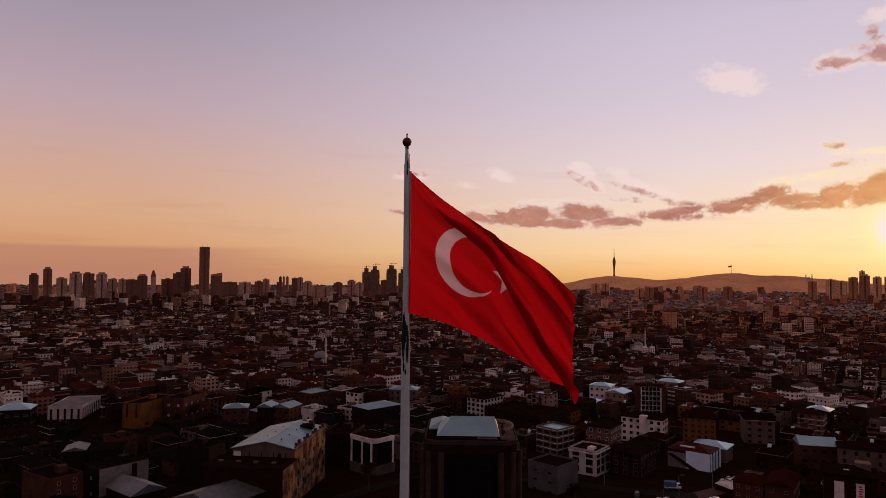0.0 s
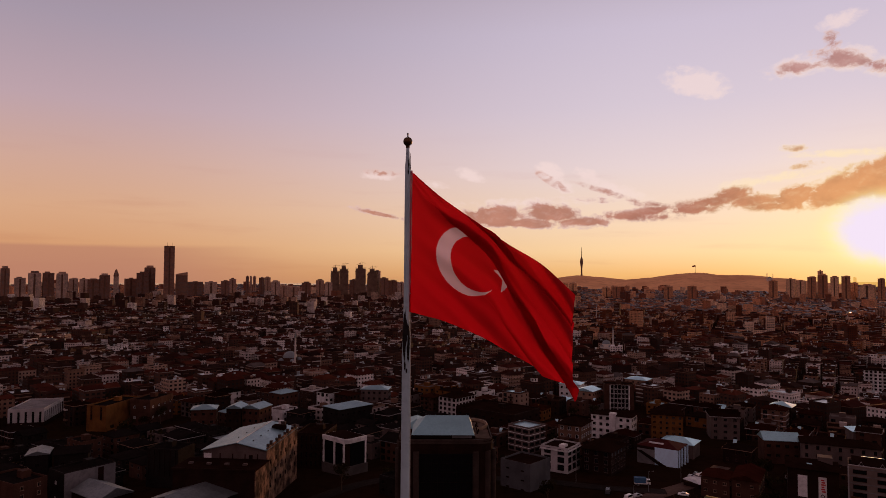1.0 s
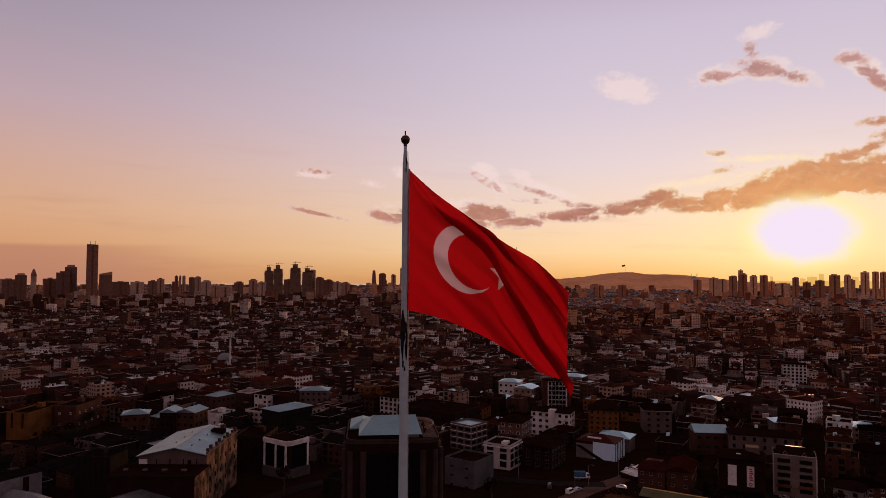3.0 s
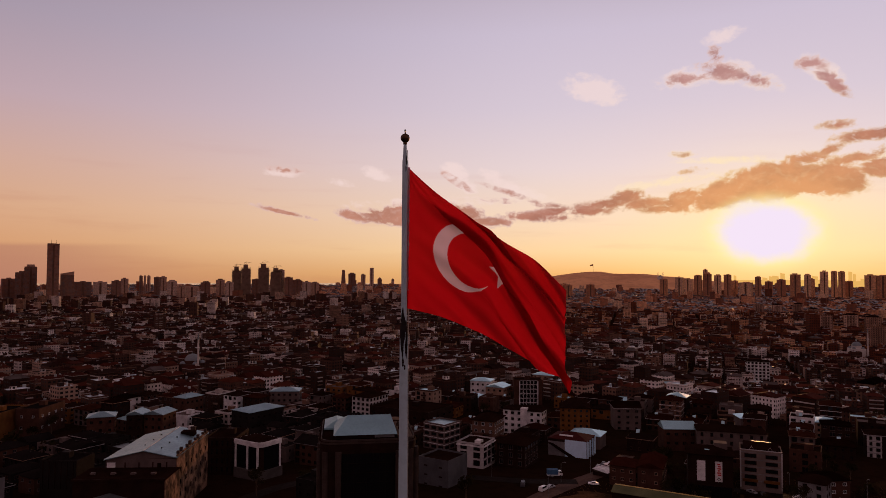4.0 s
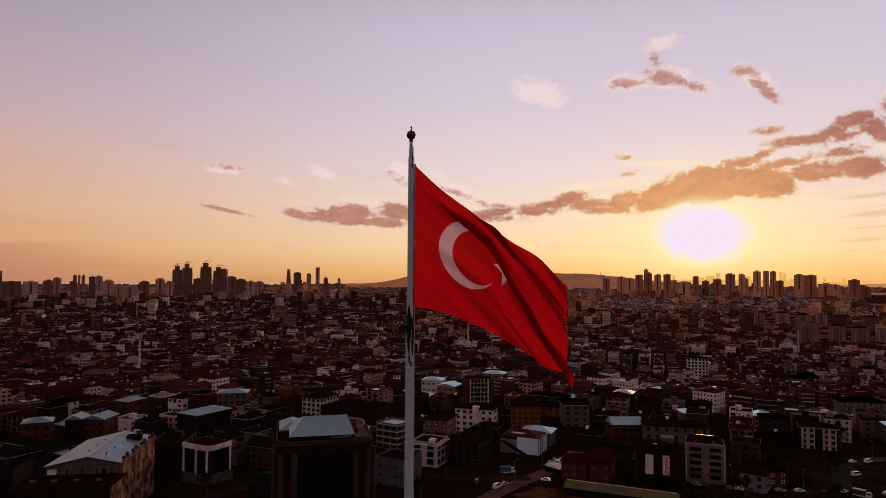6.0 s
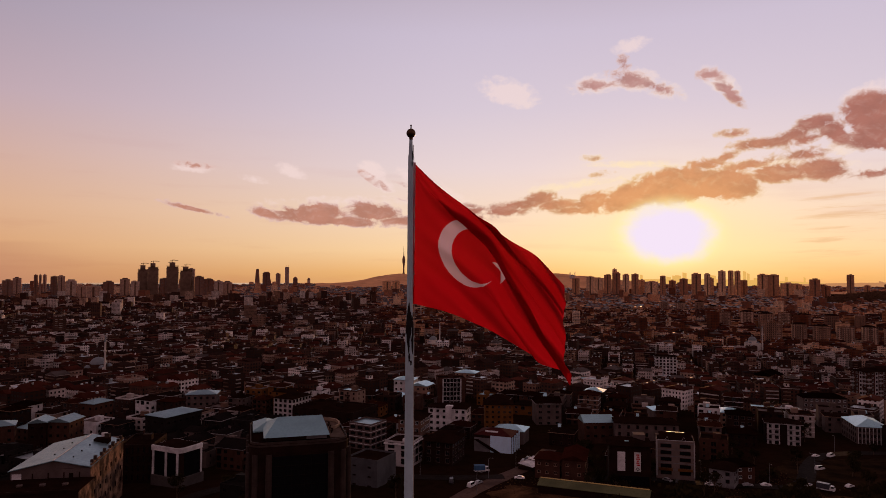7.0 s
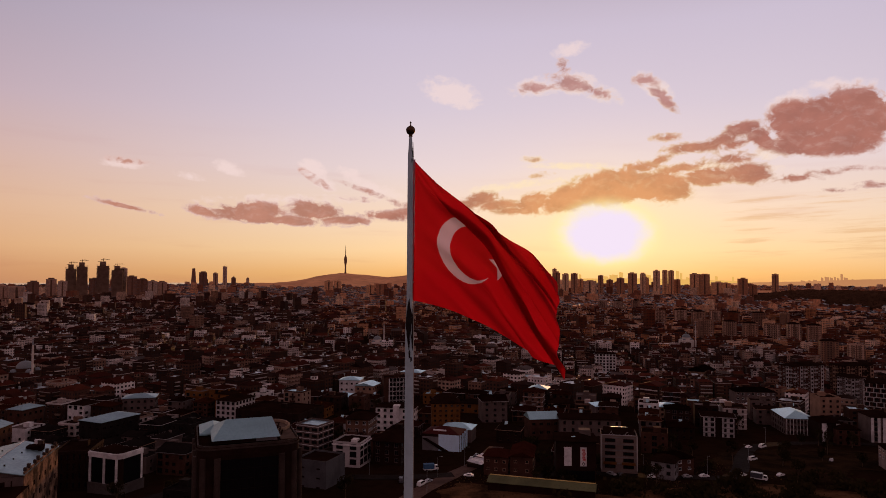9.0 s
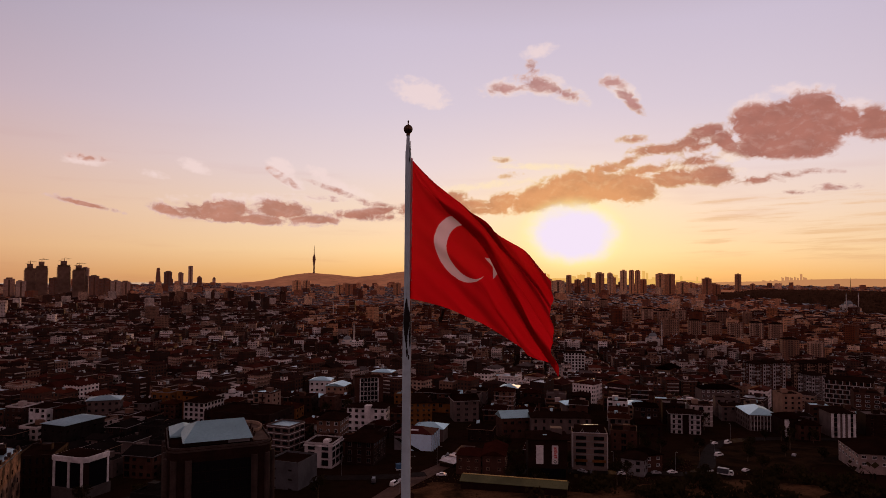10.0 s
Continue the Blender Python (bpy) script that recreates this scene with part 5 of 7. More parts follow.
def sign_building():
    """A dark shop building with two upright white sign panels."""
    ob, w, d, h = house("shop_building", (157.7, 244.3), -29, 17, 15, 11, "dark shop building with two upright white sign panels", dark_render, "hip", dark_roof, low=-6, storeys=4, pitch=4.0, win=(1.4, 1.3), frame=dark_render, sides=("right",), rise=2.2, over=0.9, seed=5)
    for x0, x1 in ((-13.6, -10.4), (-6.7, -4.0)):
        part("sign_panel", Mesh().box(x0, x1, -0.3, -0.005, 6.6, 14.6), white_paint, ob, "white upright sign panel")
    rng = random.Random(9)
    for k in range(6):
        z = 13.6 - k * 0.84
        part("letter_bar", Mesh().box(-5.9 + 0.15 * (k % 2), -4.8 + 0.2 * (k % 3), -0.36, -0.303, z - 0.30, z + 0.24), sign_red, ob, "red lettering bar")
    m = Mesh()
    for a in range(4):
        p0, p1 = math.tau * a / 4, math.tau * (a + 1) / 4
        r0, r1 = 0.85, 0.5
        m.face([(-5.35 + r0 * math.cos(p0), -0.31, 7.6 + r0 * math.sin(p0)), (-5.35 + r0 * math.cos(p1), -0.31, 7.6 + r0 * math.sin(p1)), (-5.35 + r1 * math.cos(p1), -0.31, 7.6 + r1 * math.sin(p1)), (-5.35 + r1 * math.cos(p0), -0.31, 7.6 + r1 * math.sin(p0))])
    part("emblem", m, dark_render, ob)
    part("shopfront", Mesh().box(-w + 0.6, -0.6, -0.2, -0.005, 0.6, 4.6), glass_dark, ob, "dark glazed shopfront")
    for k in range(4):
        part("roof_glass", Mesh().box(-0.9, 0.9, -0.35, 0.35, 0, 0.25), pale_metal, ob, at=pose(-9.5 + 0.5 * k, 3.4 + k * 1.0, h + 1.2, rx=14))
    part("stair_head", Mesh().box(-6.5, -1.5, 7, 12, h, h + 3.4), grey_render, ob)


sign_red = surface("red_sign_paint", (0.45, 0.03, 0.03), 0.6, 0.2)
sign_building()

five, w5, d5, h5 = house("apartment_house", (182.5, 247.5), -34, 16, 13, 9.6, "grey five-storey apartment house with roof parapet frame", stone_grey, "flat", dark_roof, low=-5, storeys=5, pitch=7.2, win=(4.6, 1.5), frame=dark_render, sides=("front",), band=panel_grey, seed=6, stair=False)
for cx in (-15.8, -0.2):
    part("corner_pier", Mesh().box(cx - 0.25, cx + 0.25, -0.3, -0.005, 0, h5 + 0.6), panel_white, five)
m = Mesh()
m.prism([(-16, 0.2), (0, 0.2), (0, 0.6), (-16, 0.6)], h5 + 0.9, h5 + 1.1)
part("roof_rail", m, panel_white, five)
for cx in (-11.5, -4.5):
    part("roof_frame", tube(Mesh(), [(cx - 1.6, 0.5, h5), (cx, 0.5, h5 + 2.6), (cx + 1.6, 0.5, h5)], [0.14, 0.14, 0.14], 5), panel_white, five)
part("attic", Mesh().hip(-14.5, -1.5, 2.5, 11.5, h5 + 0.9, 2.2, over=0.3, ridge=1.0).box(-14.2, -1.8, 2.8, 11.2, h5, h5 + 0.9), dark_roof, five, "dark attic roof")
part("gallery", Mesh().box(-15.0, -9.2, -1.1, -0.005, 2.7, 3.6), ochre_render, five, "ochre balcony front")
part("gallery", Mesh().box(-7.0, -1.0, -1.1, -0.005, 2.7, 3.6), ochre_render, five, "ochre balcony front")
part("skylight", Mesh().box(-11.4, -3.8, -0.5, 0.5, 0, 0.12), pale_metal, five, "bright roof glazing", at=pose(0, 7.4, h5 + 3.1))

yard = thing("lean_to", pose(120.5, 281.3, -6.2, rz=-52), "low lean-to with a pale crumpled sheet roof", "shed")
part("outer_wall", Mesh().box(-7, 0, 0, 16, -2, 1.6), dark_render, yard)
for k in range(5):
    part("roof_sheet", Mesh().box(-7.4, 0.4, 0.05, 3.15, 0, 0.08), rumpled, yard, "pale crumpled roof sheet", at=pose(0, k * 3.25, 1.72 + 0.1 * (k % 2), rx=3 - 5 * (k % 2), ry=6 - 2 * (k % 3)))
KEEP_OUT.append((118, 288, 8))
villa, wv, dv, hv = house("house", (69.8, 304.7), T, 13.5, 14, 4, "off-white house with a pale cornice and dark roof", panel_white, "flat", dark_roof, low=-6.5, storeys=3, pitch=4.4, win=(3.3, 2.5), frame=dark_render, seed=7, stair=False)
part("cornice", Mesh().box(-13.9, 0.4, -0.4, 14.4, hv - 0.9, hv - 0.2), white_paint, villa)
part("roof_ridge", Mesh().hip(-12.5, -1, 1, 13, hv + 0.1, 2.0, over=0), dark_roof, villa, "dark hipped roof")
part("dormer", Mesh().box(-5, -2.2, 1.4, 5.0, hv + 0.5, hv + 1.8), white_paint, villa)
house("house", (88.7, 301.1), T, 14, 19, 4, "dark house with heavy hipped roof and white corner posts", dark_render, "hip", dark_roof, low=-6.5, storeys=3, pitch=3.6, win=(1.9, 2.2), frame=grey_render, rise=3.0, over=1.2, seed=8)
house("villa", (89.6, 357.9), T + 4, 13, 17, 3, "pale house with dark hipped roof and deep eaves", wall_plain, "hip", dark_roof, low=-9, storeys=3, pitch=3.2, win=(1.8, 1.9), rise=2.6, over=1.1, seed=10)
white_flats, *_ = house("apartment_house", (123.6, 377.6), T + 5, 23.5, 12, 3, "white four-storey apartment house with dark roof", white_paint, "hip", dark_roof, low=-11, storeys=4, pitch=3.3, win=(1.7, 1.5), frame=dark_render, rise=1.6, seed=11)
part("stair_tower", Mesh().box(-12.6, -8.8, -1.0, 3, -4, 15.6), white_paint, white_flats)
six, w6, d6, h6 = house("apartment_tower", (159.3, 478.3), -12, 21, 14, 4.5, "brown six-storey block with a white-framed window grid", brown_render, "flat", dark_roof, low=-16, storeys=6, pitch=30, win=(1.0, 1.0), sides=(), seed=12)
for s in range(6):
    for k in range(5):
        part("window", window_mesh(2.3, 3.0, white_paint, cross=False), None, six, at=pose(-15.5 + k * 2.6, -0.003, 1.2 + s * 3.35))
for cx in (-16.9, -3.4):
    part("pier", Mesh().box(cx - 0.35, cx + 0.35, -0.4, -0.005, 0, h6), white_paint, six)
house("apartment_house", (150.5, 370), -20, 17, 15, 5.5, "ochre yellow apartment house with hipped roof", ochre_render, "hip", dark_roof, low=-12, storeys=6, pitch=3.2, win=(1.5, 1.5), frame=ochre_render, seed=13)
house("apartment_house", (190, 384), -16, 16, 16, 1.5, "grey gabled apartment house with square dark windows", grey_render, "gable", roof_tile, low=-12.5, storeys=4, eave=panel_white, pitch=4.2, win=(2.0, 1.7), frame=grey_render, seed=14)
house("house", (125.8, 264.6), T, 11, 12, 2.4, "small dark red brick house with dark roof", brown_render, "hip", dark_red_tile, low=-4.5, storeys=2, pitch=3.4, win=(1.4, 1.2), frame=beige_render, seed=15)
house("house", (134.8, 258.8), T + 4, 10, 20, 3, "dark red gabled house with white windows", brown_render, "gable", dark_red_tile, low=-4.5, storeys=2, pitch=3.2, win=(1.4, 1.2), frame=beige_render, seed=16)
house("house", (190.6, 233.2), -52, 10, 12, 1.2, "grey-white low house with a dark roof", panel_grey, "hip", dark_roof, low=-5, storeys=2, pitch=3.6, win=(1.6, 1.4), frame=dark_render, seed=17)
house("house", (206, 238), -8, 14, 11, 1.0, "low brown house with tiled roof and white windows", brown_render, "hip", roof_tile, low=-5, storeys=2, pitch=3.4, win=(1.6, 1.3), seed=18)
house("warehouse", (47.4, 276.1), T - 6, 15, 15.5, 5, "blank grey warehouse cube with parapet", panel_cool, "flat", dark_roof, low=-6.5, storeys=3, pitch=7, win=(1.6, 0.5), frame=dark_render, sides=("front",), seed=19, stair=False)
house("factory_hall", (192.8, 327.6), -14, 17, 12, 1.5, "brown factory hall with pale sheet metal roof", brown_render, "gable", pale_metal, low=-8, storeys=2, pitch=4, win=(2.0, 1.6), frame=brown_render, rise=3.2, over=0.4, seed=20)
house("factory_hall", (217.1, 303.8), -27, 33, 14, 3.5, "long dark factory hall with grey rendered front", grey_render, "hip", dark_roof, low=-8, storeys=3, pitch=4.2, win=(1.3, 1.8), frame=dark_render, rise=2.2, seed=21)
house("glass_office", (330.6, 294.7), -123, 27, 17, -2.6, "grey office block with a pale hipped metal roof", grey_render, "hip", pale_metal, low=-16, storeys=4, pitch=3.0, win=(1.0, 2.0), frame=dark_render, rise=3.4, over=0.3, sides=("front",), seed=22)
go = bpy.data.objects["glass_office"]
for k in range(9):
    part("facade_mullion", Mesh().box(0.004, 0.25, -0.12, 0.12, 0.5, 13.2), white_paint, go, "white facade mullion", at=pose(0, 0.9 + k * 1.9, 0))
for s in range(4):
    for k in range(8):
        part("window", window_mesh(1.2, 2.1, grey_render), None, go, at=pose(0.005, 1.85 + k * 1.9, 1.0 + s * 3.2, rz=90))
bays, wb, db, hb = house("apartment_house", (293.6, 297.0), -38, 18.5, 12, 0, "dark apartment house with two stacks of white bays", dark_render, "hip", dark_roof, low=-15, storeys=5, pitch=3.4, win=(1.4, 1.4), frame=dark_render, sides=("right",), rise=2.2, eave=panel_white, seed=23)
for cx in (-14.6, -4.2):
    part("bay", Mesh().box(cx - 3.3, cx + 3.3, -1.0, -0.005, 1.5, hb - 0.4), panel_white, bays, "white projecting bay")
    for f in range(5):
        for off in (-1.6, 1.7):
            part("window", window_mesh(1.9 if off > 0 else 1.3, 1.7, dark_render), None, bays, at=pose(cx + off, -1.004, f * hb / 5 + (1.9 if f == 0 else 0.9)))
        part("bay_sill", Mesh().box(cx - 3.4, cx + 3.4, -1.15, -1.004, f * hb / 5 + 3.0 - 0.14, f * hb / 5 + 3.0 + 0.1), panel_grey, bays)
paired, wq, dq, hq = house("apartment_house", (343.0, 266.7), -30, 12.3, 16, -1, "dark apartment house with two tall white pilasters", dark_render, "hip", roof_tile, low=-12, storeys=3, pitch=4, win=(1.4, 1.5), seed=24)
for cx in (-10.2, -2.4):
    part("pilaster", Mesh().box(cx - 1.2, cx + 1.2, -0.3, -0.005, 0, hq), white_paint, paired, "white pilaster")
striped, wz, dz, hz = house("apartment_house", (371.6, 255.2), -32, 13, 17, 2, "dark glazed apartment house with white pilasters", grey_render, "hip", dark_roof, low=-12, storeys=5, pitch=3.2, win=(2.0, 2.2), frame=dark_render, seed=25)
for cx in (-12.6, -9.2, -6.4, -3.4, -0.4):
    part("pilaster", Mesh().box(cx - 0.75, cx + 0.75, -0.3, -0.005, 0, hz), white_paint, striped, "white pilaster")
lattice, wl, dl, hl = house("apartment_block", (464.4, 301.8), -60, 30, 28, 7, "brown apartment block wrapped in a staggered white lattice", brown_render, "hip", dark_roof, low=-13, storeys=6, sides=(), rise=1.8, over=0.7, seed=26)
for side, length, count in (("front", 30, 7), ("left", 28, 6)):
    bay = length / count
    for f in range(6):
        lift = f * hl / 6
        part("lattice_beam", Mesh().box(-length / 2, length / 2, -0.55, -0.004, -0.2, 0.25), panel_white, lattice, "white facade beam", at=side_pose(side, length / 2, lift, wl, dl))
        for k in range(count):
            wide = bay * (0.5 + 0.22 * ((f + k) % 2))
            part("lattice_post", Mesh().box(-0.24, 0.24, -0.5, -0.004, 0.25, hl / 6 - 0.2), panel_white, lattice, "white facade post", at=side_pose(side, bay * (k + 0.25 + 0.4 * (f % 2)), lift, wl, dl))
            part("window", window_mesh(wide, hl / 6 * 0.6, dark_render), None, lattice, at=side_pose(side, bay * (k + 0.6 - 0.2 * (f % 2)), lift + hl / 6 * 0.2, wl, dl) @ pose(0, -0.006, 0))
house("school", (293.6, 203.2), -129, 28, 26, 0.2, "long faded pink house with a dark roof", pink_render, "hip", dark_roof, low=-6, storeys=2, pitch=4.0, win=(2.0, 1.4), sides=("front", "right"), seed=27)


def striped_block(corner, turn, w, d, top, low, storeys, bays, label, wall, strip, seed, group=""):
    """A tall block of flats: pale wall strips between brown ones, framed windows, balcony stacks with pale fronts, a dark hipped roof."""
    ob, w, d, h = house("apartment_block", corner, turn, w, d, top, label, wall, "hip", dark_roof, low=low, storeys=storeys, sides=(), rise=2.2, over=0.9, category="apartment block", group=group, seed=seed)
    fh = h / storeys
    for side, length, count in (("front", w, bays), ("left", d, max(3, round(bays * d / w)))):
        bay = length / count
        for k in range(count):
            kind = (k * 7 + seed) % 3
            if kind == 0:
                part("wall_strip", Mesh().box(-bay * 0.42, bay * 0.42, -0.12, -0.004, -2, h - 0.4), strip, ob, "pale wall strip", at=side_pose(side, bay * (k + 0.5), 0, w, d))
            for f in range(storeys):
                at = side_pose(side, bay * (k + 0.5), f * fh, w, d)
                part("window", window_mesh(min(1.7, bay * 0.55), fh * 0.5, strip if kind != 0 else dark_render), None, ob, at=at @ pose(0, -0.13 if kind == 0 else -0.006, fh * 0.28))
                if kind == 1 and f:
                    part("balcony", balcony_mesh(bay * 0.86, strip if (f + k + seed) % 4 else wall), None, ob, at=at)
    return ob, w, d, h


striped_block((534.5, 424.9), -4, 36, 16, 3, -27, 9, 9, "brown apartment block with pale strips and balconies", brown_render, panel_white, 28)
striped_block((597.6, 422.1), -12, 34, 16, 0, -28, 8, 8, "dark brown apartment block with pale window frames", dark_render, beige_render, 29)
striped_block((527.6, 381.2), -14, 14, 16, -2, -24, 7, 4, "narrow grey apartment block with pale upright strips", grey_render, panel_white, 30)
house("gabled_hall", (565.9, 595.5), -62, 26, 30, -29, "pale gabled hall with a wide plain front", beige_render, "gable", roof_tile, low=-38, storeys=2, pitch=12, win=(1.2, 1.2), seed=30)
strip, ws, ds, hs = house("striped_office", (-233.9, 437.5), 10, 20.6, 37, -3, "low office with grey-white panels between dark window strips", panel_white, "flat", panel_grey, low=-17, storeys=1, stair=False, pitch=3.4, win=(1.3, 8.6), frame=dark_render, sides=("front", "right"), rise=1.4, over=0.3, seed=31)
part("plinth", Mesh().box(-ws - 0.2, 0.2, -0.2, 0.0, 0, 6.2), dark_render, strip)
part("plinth", Mesh().box(0.0, 0.2, 0.0, ds, 0, 6.2), dark_render, strip)
house("warehouse", (-262, 428), 17, 20, 16, -3, "dark warehouse with pale roof", west_shade_render, "hip", pale_metal, low=-15, storeys=2, pitch=4, win=(2.6, 1.3), frame=beige_render, seed=32)
house("ochre_office", (-185.8, 415.7), -12, 13, 34, 2.5, "ochre office building with tall dark window slots", ochre_render, "flat", west_shade_roof, low=-9, storeys=1, pitch=4.6, win=(1.5, 10.2), frame=ochre_render, sides=("front",), seed=33)
house("warehouse", (-166, 432), -12, 14, 26, 3, "brown-orange warehouse behind an ochre office", brown_render, "flat", west_shade_roof, low=-10, storeys=2, pitch=6, win=(1.4, 1.4), seed=34)
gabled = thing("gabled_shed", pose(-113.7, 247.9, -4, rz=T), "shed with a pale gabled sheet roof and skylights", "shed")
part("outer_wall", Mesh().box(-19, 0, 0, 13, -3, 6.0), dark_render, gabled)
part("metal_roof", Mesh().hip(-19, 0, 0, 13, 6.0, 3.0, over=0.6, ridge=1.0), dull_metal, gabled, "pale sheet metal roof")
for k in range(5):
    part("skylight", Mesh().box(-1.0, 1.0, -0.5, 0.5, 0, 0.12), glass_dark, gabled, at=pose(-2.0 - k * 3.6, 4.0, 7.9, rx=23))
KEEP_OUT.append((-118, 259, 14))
house("workshop", (-133, 262), T, 12, 20, 7, "dark workshop with a grey-white end wall", west_shade_render, "flat", west_shade_roof, low=-5, storeys=2, pitch=6, win=(1.2, 1.2), seed=35)
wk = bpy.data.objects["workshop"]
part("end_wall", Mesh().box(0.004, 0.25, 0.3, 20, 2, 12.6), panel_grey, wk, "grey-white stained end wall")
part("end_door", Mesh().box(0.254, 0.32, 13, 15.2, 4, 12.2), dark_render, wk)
house("house", (-142.1, 245.7), T + 6, 20, 12, 8, "brown brick house with a flat roof", brown_render, "flat", west_shade_roof, low=-4, storeys=4, pitch=5.6, win=(1.3, 1.5), frame=beige_render, sides=("right",), seed=36)
house("warehouse", (-45, 413), T - 8, 17, 26, 1, "warehouse with white mono-pitch roof and open loading deck", west_shade_render, "hip", hall_metal, low=-10, rise=2.2, storeys=2, pitch=4.2, win=(1.8, 1.2), frame=dark_render, seed=37, stair=False)
house("warehouse", (-99.1, 287.4), -15, 15, 12, 9, "dark warehouse with ribbed front", west_shade_render, "flat", west_shade_roof, low=-6, storeys=1, pitch=2.4, win=(0.5, 11.0), frame=dark_render, sides=("front",), seed=38)
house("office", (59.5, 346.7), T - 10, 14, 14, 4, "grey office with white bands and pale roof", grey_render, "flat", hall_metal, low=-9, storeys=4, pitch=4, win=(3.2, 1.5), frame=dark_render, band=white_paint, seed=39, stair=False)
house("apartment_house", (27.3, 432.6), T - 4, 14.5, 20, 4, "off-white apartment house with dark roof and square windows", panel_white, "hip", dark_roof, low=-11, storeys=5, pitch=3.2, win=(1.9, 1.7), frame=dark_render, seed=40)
house("warehouse", (-76, 229), -30, 22, 24, 4.2, "low shed with a pale grey sheet roof", west_shade_render, "gable", dull_metal, low=-3, storeys=1, pitch=6, win=(1.6, 1.2), rise=3.6, seed=41)
house("warehouse", (-168, 318), 20, 9, 12, 0.4, "dark low warehouse with small pale roof", west_shade_render, "gable", dull_metal, low=-7, storeys=1, pitch=5, win=(1.8, 1.2), frame=dark_render, rise=1.6, seed=42)
house("warehouse", (-152, 322), 20, 14, 14, 0.0, "dark low warehouse with low dark roof", west_shade_render, "gable", west_shade_roof, low=-7, storeys=1, pitch=5, win=(1.8, 1.2), frame=dark_render, rise=2.0, seed=45)
house("warehouse", (-196, 262), -20, 26, 20, 8, "dark warehouse with a white panel wall", west_shade_render, "flat", west_shade_roof, low=-5, storeys=2, pitch=5, win=(1.8, 1.2), seed=43)
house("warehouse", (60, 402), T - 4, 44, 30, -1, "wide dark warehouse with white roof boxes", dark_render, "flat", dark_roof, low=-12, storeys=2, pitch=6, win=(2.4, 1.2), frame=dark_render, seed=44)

# the green-roofed barn by the dry field
barn = thing("long_shed", pose(141.9, 223.2, -5.2, rz=-39), "long low shed with a dull green sheet roof", "shed")
# Yellow that paints low sunlight along the shed's ridge.
ridge_sunlight = surface("ridge_sunlight_yellow", (0.62, 0.45, 0.16), 0.5, 0.25, 1.0, 0.2)
green_sheet = surface("green_sheet", (0.11, 0.115, 0.055), 0.6, 0.3, 1.0, 0.1)
part("outer_wall", Mesh().box(-43, 0, 0, 9.6, -2, 3.2), dark_render, barn)
part("roof", Mesh().hip(-43, 0, 0, 9.6, 3.2, 1.6, over=0.4, ridge=1.0), green_sheet, barn, "dull green sheet roof")
part("ridge_light", Mesh().box(-43, 0, 4.6, 5.2, 4.85, 5.15), ridge_sunlight, barn, "ridge strip in painted sunlight yellow")
for k in range(7):
    part("door", Mesh().box(-1.5, 1.5, -0.06, -0.004, -0.2, 2.8), dark_render, barn, at=pose(-40 + k * 6, 0, 0))
KEEP_OUT.extend([(128 - 5 * k, 236 + 4 * k, 8) for k in range(6)])

# pale metal roofs that catch the sky among the houses
for k, (x, y, top, w, d, turn, wall) in enumerate([
        (130, 482, 1, 14, 15, T, beige_render), (126.5, 506, 2, 16, 13, T + 8, white_paint), (192, 545, -1, 18, 14, T, beige_render), (221, 467, -9, 20, 16, T + 12, grey_render),
        (298, 348, -2, 13, 14, -25, beige_render), (-18.7, 492, 1, 20, 14, -8, grey_render), (-92.8, 408.6, 4, 12, 14, -20, brown_render), (-89.5, 459, 4, 11, 15, T, brown_render),
        (-118.5, 409, 4, 14, 12, 10, brown_render), (-104, 411, 4, 9, 12, -4, dark_render), (260, 366.6, -2, 12, 13, -16, grey_render)]):
    house("town_house", (x, y), turn, w, d, top - 1.5, "%s town house with a pale sheet metal roof" % {beige_render: "beige", white_paint: "white", grey_render: "grey", brown_render: "brown", dark_render: "dark"}[wall], wall, "hip" if k % 3 else "gable", hall_metal if x < 0 else pale_metal,
          storeys=3, pitch=3.6, win=(1.5, 1.4), frame=dark_render, category="house", group="pale-roofed houses", rise=2.0, seed=60 + k)
house("apartment_block", (477.7, 648.8), -30, 23, 15, -10, "pale eight-storey block with rows of dark windows", white_paint, "hip", dark_roof, low=-38, storeys=8, pitch=3.6, win=(2.2, 2.0), frame=dark_render, sides=("front", "left"), rise=1.6, over=0.9, balcony=("front", (1, 4)), seed=80)
house("apartment_house", (294.3, 515.8), -16, 26, 18, -8, "pinkish flat-roofed building with a blank wall", beige_render, "flat", pale_metal, low=-22, storeys=3, pitch=8, win=(1.6, 1.2), frame=dark_render, seed=81, stair=False)
house("apartment_house", (417.7, 375.7), -28, 30, 14, -6, "grey row of flats with brown balconies", grey_render, "hip", roof_tile, low=-20, storeys=4, pitch=3.4, win=(1.8, 1.6), frame=white_paint, seed=82)
house("apartment_house", (331.8, 329.4), -20, 14, 14, -2, "white house with stepped roof and dark windows", white_paint, "flat", roof_tile, low=-15, storeys=4, pitch=3.4, win=(1.6, 1.6), frame=dark_render, seed=83)
house("apartment_house", (394, 305.3), -28, 13, 15, 3, "tall narrow beige apartment house", beige_render, "flat", dark_roof, low=-14, storeys=5, pitch=4, win=(1.4, 1.4), frame=dark_render, seed=84)
house("apartment_house", (345, 258), -34, 12, 12, -3, "brick-red apartment house with tiled roof", brown_render, "hip", roof_tile, low=-12, storeys=3, pitch=3.4, win=(1.4, 1.5), frame=dark_render, seed=85)
house("apartment_house", (443.5, 283.4), -50, 16, 18, 3, "brown apartment house with white window bands", brown_render, "flat", dark_roof, low=-13, storeys=5, pitch=4, win=(2.8, 1.6), frame=white_paint, seed=86)

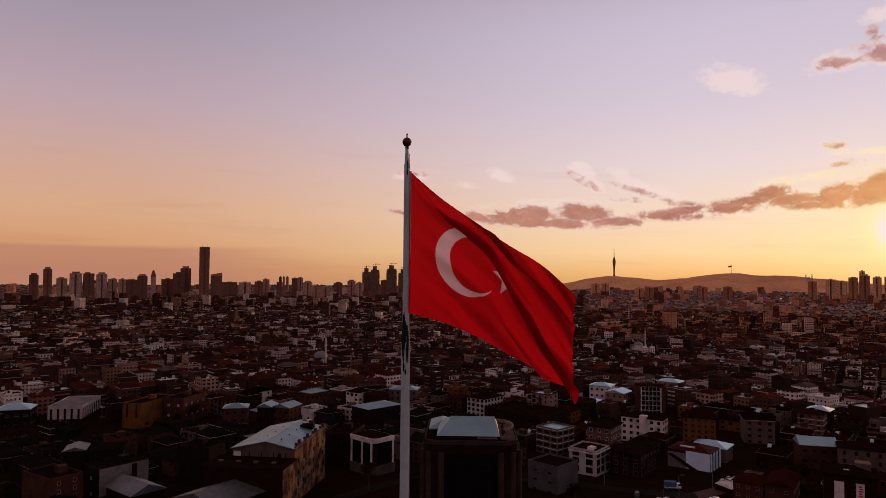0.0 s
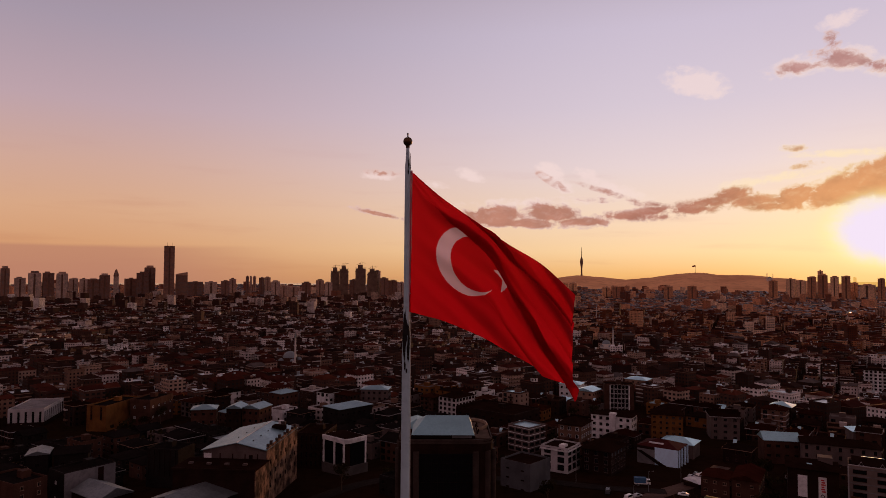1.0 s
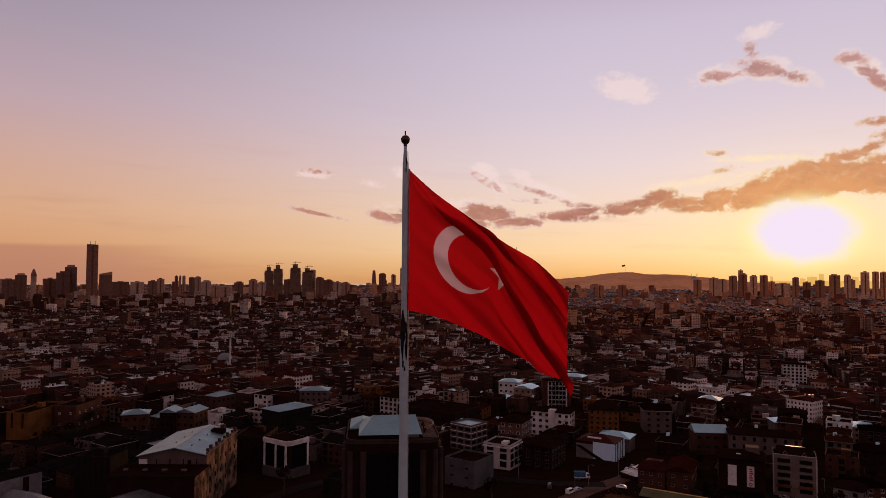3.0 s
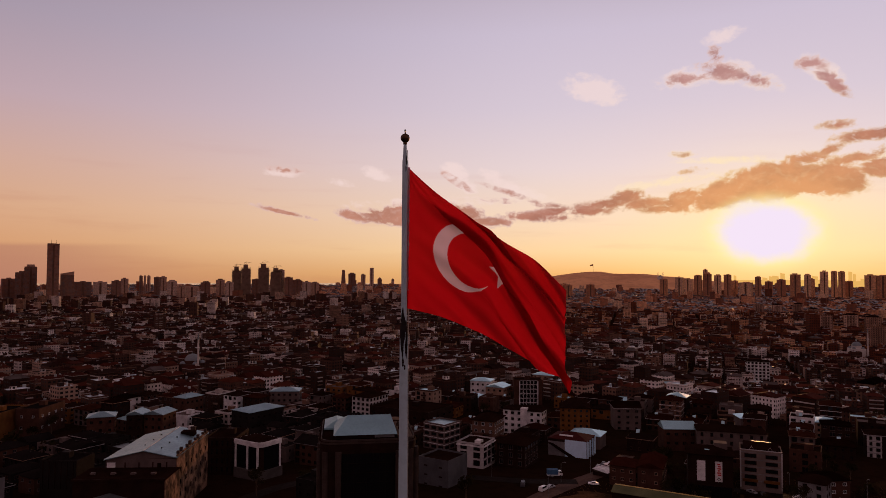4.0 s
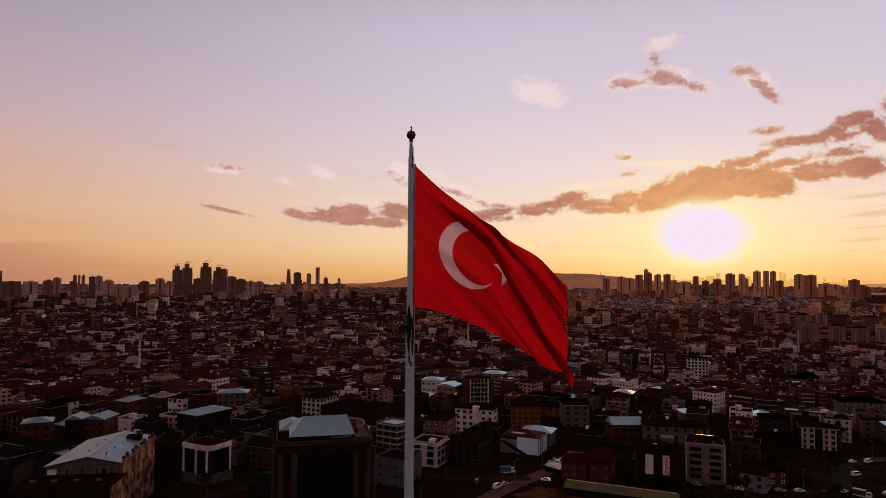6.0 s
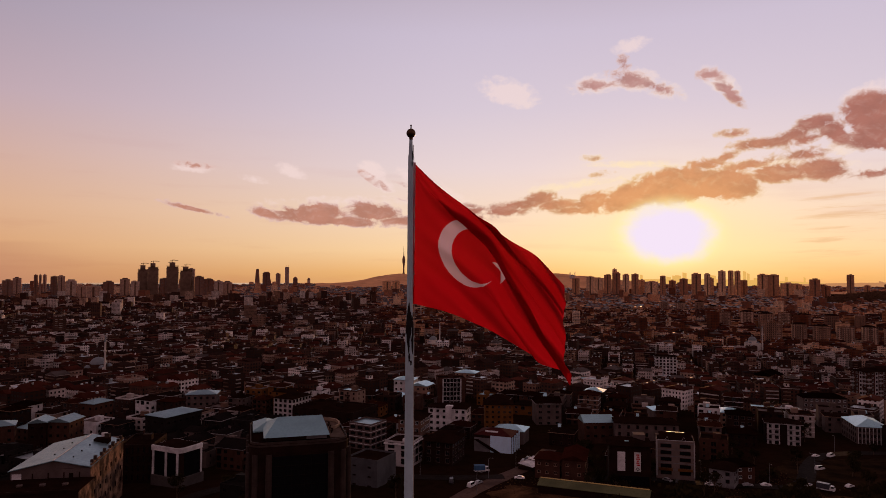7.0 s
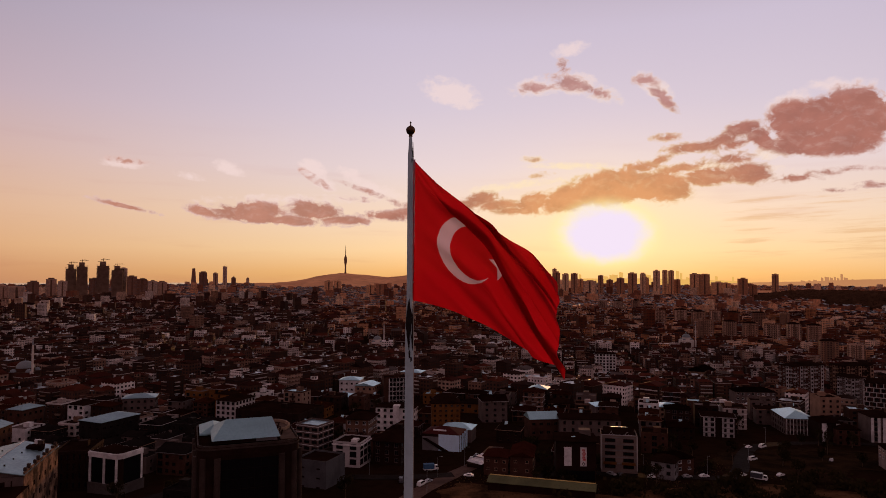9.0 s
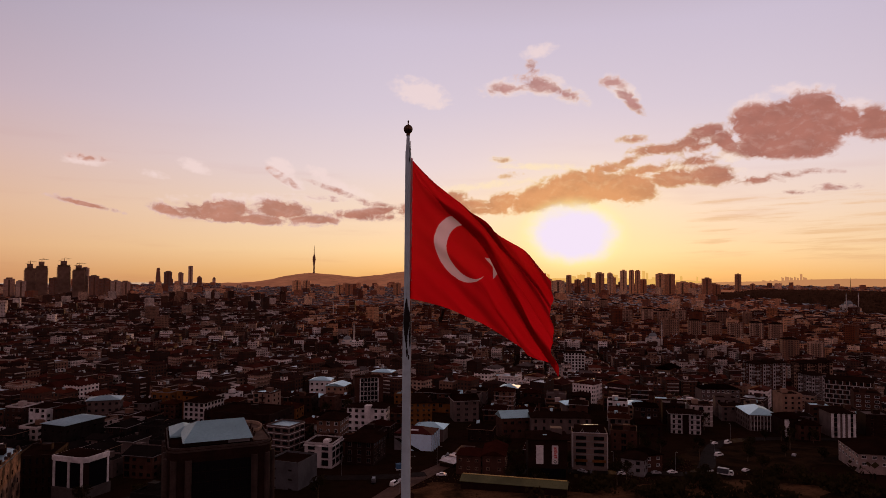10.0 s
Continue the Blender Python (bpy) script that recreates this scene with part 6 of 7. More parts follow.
# ---- flag and pole ----
POLE = Vector((-2.3, 41.7, 0.0))


def catmull(pts, u):
    n = len(pts) - 1
    i = min(int(u * n), n - 1)
    t = u * n - i
    p = [pts[max(i - 1, 0)], pts[i], pts[i + 1], pts[min(i + 2, n)]]
    return tuple(0.5 * (2 * b + (c - a) * t + (2 * a - 5 * b + 4 * c - d) * t * t + (3 * b - a - 3 * c + d) * t ** 3) for a, b, c, d in zip(*p))


FLAG_TOP = [(0.2, 0.0), (2.1, -1.65), (4.2, -3.15), (6.3, -4.6), (8.5, -6.0), (10.5, -7.8)]
FLAG_BOTTOM = [(0.12, -8.85), (2.0, -9.3), (4.2, -10.15), (6.4, -11.3), (8.6, -12.5), (10.9, -13.2)]
FLAG_RIGHT, FLAG_Z = heading(98.8), 90.5


# creases: start along the fly, place down the hoist there, slope, bend, half width, depth and overlap in metres
FOLDS = [(0.02, 0.065, 0.31, 0.64, 0.016, 0.30, 0.60), (0.26, 0.03, 0.26, 0.10, 0.014, 0.22, 0.40), (0.30, 0.62, 0.72, 0.10, 0.012, 0.16, 0.17), (0.60, 0.30, 0.75, 0.20, 0.012, 0.16, 0.16)]


def flag_at(u, v):
    """The hanging cloth: u along the fly, v down the hoist. It laps over itself in folds that run slanting from the upper hoist to the lower fly."""
    a, b = catmull(FLAG_TOP, u), catmull(FLAG_BOTTOM, u)
    bow = math.sin(math.pi * v) * (0.12 * u - 0.35 * u ** 5)
    x, z = a[0] + (b[0] - a[0]) * v + bow, a[1] + (b[1] - a[1]) * v
    wob = 0.06 * noise.noise((u * 2.2, v * 1.6, 1.7)) + 0.014 * noise.noise((u * 9.0, v * 3.0, 4.7))
    full = min(u * 2.4, 1.0)
    d = 0.9 * u * u - 1.6 * full * (v - 0.5)
    for u0, v0, slope, bend, width, deep, lap in FOLDS:
        k = min(max((u - u0) / 0.30, 0.0), 1.0)
        k = k * k * (3 - 2 * k) * (0.8 + 0.5 * noise.noise((u * 4.0, v0 * 9, 2.2)))
        e = u - u0
        t = math.tanh((v + wob - v0 - slope * e - bend * e * e) / width)
        d += deep * k * t
        shift = lap * k * (t - 2 * v + 1)
        x += 0.45 * shift
        z += 0.85 * shift
    s = v - 0.75 * u + wob
    d += full * (0.22 * math.sin(math.tau * (2.6 * s + 0.3)) + 0.10 * math.sin(math.tau * (6.1 * s + 0.4 * u)))
    fan = math.atan2(v + 0.02, u + 0.06)
    d += 0.10 * full * math.sin(fan * 19 + 2.0 * u) * (1 - 0.6 * v) + 0.07 * noise.noise((u * 6, v * 5, 3.1))
    z += 0.10 * full * noise.noise((u * 5.0, v * 1.2, 8.3))
    return POLE + FLAG_RIGHT * x + Vector((0, 0, FLAG_Z + z)) + heading(8.8) * d


def cloth(name, col, glow, open_weave):
    m = bpy.data.materials.new(name)
    m.use_nodes = True
    n = Nodes(m.node_tree)
    co = n.add("ShaderNodeTexCoord").outputs["Object"]
    weave, patch = n.noise(co, 14.0, 4), n.noise(co, 0.7, 4)
    c = n.mix(n.span(patch, 0.3, 0.75), (*col, 1), (*[v * 0.72 for v in col], 1))
    c = n.mix(n.math("MULTIPLY", weave, 0.25), c, (*[v * 0.6 for v in col], 1))
    front = n.add("ShaderNodeBsdfPrincipled")
    n.put(front.inputs["Base Color"], c)
    front.inputs["Roughness"].default_value, front.inputs["Specular IOR Level"].default_value = 0.75, 0.15
    front.inputs["Sheen Weight"].default_value = 0.05
    back = n.add("ShaderNodeBsdfTranslucent")
    n.put(back.inputs[0], (*glow, 1))
    bp = n.add("ShaderNodeBump")
    bp.inputs["Strength"].default_value, bp.inputs["Distance"].default_value = 0.25, 0.03
    n.put(bp.inputs["Height"], n.noise(co, 3.0, 5))
    n.put(front.inputs["Normal"], bp.outputs[0])
    n.put(back.inputs["Normal"], bp.outputs[0])
    mixed = n.add("ShaderNodeMixShader")
    mixed.inputs[0].default_value = 0.88
    n.put(mixed.inputs[1], front.outputs[0])
    n.put(mixed.inputs[2], back.outputs[0])
    gaps = n.add("ShaderNodeBsdfTransparent")
    n.put(gaps.inputs[0], (*open_weave, 1))
    thin = n.add("ShaderNodeMixShader")
    n.put(thin.inputs[0], n.math("MULTIPLY_ADD", weave, 0.01, 0.01))
    n.put(thin.inputs[1], mixed.outputs[0])
    n.put(thin.inputs[2], gaps.outputs[0])
    n.put(n.add("ShaderNodeOutputMaterial").inputs[0], thin.outputs[0])
    return m


flag_red = cloth("red_flag_cloth", (0.76, 0.004, 0.013), (0.49, 0.006, 0.014), (0.9, 0.10, 0.03))
flag_white = cloth("white_flag_cloth", (0.78, 0.72, 0.76), (0.64, 0.49, 0.64), (0.9, 0.8, 0.8))
pole_white = surface("pole_paint", (0.42, 0.55, 0.61), 0.5, 0.2, 3.0, 0.3, second=(0.34, 0.45, 0.51), bump=0.05)
pole_black = surface("burnt_paint", (0.02, 0.018, 0.018), 0.8, 0.4, 4.0, 0.6)
bronze = surface("dark_bronze_ball", (0.10, 0.055, 0.03), 0.4, 0.4, 4.0, 0.8, metal=0.6)
rope_mat = surface("halyard_rope", (0.55, 0.5, 0.45), 0.9, 0.3, 10.0, 1.0)


def in_star(p, q):
    """Inside the five-pointed star, one point towards the hoist."""
    x, y = p - 0.8208, q - 0.5
    r, a = math.hypot(x, y), math.atan2(y, x) - math.pi
    a = abs((a + math.pi / 5) % (math.tau / 5) - math.pi / 5)
    ax, ay, bx, by = 0.125, 0.0, 0.125 * 0.382 * math.cos(math.pi / 5), 0.125 * 0.382 * math.sin(math.pi / 5)
    cx, cy = r * math.cos(a), r * math.sin(a)
    return (bx - ax) * (cy - ay) - (by - ay) * (cx - ax) >= 0


def in_crescent(p, q):
    return math.hypot(p - 0.5, q - 0.5) < 0.25 and math.hypot(p - 0.5625, q - 0.5) > 0.2


def build_flag():
    flag = thing("flag", Matrix.Identity(4), "large red flag with white crescent and star on a pole", "flag")
    nu, nv = 360, 240
    grid = [flag_at(i / nu, j / nv) for j in range(nv + 1) for i in range(nu + 1)]
    sets = {"cloth": [], "crescent": [], "star": []}
    for j in range(nv):
        for i in range(nu):
            p, q = (i + 0.5) / nu * 1.5, (j + 0.5) / nv
            k = j * (nu + 1) + i
            key = "crescent" if in_crescent(p, q) else "star" if in_star(p, q) else "cloth"
            sets[key].append((k, k + 1, k + nu + 2, k + nu + 1))
    for key, faces in sets.items():
        used = sorted({i for f in faces for i in f})
        order = {i: n for n, i in enumerate(used)}
        m = Mesh()
        m.v = [grid[i] for i in used]
        m.f = [tuple(order[i] for i in f) for f in faces]
        m.m, m.uv = [0] * len(faces), [(0.0, 0.0)] * (4 * len(faces))
        part(key, m, flag_red if key == "cloth" else flag_white, flag, {"crescent": "white crescent", "star": "white five-pointed star"}.get(key, ""), smooth=True)
    band = Mesh()
    for i in range(24):
        q0, q1 = i / 24, (i + 1) / 24
        a, b = flag_at(0, q0), flag_at(0, q1)
        e = FLAG_RIGHT * 0.12
        k = heading(8.8) * -0.02
        band.face([a - e + k, b - e + k, b + e + k, a + e + k])
        band.face([a + e - k, b + e - k, b - e - k, a - e - k])
    part("hoist_band", band, flag_white, flag, "white canvas hoist band")


def build_pole():
    pole = thing("flagpole", Matrix.Translation(POLE), "tall white tapered steel flagpole with scorched paint below the flag", "flagpole")
    zs = [0, 0.4, 20, 40, 60, 74, 79.2, 79.9, 80.9, 82.0, 88, 90.9, 91.0, 91.6, 92.06]
    rs = [0.62, 0.55, 0.47, 0.39, 0.31, 0.265, 0.255, 0.25, 0.195, 0.185, 0.175, 0.165, 0.14, 0.11, 0.095]
    part("shaft", tube(Mesh(), [(0, 0, z) for z in zs], rs, 28), pole_white, pole, weld=True, smooth=True)
    part("base_flange", tube(Mesh(), [(0, 0, 0), (0, 0, 0.12)], [1.0, 1.0], 24), pole_white, pole)
    part("finial_ball", ball(Mesh(), (0, 0, 92.34), 0.29, seg=24, rows=16), bronze, pole, "dark bronze ball", weld=True, smooth=True)
    part("finial_spike", tube(Mesh(), [(0, 0, 92.6), (0, 0, 92.74), (0, 0, 92.84), (0, 0, 92.9)], [0.05, 0.035, 0.06, 0.02], 8), bronze, pole)
    part("collar", tube(Mesh(), [(0, 0, 91.93), (0, 0, 92.08)], [0.12, 0.12], 16), bronze, pole)
    rng = random.Random(4)
    # scorched streaks wrap the shaft as a thin skin
    for k in range(30):
        a = math.tau * rng.random() if k > 15 else rng.gauss(-2.2, 0.45)
        zc, hh, wd = rng.gauss(80.15, 0.5), rng.uniform(0.25, 1.0), rng.uniform(0.10, 0.5)
        if k <= 15:
            zc, hh, wd = rng.gauss(80.45, 0.2), rng.uniform(0.6, 1.1), rng.uniform(0.15, 0.42)
        m = Mesh()
        n = 10
        edge = [wd * (math.sin(math.pi * i / n) ** 0.6) * rng.uniform(0.5, 1.0) for i in range(n + 1)]
        for i in range(n):
            z0, z1 = zc - hh + 2 * hh * i / n, zc - hh + 2 * hh * (i + 1) / n
            for s in range(4):
                f0, f1 = -1 + s / 2, -0.5 + s / 2
                q = [(a + edge[i] * f0, z0), (a + edge[i] * f1, z0), (a + edge[i + 1] * f1, z1), (a + edge[i + 1] * f0, z1)]
                m.face([((np.interp(z, zs, rs) + 0.006) * math.cos(b), (np.interp(z, zs, rs) + 0.006) * math.sin(b), z) for b, z in q])
        part("scorch_mark", m, pole_black, pole, "black scorched paint")
    for a0, zc, hh in ((-1.9, 78.3, 0.3), (-1.5, 78.0, 0.18), (-1.2, 90.9, 0.35), (-1.35, 90.4, 0.2)):
        m = Mesh()
        r = float(np.interp(zc, zs, rs)) + 0.012
        m.face([(r * math.cos(a0 + da), r * math.sin(a0 + da), zc + dz) for da, dz in ((-0.12, -hh), (0.22, -hh * 0.6), (0.26, hh * 0.3), (0.1, hh), (-0.2, hh * 0.5))])
        part("scorch_mark", m, pole_black, pole, "black scorched paint")
    side = FLAG_RIGHT * 0.26
    part("halyard", tube(Mesh(), [(side.x * 0.6, side.y * 0.6, 91.6), (side.x, side.y, 89), (side.x * 1.05, side.y * 1.05, 81), (side.x * 1.5, side.y * 1.5, 40), (side.x * 2, side.y * 2, 1.5)],
                         [0.02] * 5, 6), rope_mat, pole, "pale halyard rope")
    clip = Mesh().box(-0.035, 0.035, -0.035, 0.035, 0, 0.10).data("clip", [rope_mat])
    for i in range(12):
        part("clip", clip, None, pole, at=pose(FLAG_RIGHT.x * 0.27, FLAG_RIGHT.y * 0.27, 82.0 + i * 0.72))


build_pole()
build_flag()

# ---- streets and the dry field ----


def ribbon(name, pts, width, mat, label, lift=0.05, bits=10):
    m = Mesh()
    path = [catmull(pts, i / (bits * (len(pts) - 1))) for i in range(bits * (len(pts) - 1) + 1)]
    edges = []
    for i, p in enumerate(path):
        a, b = path[max(i - 1, 0)], path[min(i + 1, len(path) - 1)]
        d = Vector((b[0] - a[0], b[1] - a[1])).normalized()
        nrm = Vector((-d.y, d.x)) * width / 2
        edges.append([(p[0] + nrm.x * s, p[1] + nrm.y * s) for s in (1, 0.5, 0, -0.5, -1)])
    for e, f in zip(edges, edges[1:]):
        for k in range(4):
            q = [e[k], e[k + 1], f[k + 1], f[k]]
            m.face([(x, y, max(ground(x, y), ground_sheet(x, y)) + lift) for x, y in q])
    return tagged(new(name, m.data(name, [mat], weld=True)), label, "road", kind="structure")


def ground_sheet(x, y):
    """Height of the ground's facets, which lie a little off the true curve."""
    return ground(x, y) + 0.12


ROADS = [
    [(150, 322), (125.4, 293.0), (104.5, 276.2), (90.1, 265.3), (79.6, 256.3), (58, 234), (30, 200)],
    [(124, 258), (154.6, 261.5), (174.0, 249.5), (198, 237.5), (222.8, 231), (262, 262), (290, 277), (330, 270), (400, 236)],
    [(104.5, 276.2), (80, 282), (56, 292), (20, 298), (-20, 292), (-60, 244), (-100, 232)],
]
for k, pts in enumerate(ROADS):
    ribbon("road_%d" % (k + 1), pts, 7.5 if k else 8.0, (dirt_road, dark_street, dark_street)[k], ("dusty brown street between houses", "dark street beside waste ground", "narrow dark asphalt street between houses")[k], lift=0.06 + 0.02 * k)
    for i in range(len(pts) * 5):
        q = catmull(pts, i / (len(pts) * 5 - 1))
        KEEP_OUT.append((q[0], q[1], 5.5))

straw_field = surface("straw_field", (0.10, 0.052, 0.026), 0.95, 0.55, 0.9, 0.11, second=(0.020, 0.012, 0.007), spec=0.0)
field_mat = surface("dry_grass", (0.030, 0.017, 0.009), 0.95, 0.5, 0.9, 0.09, second=(0.009, 0.006, 0.004), spec=0.0)


def field(corners, label, mat):
    """A patch of waste ground with an uneven rim."""
    cx, cy = sum(c[0] for c in corners) / len(corners), sum(c[1] for c in corners) / len(corners)
    m, n, rows = Mesh(), 60, 12
    rim = []
    for i in range(n):
        p = catmull(corners + corners[:1], i / n)
        k = 1 + 0.12 * noise.noise((p[0] / 9, p[1] / 9, 5))
        rim.append((cx + (p[0] - cx) * k, cy + (p[1] - cy) * k))
    ring = [[(cx + (x - cx) * r / rows, cy + (y - cy) * r / rows) for x, y in rim] for r in range(rows + 1)]
    for r in range(rows):
        for i in range(n):
            j = (i + 1) % n
            q = [ring[r][i], ring[r + 1][i], ring[r + 1][j], ring[r][j]]
            if r == 0:
                q = [ring[0][0], ring[1][i], ring[1][j]]
            m.face([(x, y, ground(x, y) + 0.14 + 0.25 * noise.noise((x / 5, y / 5, 2))) for x, y in q])
    tagged(new("field", m.data("field", [mat], weld=True)), label, "field", kind="structure")
    for i in range(n // 6):
        KEEP_OUT.append((*ring[rows // 2 + 2][i * 6], 14))
    KEEP_OUT.append((cx, cy, 22))


field([(86, 256), (104, 262), (124, 243), (146, 222), (166, 226), (196, 222), (226, 214), (250, 190), (210, 178), (150, 196), (110, 220), (84, 240)], "waste ground with dry grass and scrub", straw_field)
field([(226, 240), (250, 268), (284, 268), (318, 262), (340, 236), (316, 212), (286, 222), (262, 204), (238, 220)], "dark scrubby waste ground beside parked vans", field_mat)


def tufts(count, seed):
    rng = random.Random(seed)
    m = Mesh()
    while len(m.f) < count * 3:
        x, y = rng.uniform(84, 340), rng.uniform(180, 275)
        on = noise.noise((x / 14, y / 14, 8)) > -0.05 and math.hypot(x - 160, y - 220) < 80
        if not on:
            continue
        z = ground(x, y) + 0.1
        for k in range(3):
            a, s = rng.uniform(0, math.tau), rng.uniform(0.15, 0.35)
            dx, dy = math.cos(a) * s, math.sin(a) * s
            m.face([(x - dx, y - dy, z), (x + dx, y + dy, z), (x + dx * 0.4 + rng.uniform(-0.3, 0.3), y, z + rng.uniform(0.2, 0.6))])
    tagged(new("dry_grass", m.data("dry_grass", [straw])), "tufts of dry straw-coloured grass", "grass", kind="stuff")


straw = surface("straw", (0.12, 0.068, 0.034), 0.9, 0.4, 1.0, 0.1, random_by="island", bump=0)
tufts(1500, 5)

# ---- trees ----


def tree_meshes(seed, h, r):
    rng = random.Random(seed)
    t = Mesh()
    tube(t, [(0, 0, -0.5), (0.1, 0, h * 0.25), (0.05, 0.1, h * 0.55), (0, 0, h * 0.85)], [0.28, 0.2, 0.13, 0.04], 7)
    lobes = []
    for k in range(9):
        a = rng.uniform(0, math.tau)
        q = (math.cos(a) * r * rng.uniform(0.2, 0.75), math.sin(a) * r * rng.uniform(0.2, 0.75), h * rng.uniform(0.42, 0.9))
        lobes.append((q, r * rng.uniform(0.32, 0.55)))
        tube(t, [(0, 0, q[2] * 0.55), (q[0] * 0.5, q[1] * 0.5, q[2] * 0.8), q], [0.11, 0.07, 0.02], 5)
    c = Mesh()
    for q, s in lobes:
        for k in range(70):
            d = Vector((rng.gauss(0, 1), rng.gauss(0, 1), rng.gauss(0, 0.85))).normalized() * s * rng.uniform(0.55, 1.12)
            p = Vector(q) + d
            u = Vector((rng.gauss(0, 1), rng.gauss(0, 1), rng.gauss(0, 1))).normalized()
            v = u.orthogonal().normalized()
            e = rng.uniform(0.16, 0.42)
            c.face([p - u * e, p + v * e * 0.7, p + u * e, p - v * e * 0.7])
    return t.data("trunk", [bark_mat], weld=True), c.data("crown", [leaf_mat])


TREE_KINDS = [tree_meshes(21, 7.5, 3.0), tree_meshes(22, 9.5, 3.6), tree_meshes(23, 6.0, 2.6), tree_meshes(24, 11.0, 3.2)]


def tree(x, y, kind, s, turn):
    tm, cm = TREE_KINDS[kind]
    ob = thing("tree", pose(x, y, ground(x, y), rz=turn) @ Matrix.Diagonal((s, s, s, 1)), "dark leafy tree at dusk among houses", "tree", "street trees")
    part("trunk", tm, None, ob)
    part("crown", cm, None, ob, "dense dark green leaves")


rng_t = random.Random(77)
TREES = [(128, 246), (139, 240), (134, 243), (171, 229), (176, 226), (241, 249), (269, 243), (262, 238), (314, 257), (308, 250), (304, 306), (314, 272), (322, 266), (335, 256), (340, 262),
         (181, 516), (106, 443), (114, 424), (-162, 438), (-160, 411), (-142, 436), (150, 292), (158, 300), (164, 306), (100, 326), (40, 300), (52, 262), (-6, 262), (-30, 280), (-12, 292), (20, 272), (-90, 262), (-84, 250),
         (226, 262), (232, 276), (240, 290), (216, 270), (246, 300), (290, 240), (250, 212), (232, 206), (300, 226), (320, 224), (206, 214)]
for x, y in TREES:
    tree(x + rng_t.uniform(-1, 1), y + rng_t.uniform(-1, 1), rng_t.randrange(4), rng_t.uniform(0.8, 1.25), rng_t.uniform(0, 360))
    KEEP_OUT.append((x, y, 3))


def far_leaves(name, spots, label, seed, n=26, mat=None):
    rng = random.Random(seed)
    m = Mesh()
    for x, y, s in spots:
        z = ground(x, y)
        for k in range(n):
            p = Vector((x + rng.gauss(0, 0.45) * s, y + rng.gauss(0, 0.45) * s, z + s * rng.uniform(0.25, 1.25)))
            u = Vector((rng.gauss(0, 1), rng.gauss(0, 1), rng.gauss(0, 1))).normalized()
            v = u.orthogonal().normalized()
            e = s * rng.uniform(0.14, 0.3)
            m.face([p - u * e, p + v * e, p + u * e, p - v * e])
    tagged(new(name, m.data(name, [mat or leaf_mat])), label, "trees", kind="stuff")


# ---- vehicles ----
rubber = surface("tyre_rubber", (0.02, 0.02, 0.02), 0.9, 0.2)
car_glass = glass_dark
PAINTS = {"white": surface("white_car_paint", (0.7, 0.7, 0.7), 0.3, 0.08, spec=0.6, bump=0), "dark": surface("dark_car_paint", (0.05, 0.05, 0.06), 0.3, 0.1, spec=0.6, bump=0),
          "silver": surface("silver_car_paint", (0.4, 0.4, 0.42), 0.35, 0.08, metal=0.4, bump=0), "blue": surface("blue_tarpaulin", (0.05, 0.12, 0.22), 0.6, 0.25)}


def profile(mesh, pts, half, mat=0, inset=0.0):
    """A body from its side view, with shoulders drawn in by inset at the top."""
    zs = [p[1] for p in pts]
    lo, hi = min(zs), max(zs)

    def half_at(z):
        return half - inset * max(0.0, (z - lo) / (hi - lo) - 0.35)

    n = len(pts)
    for i in range(n):
        a, b = pts[i], pts[(i + 1) % n]
        mesh.face([(a[0], -half_at(a[1]), a[1]), (a[0], half_at(a[1]), a[1]), (b[0], half_at(b[1]), b[1]), (b[0], -half_at(b[1]), b[1])], mat)
    mesh.face([(x, -half_at(z), z) for x, z in pts], mat)
    mesh.face([(x, half_at(z), z) for x, z in reversed(pts)], mat)
    return mesh


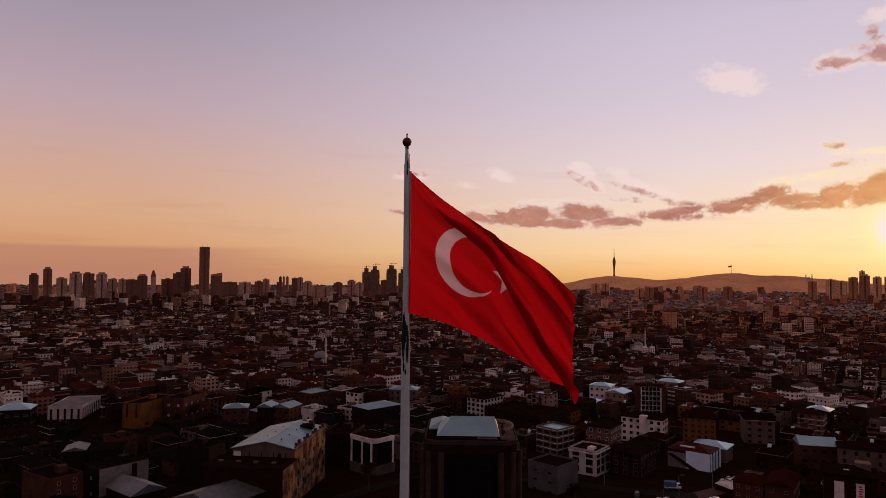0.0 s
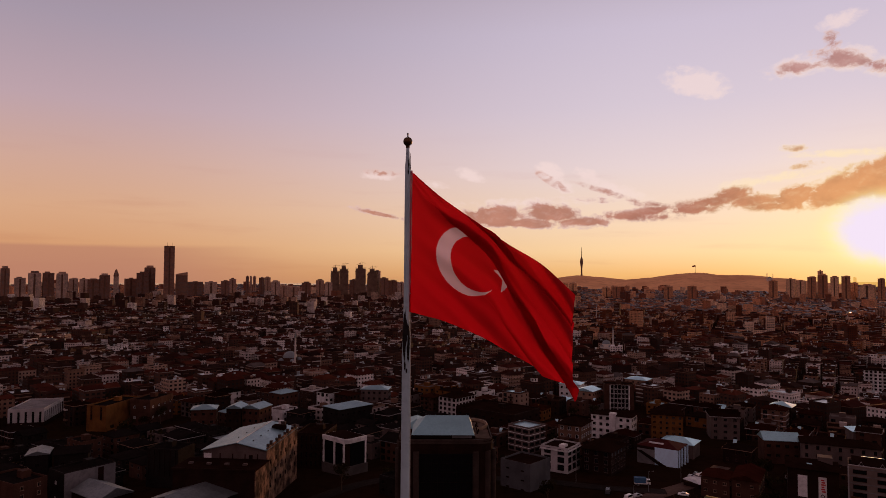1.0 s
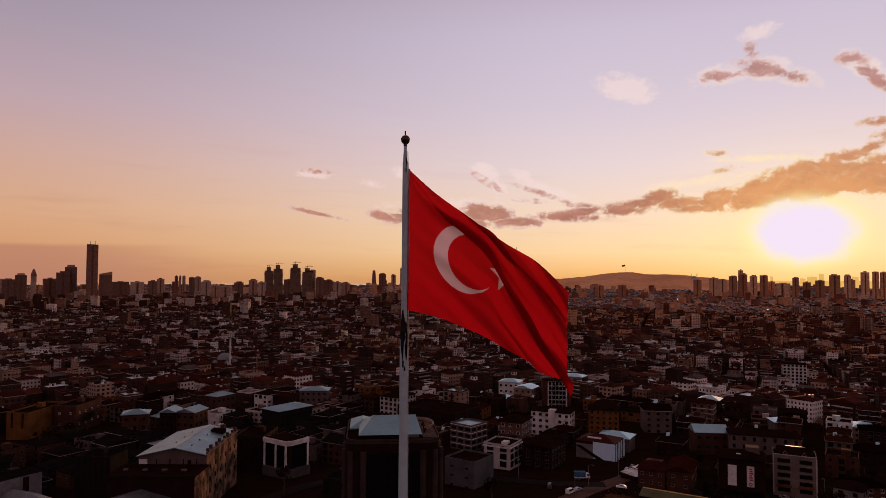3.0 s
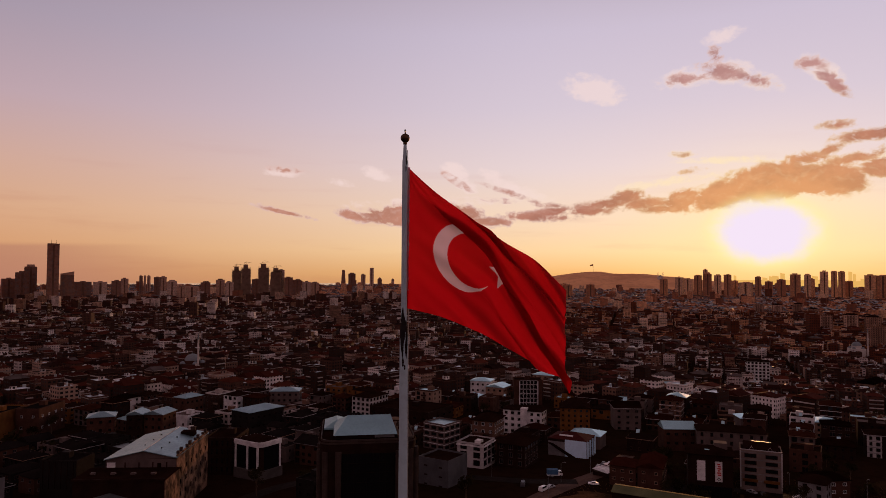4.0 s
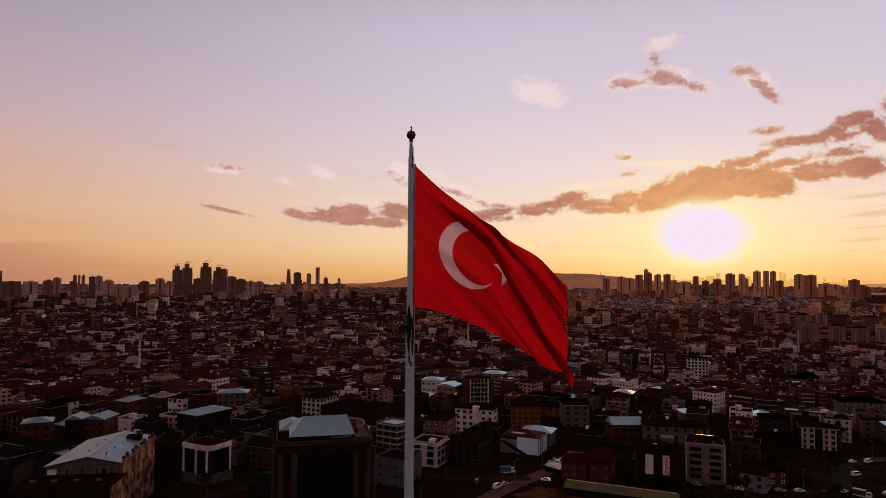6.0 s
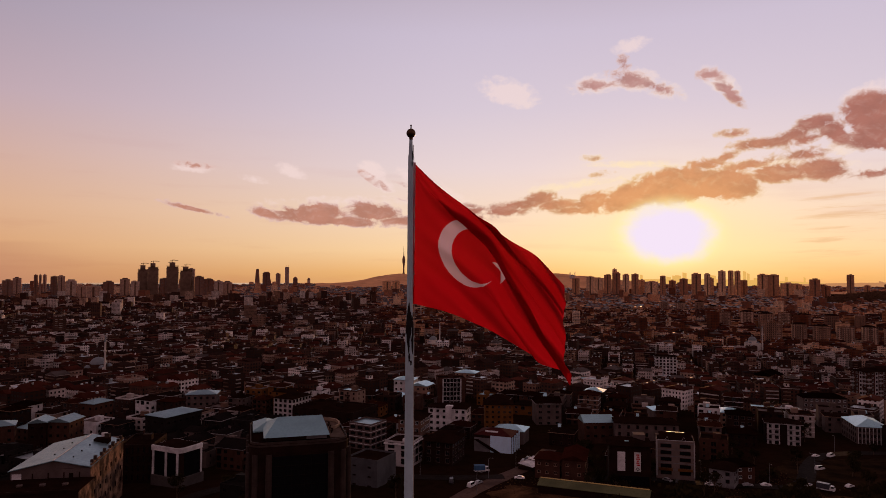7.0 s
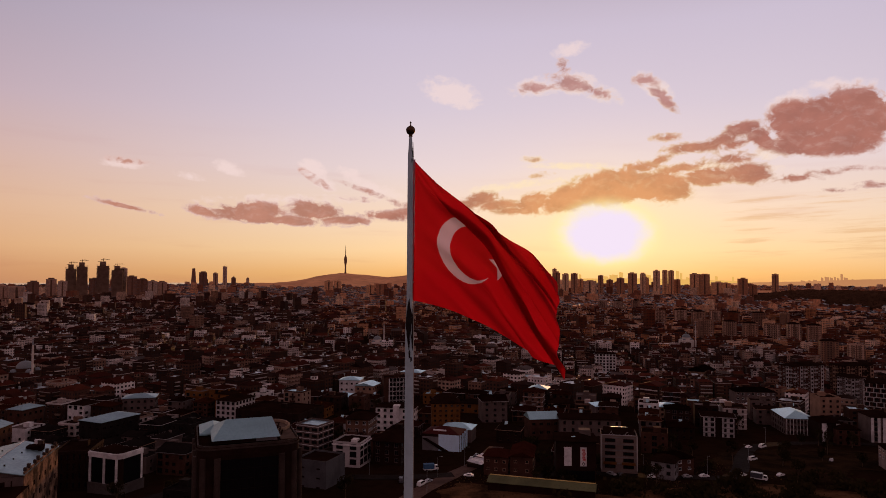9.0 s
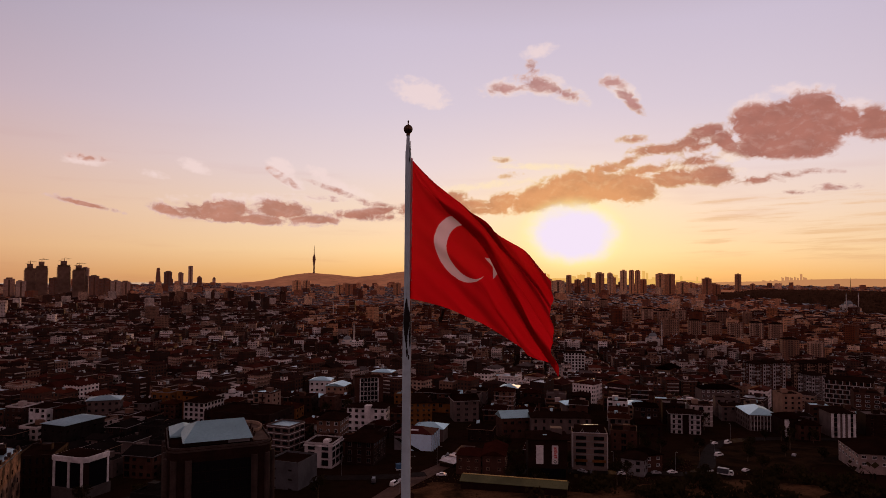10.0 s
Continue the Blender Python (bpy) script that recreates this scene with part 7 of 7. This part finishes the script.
def vehicle(x, y, turn, kind, paint, label):
    ob = thing("car" if kind == "car" else kind, pose(x, y, ground(x, y) + 0.16, rz=turn), label, kind if kind != "car" else "car", "parked vehicles")
    p = PAINTS[paint]
    if kind == "car":
        body = [(-2.15, 0.3), (2.1, 0.3), (2.2, 0.55), (2.1, 0.78), (1.15, 0.92), (-1.7, 0.98), (-2.2, 0.9), (-2.25, 0.55)]
        cabin = [(1.2, 0.92), (0.45, 1.4), (-1.05, 1.44), (-1.75, 0.97)]
        half, wheels, r = 0.88, (1.35, -1.35), 0.32
    elif kind == "van":
        body = [(-2.5, 0.35), (2.45, 0.35), (2.55, 0.7), (2.45, 1.05), (1.75, 1.2), (-2.5, 1.2)]
        cabin = [(1.75, 1.2), (1.15, 2.0), (-2.3, 2.1), (-2.5, 1.2)]
        half, wheels, r = 0.95, (1.6, -1.55), 0.35
    else:
        body = [(-3.4, 0.5), (3.3, 0.5), (3.4, 1.2), (3.3, 1.5), (1.6, 1.5), (-3.4, 0.9)]
        cabin = [(3.3, 1.5), (3.0, 2.4), (1.7, 2.45), (1.6, 1.5)]
        half, wheels, r = 1.1, (2.3, -2.2), 0.45
    part("body", profile(Mesh(), body, half, inset=0.1), p if kind != "truck" else PAINTS["white"], ob)
    part("cabin", profile(Mesh(), cabin, half - 0.06, inset=0.3), p if kind != "truck" else PAINTS["white"], ob)
    lo, hi = cabin[0][1] + 0.06, max(c[1] for c in cabin) - 0.1
    front, back = cabin[1][0] - 0.05, cabin[2][0] + 0.25
    for s in (-1, 1):
        g = Mesh()
        yy = s * (half - 0.06 - 0.03)
        q = [(front + 0.45, yy, lo), (back - 0.4 if kind == "car" else back, yy, lo), (back, yy - s * 0.12, hi), (front, yy - s * 0.12, hi)]
        q = [(a, b + s * 0.03, c) for a, b, c in q]
        g.face(q if s > 0 else list(reversed(q)))
        part("side_window", g, car_glass, ob)
        for wx in wheels:
            part("wheel", tube(Mesh(), [(wx, s * (half - 0.18), r - 0.16), (wx, s * (half + 0.02), r - 0.16)], [r, r], 12), rubber, ob, "black tyre")
    c0, c1 = cabin[0], cabin[1]
    wsc = Mesh()
    dx = 0.02
    wsc.face([(c0[0] - 0.08 + dx, -half + 0.3, c0[1] + 0.06), (c0[0] - 0.08 + dx, half - 0.3, c0[1] + 0.06), (c1[0] + 0.06 + dx, half - 0.42, c1[1] - 0.06), (c1[0] + 0.06 + dx, -half + 0.42, c1[1] - 0.06)])
    part("windscreen", wsc, car_glass, ob)
    if kind == "truck":
        part("cargo_box", Mesh().box(-3.4, 1.4, -1.2, 1.2, 0.95, 3.1), p, ob, "blue covered cargo box" if paint == "blue" else "cargo box")


for row in [(109.6, 271.0, 150, "car", "white", "white car driving along the narrow street"), (85.5, 266.1, 40, "van", "white", "white delivery van parked by the street"), (89.9, 269.4, 30, "car", "silver", "silver car parked beside a van"),
            (98.1, 286.8, -10, "truck", "blue", "small truck with a blue covered box"), (79.4, 274.5, 70, "van", "dark", "dark van parked on waste ground"), (170.3, 250.3, -75, "car", "silver", "silver car parked before an apartment house"),
            (183.9, 240.0, -28, "car", "white", "white car parked along the street"), (173.3, 247.6, 60, "car", "dark", "dark car parked along the street"), (199.6, 235.2, -20, "car", "silver", "silver car parked along the street"),
            (207.5, 233.4, -14, "car", "white", "white car parked along the street"), (279.2, 274.7, 10, "car", "white", "white car parked by the dark field"), (287.7, 273.3, 14, "van", "white", "white minibus parked by the dark field"),
            (257.0, 251.9, 6, "van", "white", "white van parked on waste ground"), (227.9, 221.9, -60, "truck", "dark", "old open truck standing on waste ground"), (243.2, 223.9, 10, "car", "white", "white car on waste ground"),
            (295.6, 238.4, 30, "car", "silver", "silver car among scrub"), (124.8, 299.8, 48, "car", "silver", "silver car parked beside a white hall"), (129.5, 304.6, 48, "car", "dark", "dark car parked beside a white hall"),
            (225.8, 229.2, 0, "car", "white", "white car parked on waste ground")]:
    vehicle(*row)

# ---- lamps, posts ----
galvanised = surface("galvanised_steel", (0.22, 0.22, 0.23), 0.5, 0.2, metal=0.5)


def lamp_post(x, y, turn):
    ob = thing("street_lamp", pose(x, y, ground(x, y), rz=turn), "thin grey street lamp with a single arm", "street lamp", "street lamps")
    part("post", tube(Mesh(), [(0, 0, 0), (0, 0, 8.5)], [0.11, 0.07], 8), galvanised, ob)
    part("arm", tube(Mesh(), [(0, 0, 8.4), (0.7, 0, 8.9), (1.6, 0, 9.0)], [0.05, 0.045, 0.04], 6), galvanised, ob)
    part("lamp_head", Mesh().box(1.5, 2.2, -0.14, 0.14, 8.92, 9.06), galvanised, ob)


for x, y, a in ((97, 276, -40), (116, 289, -40), (84, 256, -40), (160, 264, 210), (186, 248, 210), (212, 236, 250), (70, 290, 270), (40, 300, 270), (250, 248, 150), (300, 282, 200)):
    lamp_post(x, y, a)

# ---- the other near houses, on the same slanting streets ----


def near_houses():
    rng = random.Random(31)
    ca, sa = math.cos(radians(T)), math.sin(radians(T))
    made = 0
    for a in range(-40, 41):
        for b in range(-6, 48):
            u = a * 17.5 + (a // 4) * 6 + rng.uniform(-0.8, 0.8)
            v = b * 18.5 + (b // 2) * 6 + rng.uniform(-0.8, 0.8)
            x, y = u * ca - v * sa, u * sa + v * ca
            r, az = math.hypot(x, y), math.degrees(math.atan2(x, y))
            w, d = rng.uniform(10.5, 15), rng.uniform(11, 15)
            n = rng.choice((2, 3, 3, 4, 4, 5))
            k = rng.random()
            lean = rng.gauss(0, 2)
            if y < 0 or not -39 < az < 62 or not 262 < r < 515 or not free(x, y, 8.5):
                continue
            if az > 46 and r < 440 or az > 20 and r < 300 or az > 40 and r < 350:
                continue
            low = ground(x, y)
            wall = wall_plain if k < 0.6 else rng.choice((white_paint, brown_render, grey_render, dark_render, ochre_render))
            roof = "hip" if rng.random() < 0.62 else "flat"
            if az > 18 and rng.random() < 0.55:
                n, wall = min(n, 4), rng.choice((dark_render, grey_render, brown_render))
            # Western near rows are mostly dark: shade painted into walls and roofs.
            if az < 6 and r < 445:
                n, wall, roof = rng.choice((1, 2, 2, 3)), rng.choice((west_shade_render, west_shade_render, brown_render, west_shade_render, west_shade_render, grey_render)), rng.choice(("flat", "gable", "hip"))
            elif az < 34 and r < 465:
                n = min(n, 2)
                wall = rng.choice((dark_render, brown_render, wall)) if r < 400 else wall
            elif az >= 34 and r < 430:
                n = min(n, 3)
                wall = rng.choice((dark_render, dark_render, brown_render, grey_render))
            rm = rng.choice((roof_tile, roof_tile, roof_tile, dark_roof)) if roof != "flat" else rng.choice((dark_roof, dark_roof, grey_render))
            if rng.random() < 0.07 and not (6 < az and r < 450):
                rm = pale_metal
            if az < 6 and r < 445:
                rm = west_shade_roof if rm != pale_metal else dull_metal
            top = low + 3.05 * n + rng.uniform(0.3, 1.0)
            cx, cy = w / 2, -d / 2
            tone = {wall_plain: "plastered", white_paint: "white", brown_render: "brown", grey_render: "grey", dark_render: "dark", west_shade_render: "shade-darkened grey", ochre_render: "ochre"}[wall]
            lid = {roof_tile: "red tiled", dark_roof: "dark", west_shade_roof: "shade-dark", grey_render: "grey flat", pale_metal: "pale metal", dull_metal: "dull metal"}[rm]
            count = ("one", "two", "three", "four", "five")[n - 1]
            made_house, *_ = house("town_house", (x + cx * ca - cy * sa, y + cx * sa + cy * ca), T + lean, w, d, top, "%s %s-storey town house with %s roof" % (tone, count, lid), wall, roof, rm, storeys=n, pitch=rng.choice((3.4, 3.8, 4.4)),
                  win=rng.choice(((1.4, 1.4), (1.7, 1.4), (1.2, 1.5), (2.0, 1.5))), frame=rng.choice((grey_render, dark_render, dark_render)) if wall in (wall_plain, white_paint) else rng.choice((grey_render, dark_render, brown_render, dark_render)), category="house", group="town houses", seed=made, skip=0.08,
                  chimney=rng.choice((0, 1, 1, 2)) if roof != "flat" else 0, keep=False, band=rng.choice((white_paint, beige_render, None, None, None)) if wall in (wall_plain, white_paint) else None, balcony=("front", (rng.randrange(3),)) if n > 2 and rng.random() < 0.5 else None, rise=min(w, d) * rng.uniform(0.14, 0.22), eave=rng.choice((panel_white, panel_grey, beige_render, None, None)), door_col=rng.choice((None, 0, 1, 2)))
            if rng.random() < 0.3 and az > 6:
                last = made_house
                sx, sy = -w * rng.uniform(0.3, 0.7), d * rng.uniform(0.3, 0.7)
                lift = top - low + (0.12 if roof == "flat" else min(w, d) * 0.12)
                solar = part("solar_heater", Mesh().box(-0.9, 0.9, -0.05, 0.0, 0, 2.0), pale_metal, last, "bright solar water heater panel", at=pose(sx, sy, lift, rx=-40))
                part("tank", tube(Mesh(), [(-0.9, 0.25, 2.0), (0.9, 0.25, 2.0)], [0.28, 0.28], 10), pale_metal, solar)
            made += 1
    return made


# open yards before the taller blocks
KEEP_OUT.extend([(-240, 413, 12), (-222, 417, 10), (-250, 395, 9), (-190, 398, 9), (42, 271, 13), (143, 456, 13), (137, 436, 12), (176, 372, 8), (150, 357, 7), (303, 281, 12), (280, 288, 10), (545, 580, 16), (528, 592, 14), (533, 564, 12), (462, 632, 14)])
near_houses()

# ---- the city beyond, house upon house ----
def in_city(x, y):
    r, az = math.hypot(x, y), math.degrees(math.atan2(x, y))
    if 47.3 < az < 66 and 2330 - 35 * (az - 48) + 60 * noise.noise((x / 90, y / 90, 6)) < r < 4200:
        return False
    if r > 4050 + 300 * noise.noise((x / 300, y / 300, 4)) and 7 < az < 34:
        return False
    return True


def quarter_lots(*args):
    return [q for q in city_lots(*args) if in_city(q[0], q[1])]


blocks("town_houses_mid", quarter_lots(512, 1100, -44, 64, 16.0, 1), 2, "dense plastered houses with red tiled roofs", tall=0.0, low=1, high=5, slabs=0.5)
# Farther bands take the haze-coloured walls, the eastern ones the warmest.
for side, a0, a1, far_wall, far_roof, lost_wall in (("west", -41, 12, wall_far, roof_far, wall_warm_haze), ("east", 12, 63, wall_east_haze, roof_far, wall_pale_haze)):
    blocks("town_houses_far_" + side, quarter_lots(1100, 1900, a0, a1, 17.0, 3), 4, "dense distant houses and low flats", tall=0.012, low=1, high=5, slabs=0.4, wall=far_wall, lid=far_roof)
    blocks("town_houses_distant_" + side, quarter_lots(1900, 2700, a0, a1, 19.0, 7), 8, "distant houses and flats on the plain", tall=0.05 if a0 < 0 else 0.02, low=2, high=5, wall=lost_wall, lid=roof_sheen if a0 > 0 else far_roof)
blocks("town_houses_horizon", quarter_lots(2700, 4600, -39, 62, 24.0, 5), 6, "far sprawl of houses and flats", tall=0.02, low=1, high=3, wall=wall_pale_haze, lid=roof_sheen)

rng_f = random.Random(12)
woods = []
while len(woods) < 6000:
    az, r = rng_f.uniform(47, 66), math.sqrt(rng_f.uniform(1900 ** 2, 3000 ** 2))
    p = heading(az) * r
    if not in_city(p.x, p.y) and free(p.x, p.y, 3):
        woods.append((p.x, p.y, rng_f.uniform(7, 12)))
far_leaves("woods", woods, "dark wooded ridge beyond the houses", 3, 14, woods_mat)
clumps = []
while len(clumps) < 1500:
    az, r = rng_f.uniform(-42, 62), math.sqrt(rng_f.uniform(300 ** 2, 2400 ** 2))
    p = heading(az) * r
    if free(p.x, p.y, 4) and noise.noise((p.x / 160, p.y / 160, 9)) > 0.02:
        clumps.append((p.x, p.y, rng_f.uniform(3.5, 7)))
SCRUB_KEEP = [(o.matrix_basis.translation.x, o.matrix_basis.translation.y, 11.0) for o in bpy.data.objects if not o.parent and o.name.split(".")[0] in ("house", "shop_building", "apartment_house", "school", "long_shed", "glass_office", "car", "van", "truck", "town_house", "factory_hall")]
for pts in ROADS:
    SCRUB_KEEP += [(*catmull(pts, i / 40)[:2], 6.0) for i in range(41)]
SCRUB_KEEP += [(141.9 - 4.2 * k * 0.777 - 3, 223.2 + 4.2 * k * 0.629 + 4, 9.0) for k in range(11)]
scrub = []
while len(scrub) < 420:
    az, r = rng_f.uniform(28, 62), rng_f.uniform(215, 335)
    p = heading(az) * r
    if noise.noise((p.x / 22, p.y / 22, 3)) > -0.05 and all(math.hypot(p.x - x, p.y - y) > rad * 0.9 for x, y, rad in SCRUB_KEEP):
        scrub.append((p.x, p.y, rng_f.uniform(1.4, 4.2)))
far_leaves("scrub", scrub, "dark bushes scattered on waste ground", 9, 40)
far_leaves("street_trees", clumps, "dark trees scattered between houses", 8, 22)

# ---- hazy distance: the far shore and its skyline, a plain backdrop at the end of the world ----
# Flat emission imitates air-light on the distance; these surfaces are no lamps.
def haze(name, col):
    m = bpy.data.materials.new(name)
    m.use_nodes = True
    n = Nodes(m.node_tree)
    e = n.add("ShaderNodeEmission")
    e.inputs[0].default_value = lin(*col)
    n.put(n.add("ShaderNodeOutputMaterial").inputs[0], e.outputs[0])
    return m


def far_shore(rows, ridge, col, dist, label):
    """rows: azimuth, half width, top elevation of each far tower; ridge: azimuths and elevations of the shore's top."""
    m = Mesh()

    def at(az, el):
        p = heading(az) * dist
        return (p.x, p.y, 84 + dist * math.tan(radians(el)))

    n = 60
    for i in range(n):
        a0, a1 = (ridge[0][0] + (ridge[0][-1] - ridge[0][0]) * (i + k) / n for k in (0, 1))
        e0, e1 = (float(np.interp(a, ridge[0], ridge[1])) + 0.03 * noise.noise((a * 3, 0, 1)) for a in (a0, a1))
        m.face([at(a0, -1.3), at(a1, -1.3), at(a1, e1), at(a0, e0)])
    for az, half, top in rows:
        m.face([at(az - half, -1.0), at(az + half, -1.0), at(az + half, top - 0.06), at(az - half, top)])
    tagged(new("backdrop", m.data("backdrop", [haze("painted_haze_glow", col)])), label, "backdrop", kind="structure")


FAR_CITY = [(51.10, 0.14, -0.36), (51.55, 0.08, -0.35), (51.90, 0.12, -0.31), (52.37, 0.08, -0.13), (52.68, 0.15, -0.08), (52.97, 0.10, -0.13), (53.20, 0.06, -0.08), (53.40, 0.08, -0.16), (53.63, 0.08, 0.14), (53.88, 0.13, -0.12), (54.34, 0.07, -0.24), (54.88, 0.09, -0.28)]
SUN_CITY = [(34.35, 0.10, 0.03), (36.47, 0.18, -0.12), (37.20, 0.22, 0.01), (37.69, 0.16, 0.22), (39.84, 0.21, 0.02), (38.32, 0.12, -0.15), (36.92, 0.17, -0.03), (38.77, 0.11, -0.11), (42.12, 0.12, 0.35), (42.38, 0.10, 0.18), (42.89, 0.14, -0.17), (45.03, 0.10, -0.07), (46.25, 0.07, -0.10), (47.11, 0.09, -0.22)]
# Glow colours are chosen as haze, brighter on the sunset side.
far_shore(FAR_CITY, ([44.0, 48.0, 51.5, 54.0, 57.5, 66.0], [-0.75, -0.55, -0.45, -0.30, -0.20, -0.25]), (190, 131, 88), 4930, "flat glowing haze shaped as a far shore and city skyline")
far_shore(SUN_CITY, ([28.0, 34.0, 40.0, 46.0, 50.0], [-0.8, -0.35, -0.3, -0.45, -0.8]), (232, 178, 96), 4940, "flat glowing far towers, sunset haze painted as light")

# ---- the sea on the horizon ----
sea_mat = surface("sea", (0.30, 0.20, 0.14), 0.1, 0.1, 0.05, 0.004, bump=0, spec=0.5)
sea = Mesh()
for i in range(60):
    a0, a1 = -44 + i * 0.9, -44 + (i + 1) * 0.9
    for r0, r1, z0, z1 in ((4560, 4780, 2, 7), (4780, 4945, 7, 11)):
        fade = 1 if a1 < 6 else 0.4
        q = [(a0, r0, z0), (a0, r1, z1), (a1, r1, z1), (a1, r0, z0)]
        sea.face([(*(heading(a) * r).xy, z * fade + 3) for a, r, z in q])
tagged(new("water", sea.data("water", [sea_mat], weld=True)), "calm sea at the horizon under evening haze", "sea", kind="structure")
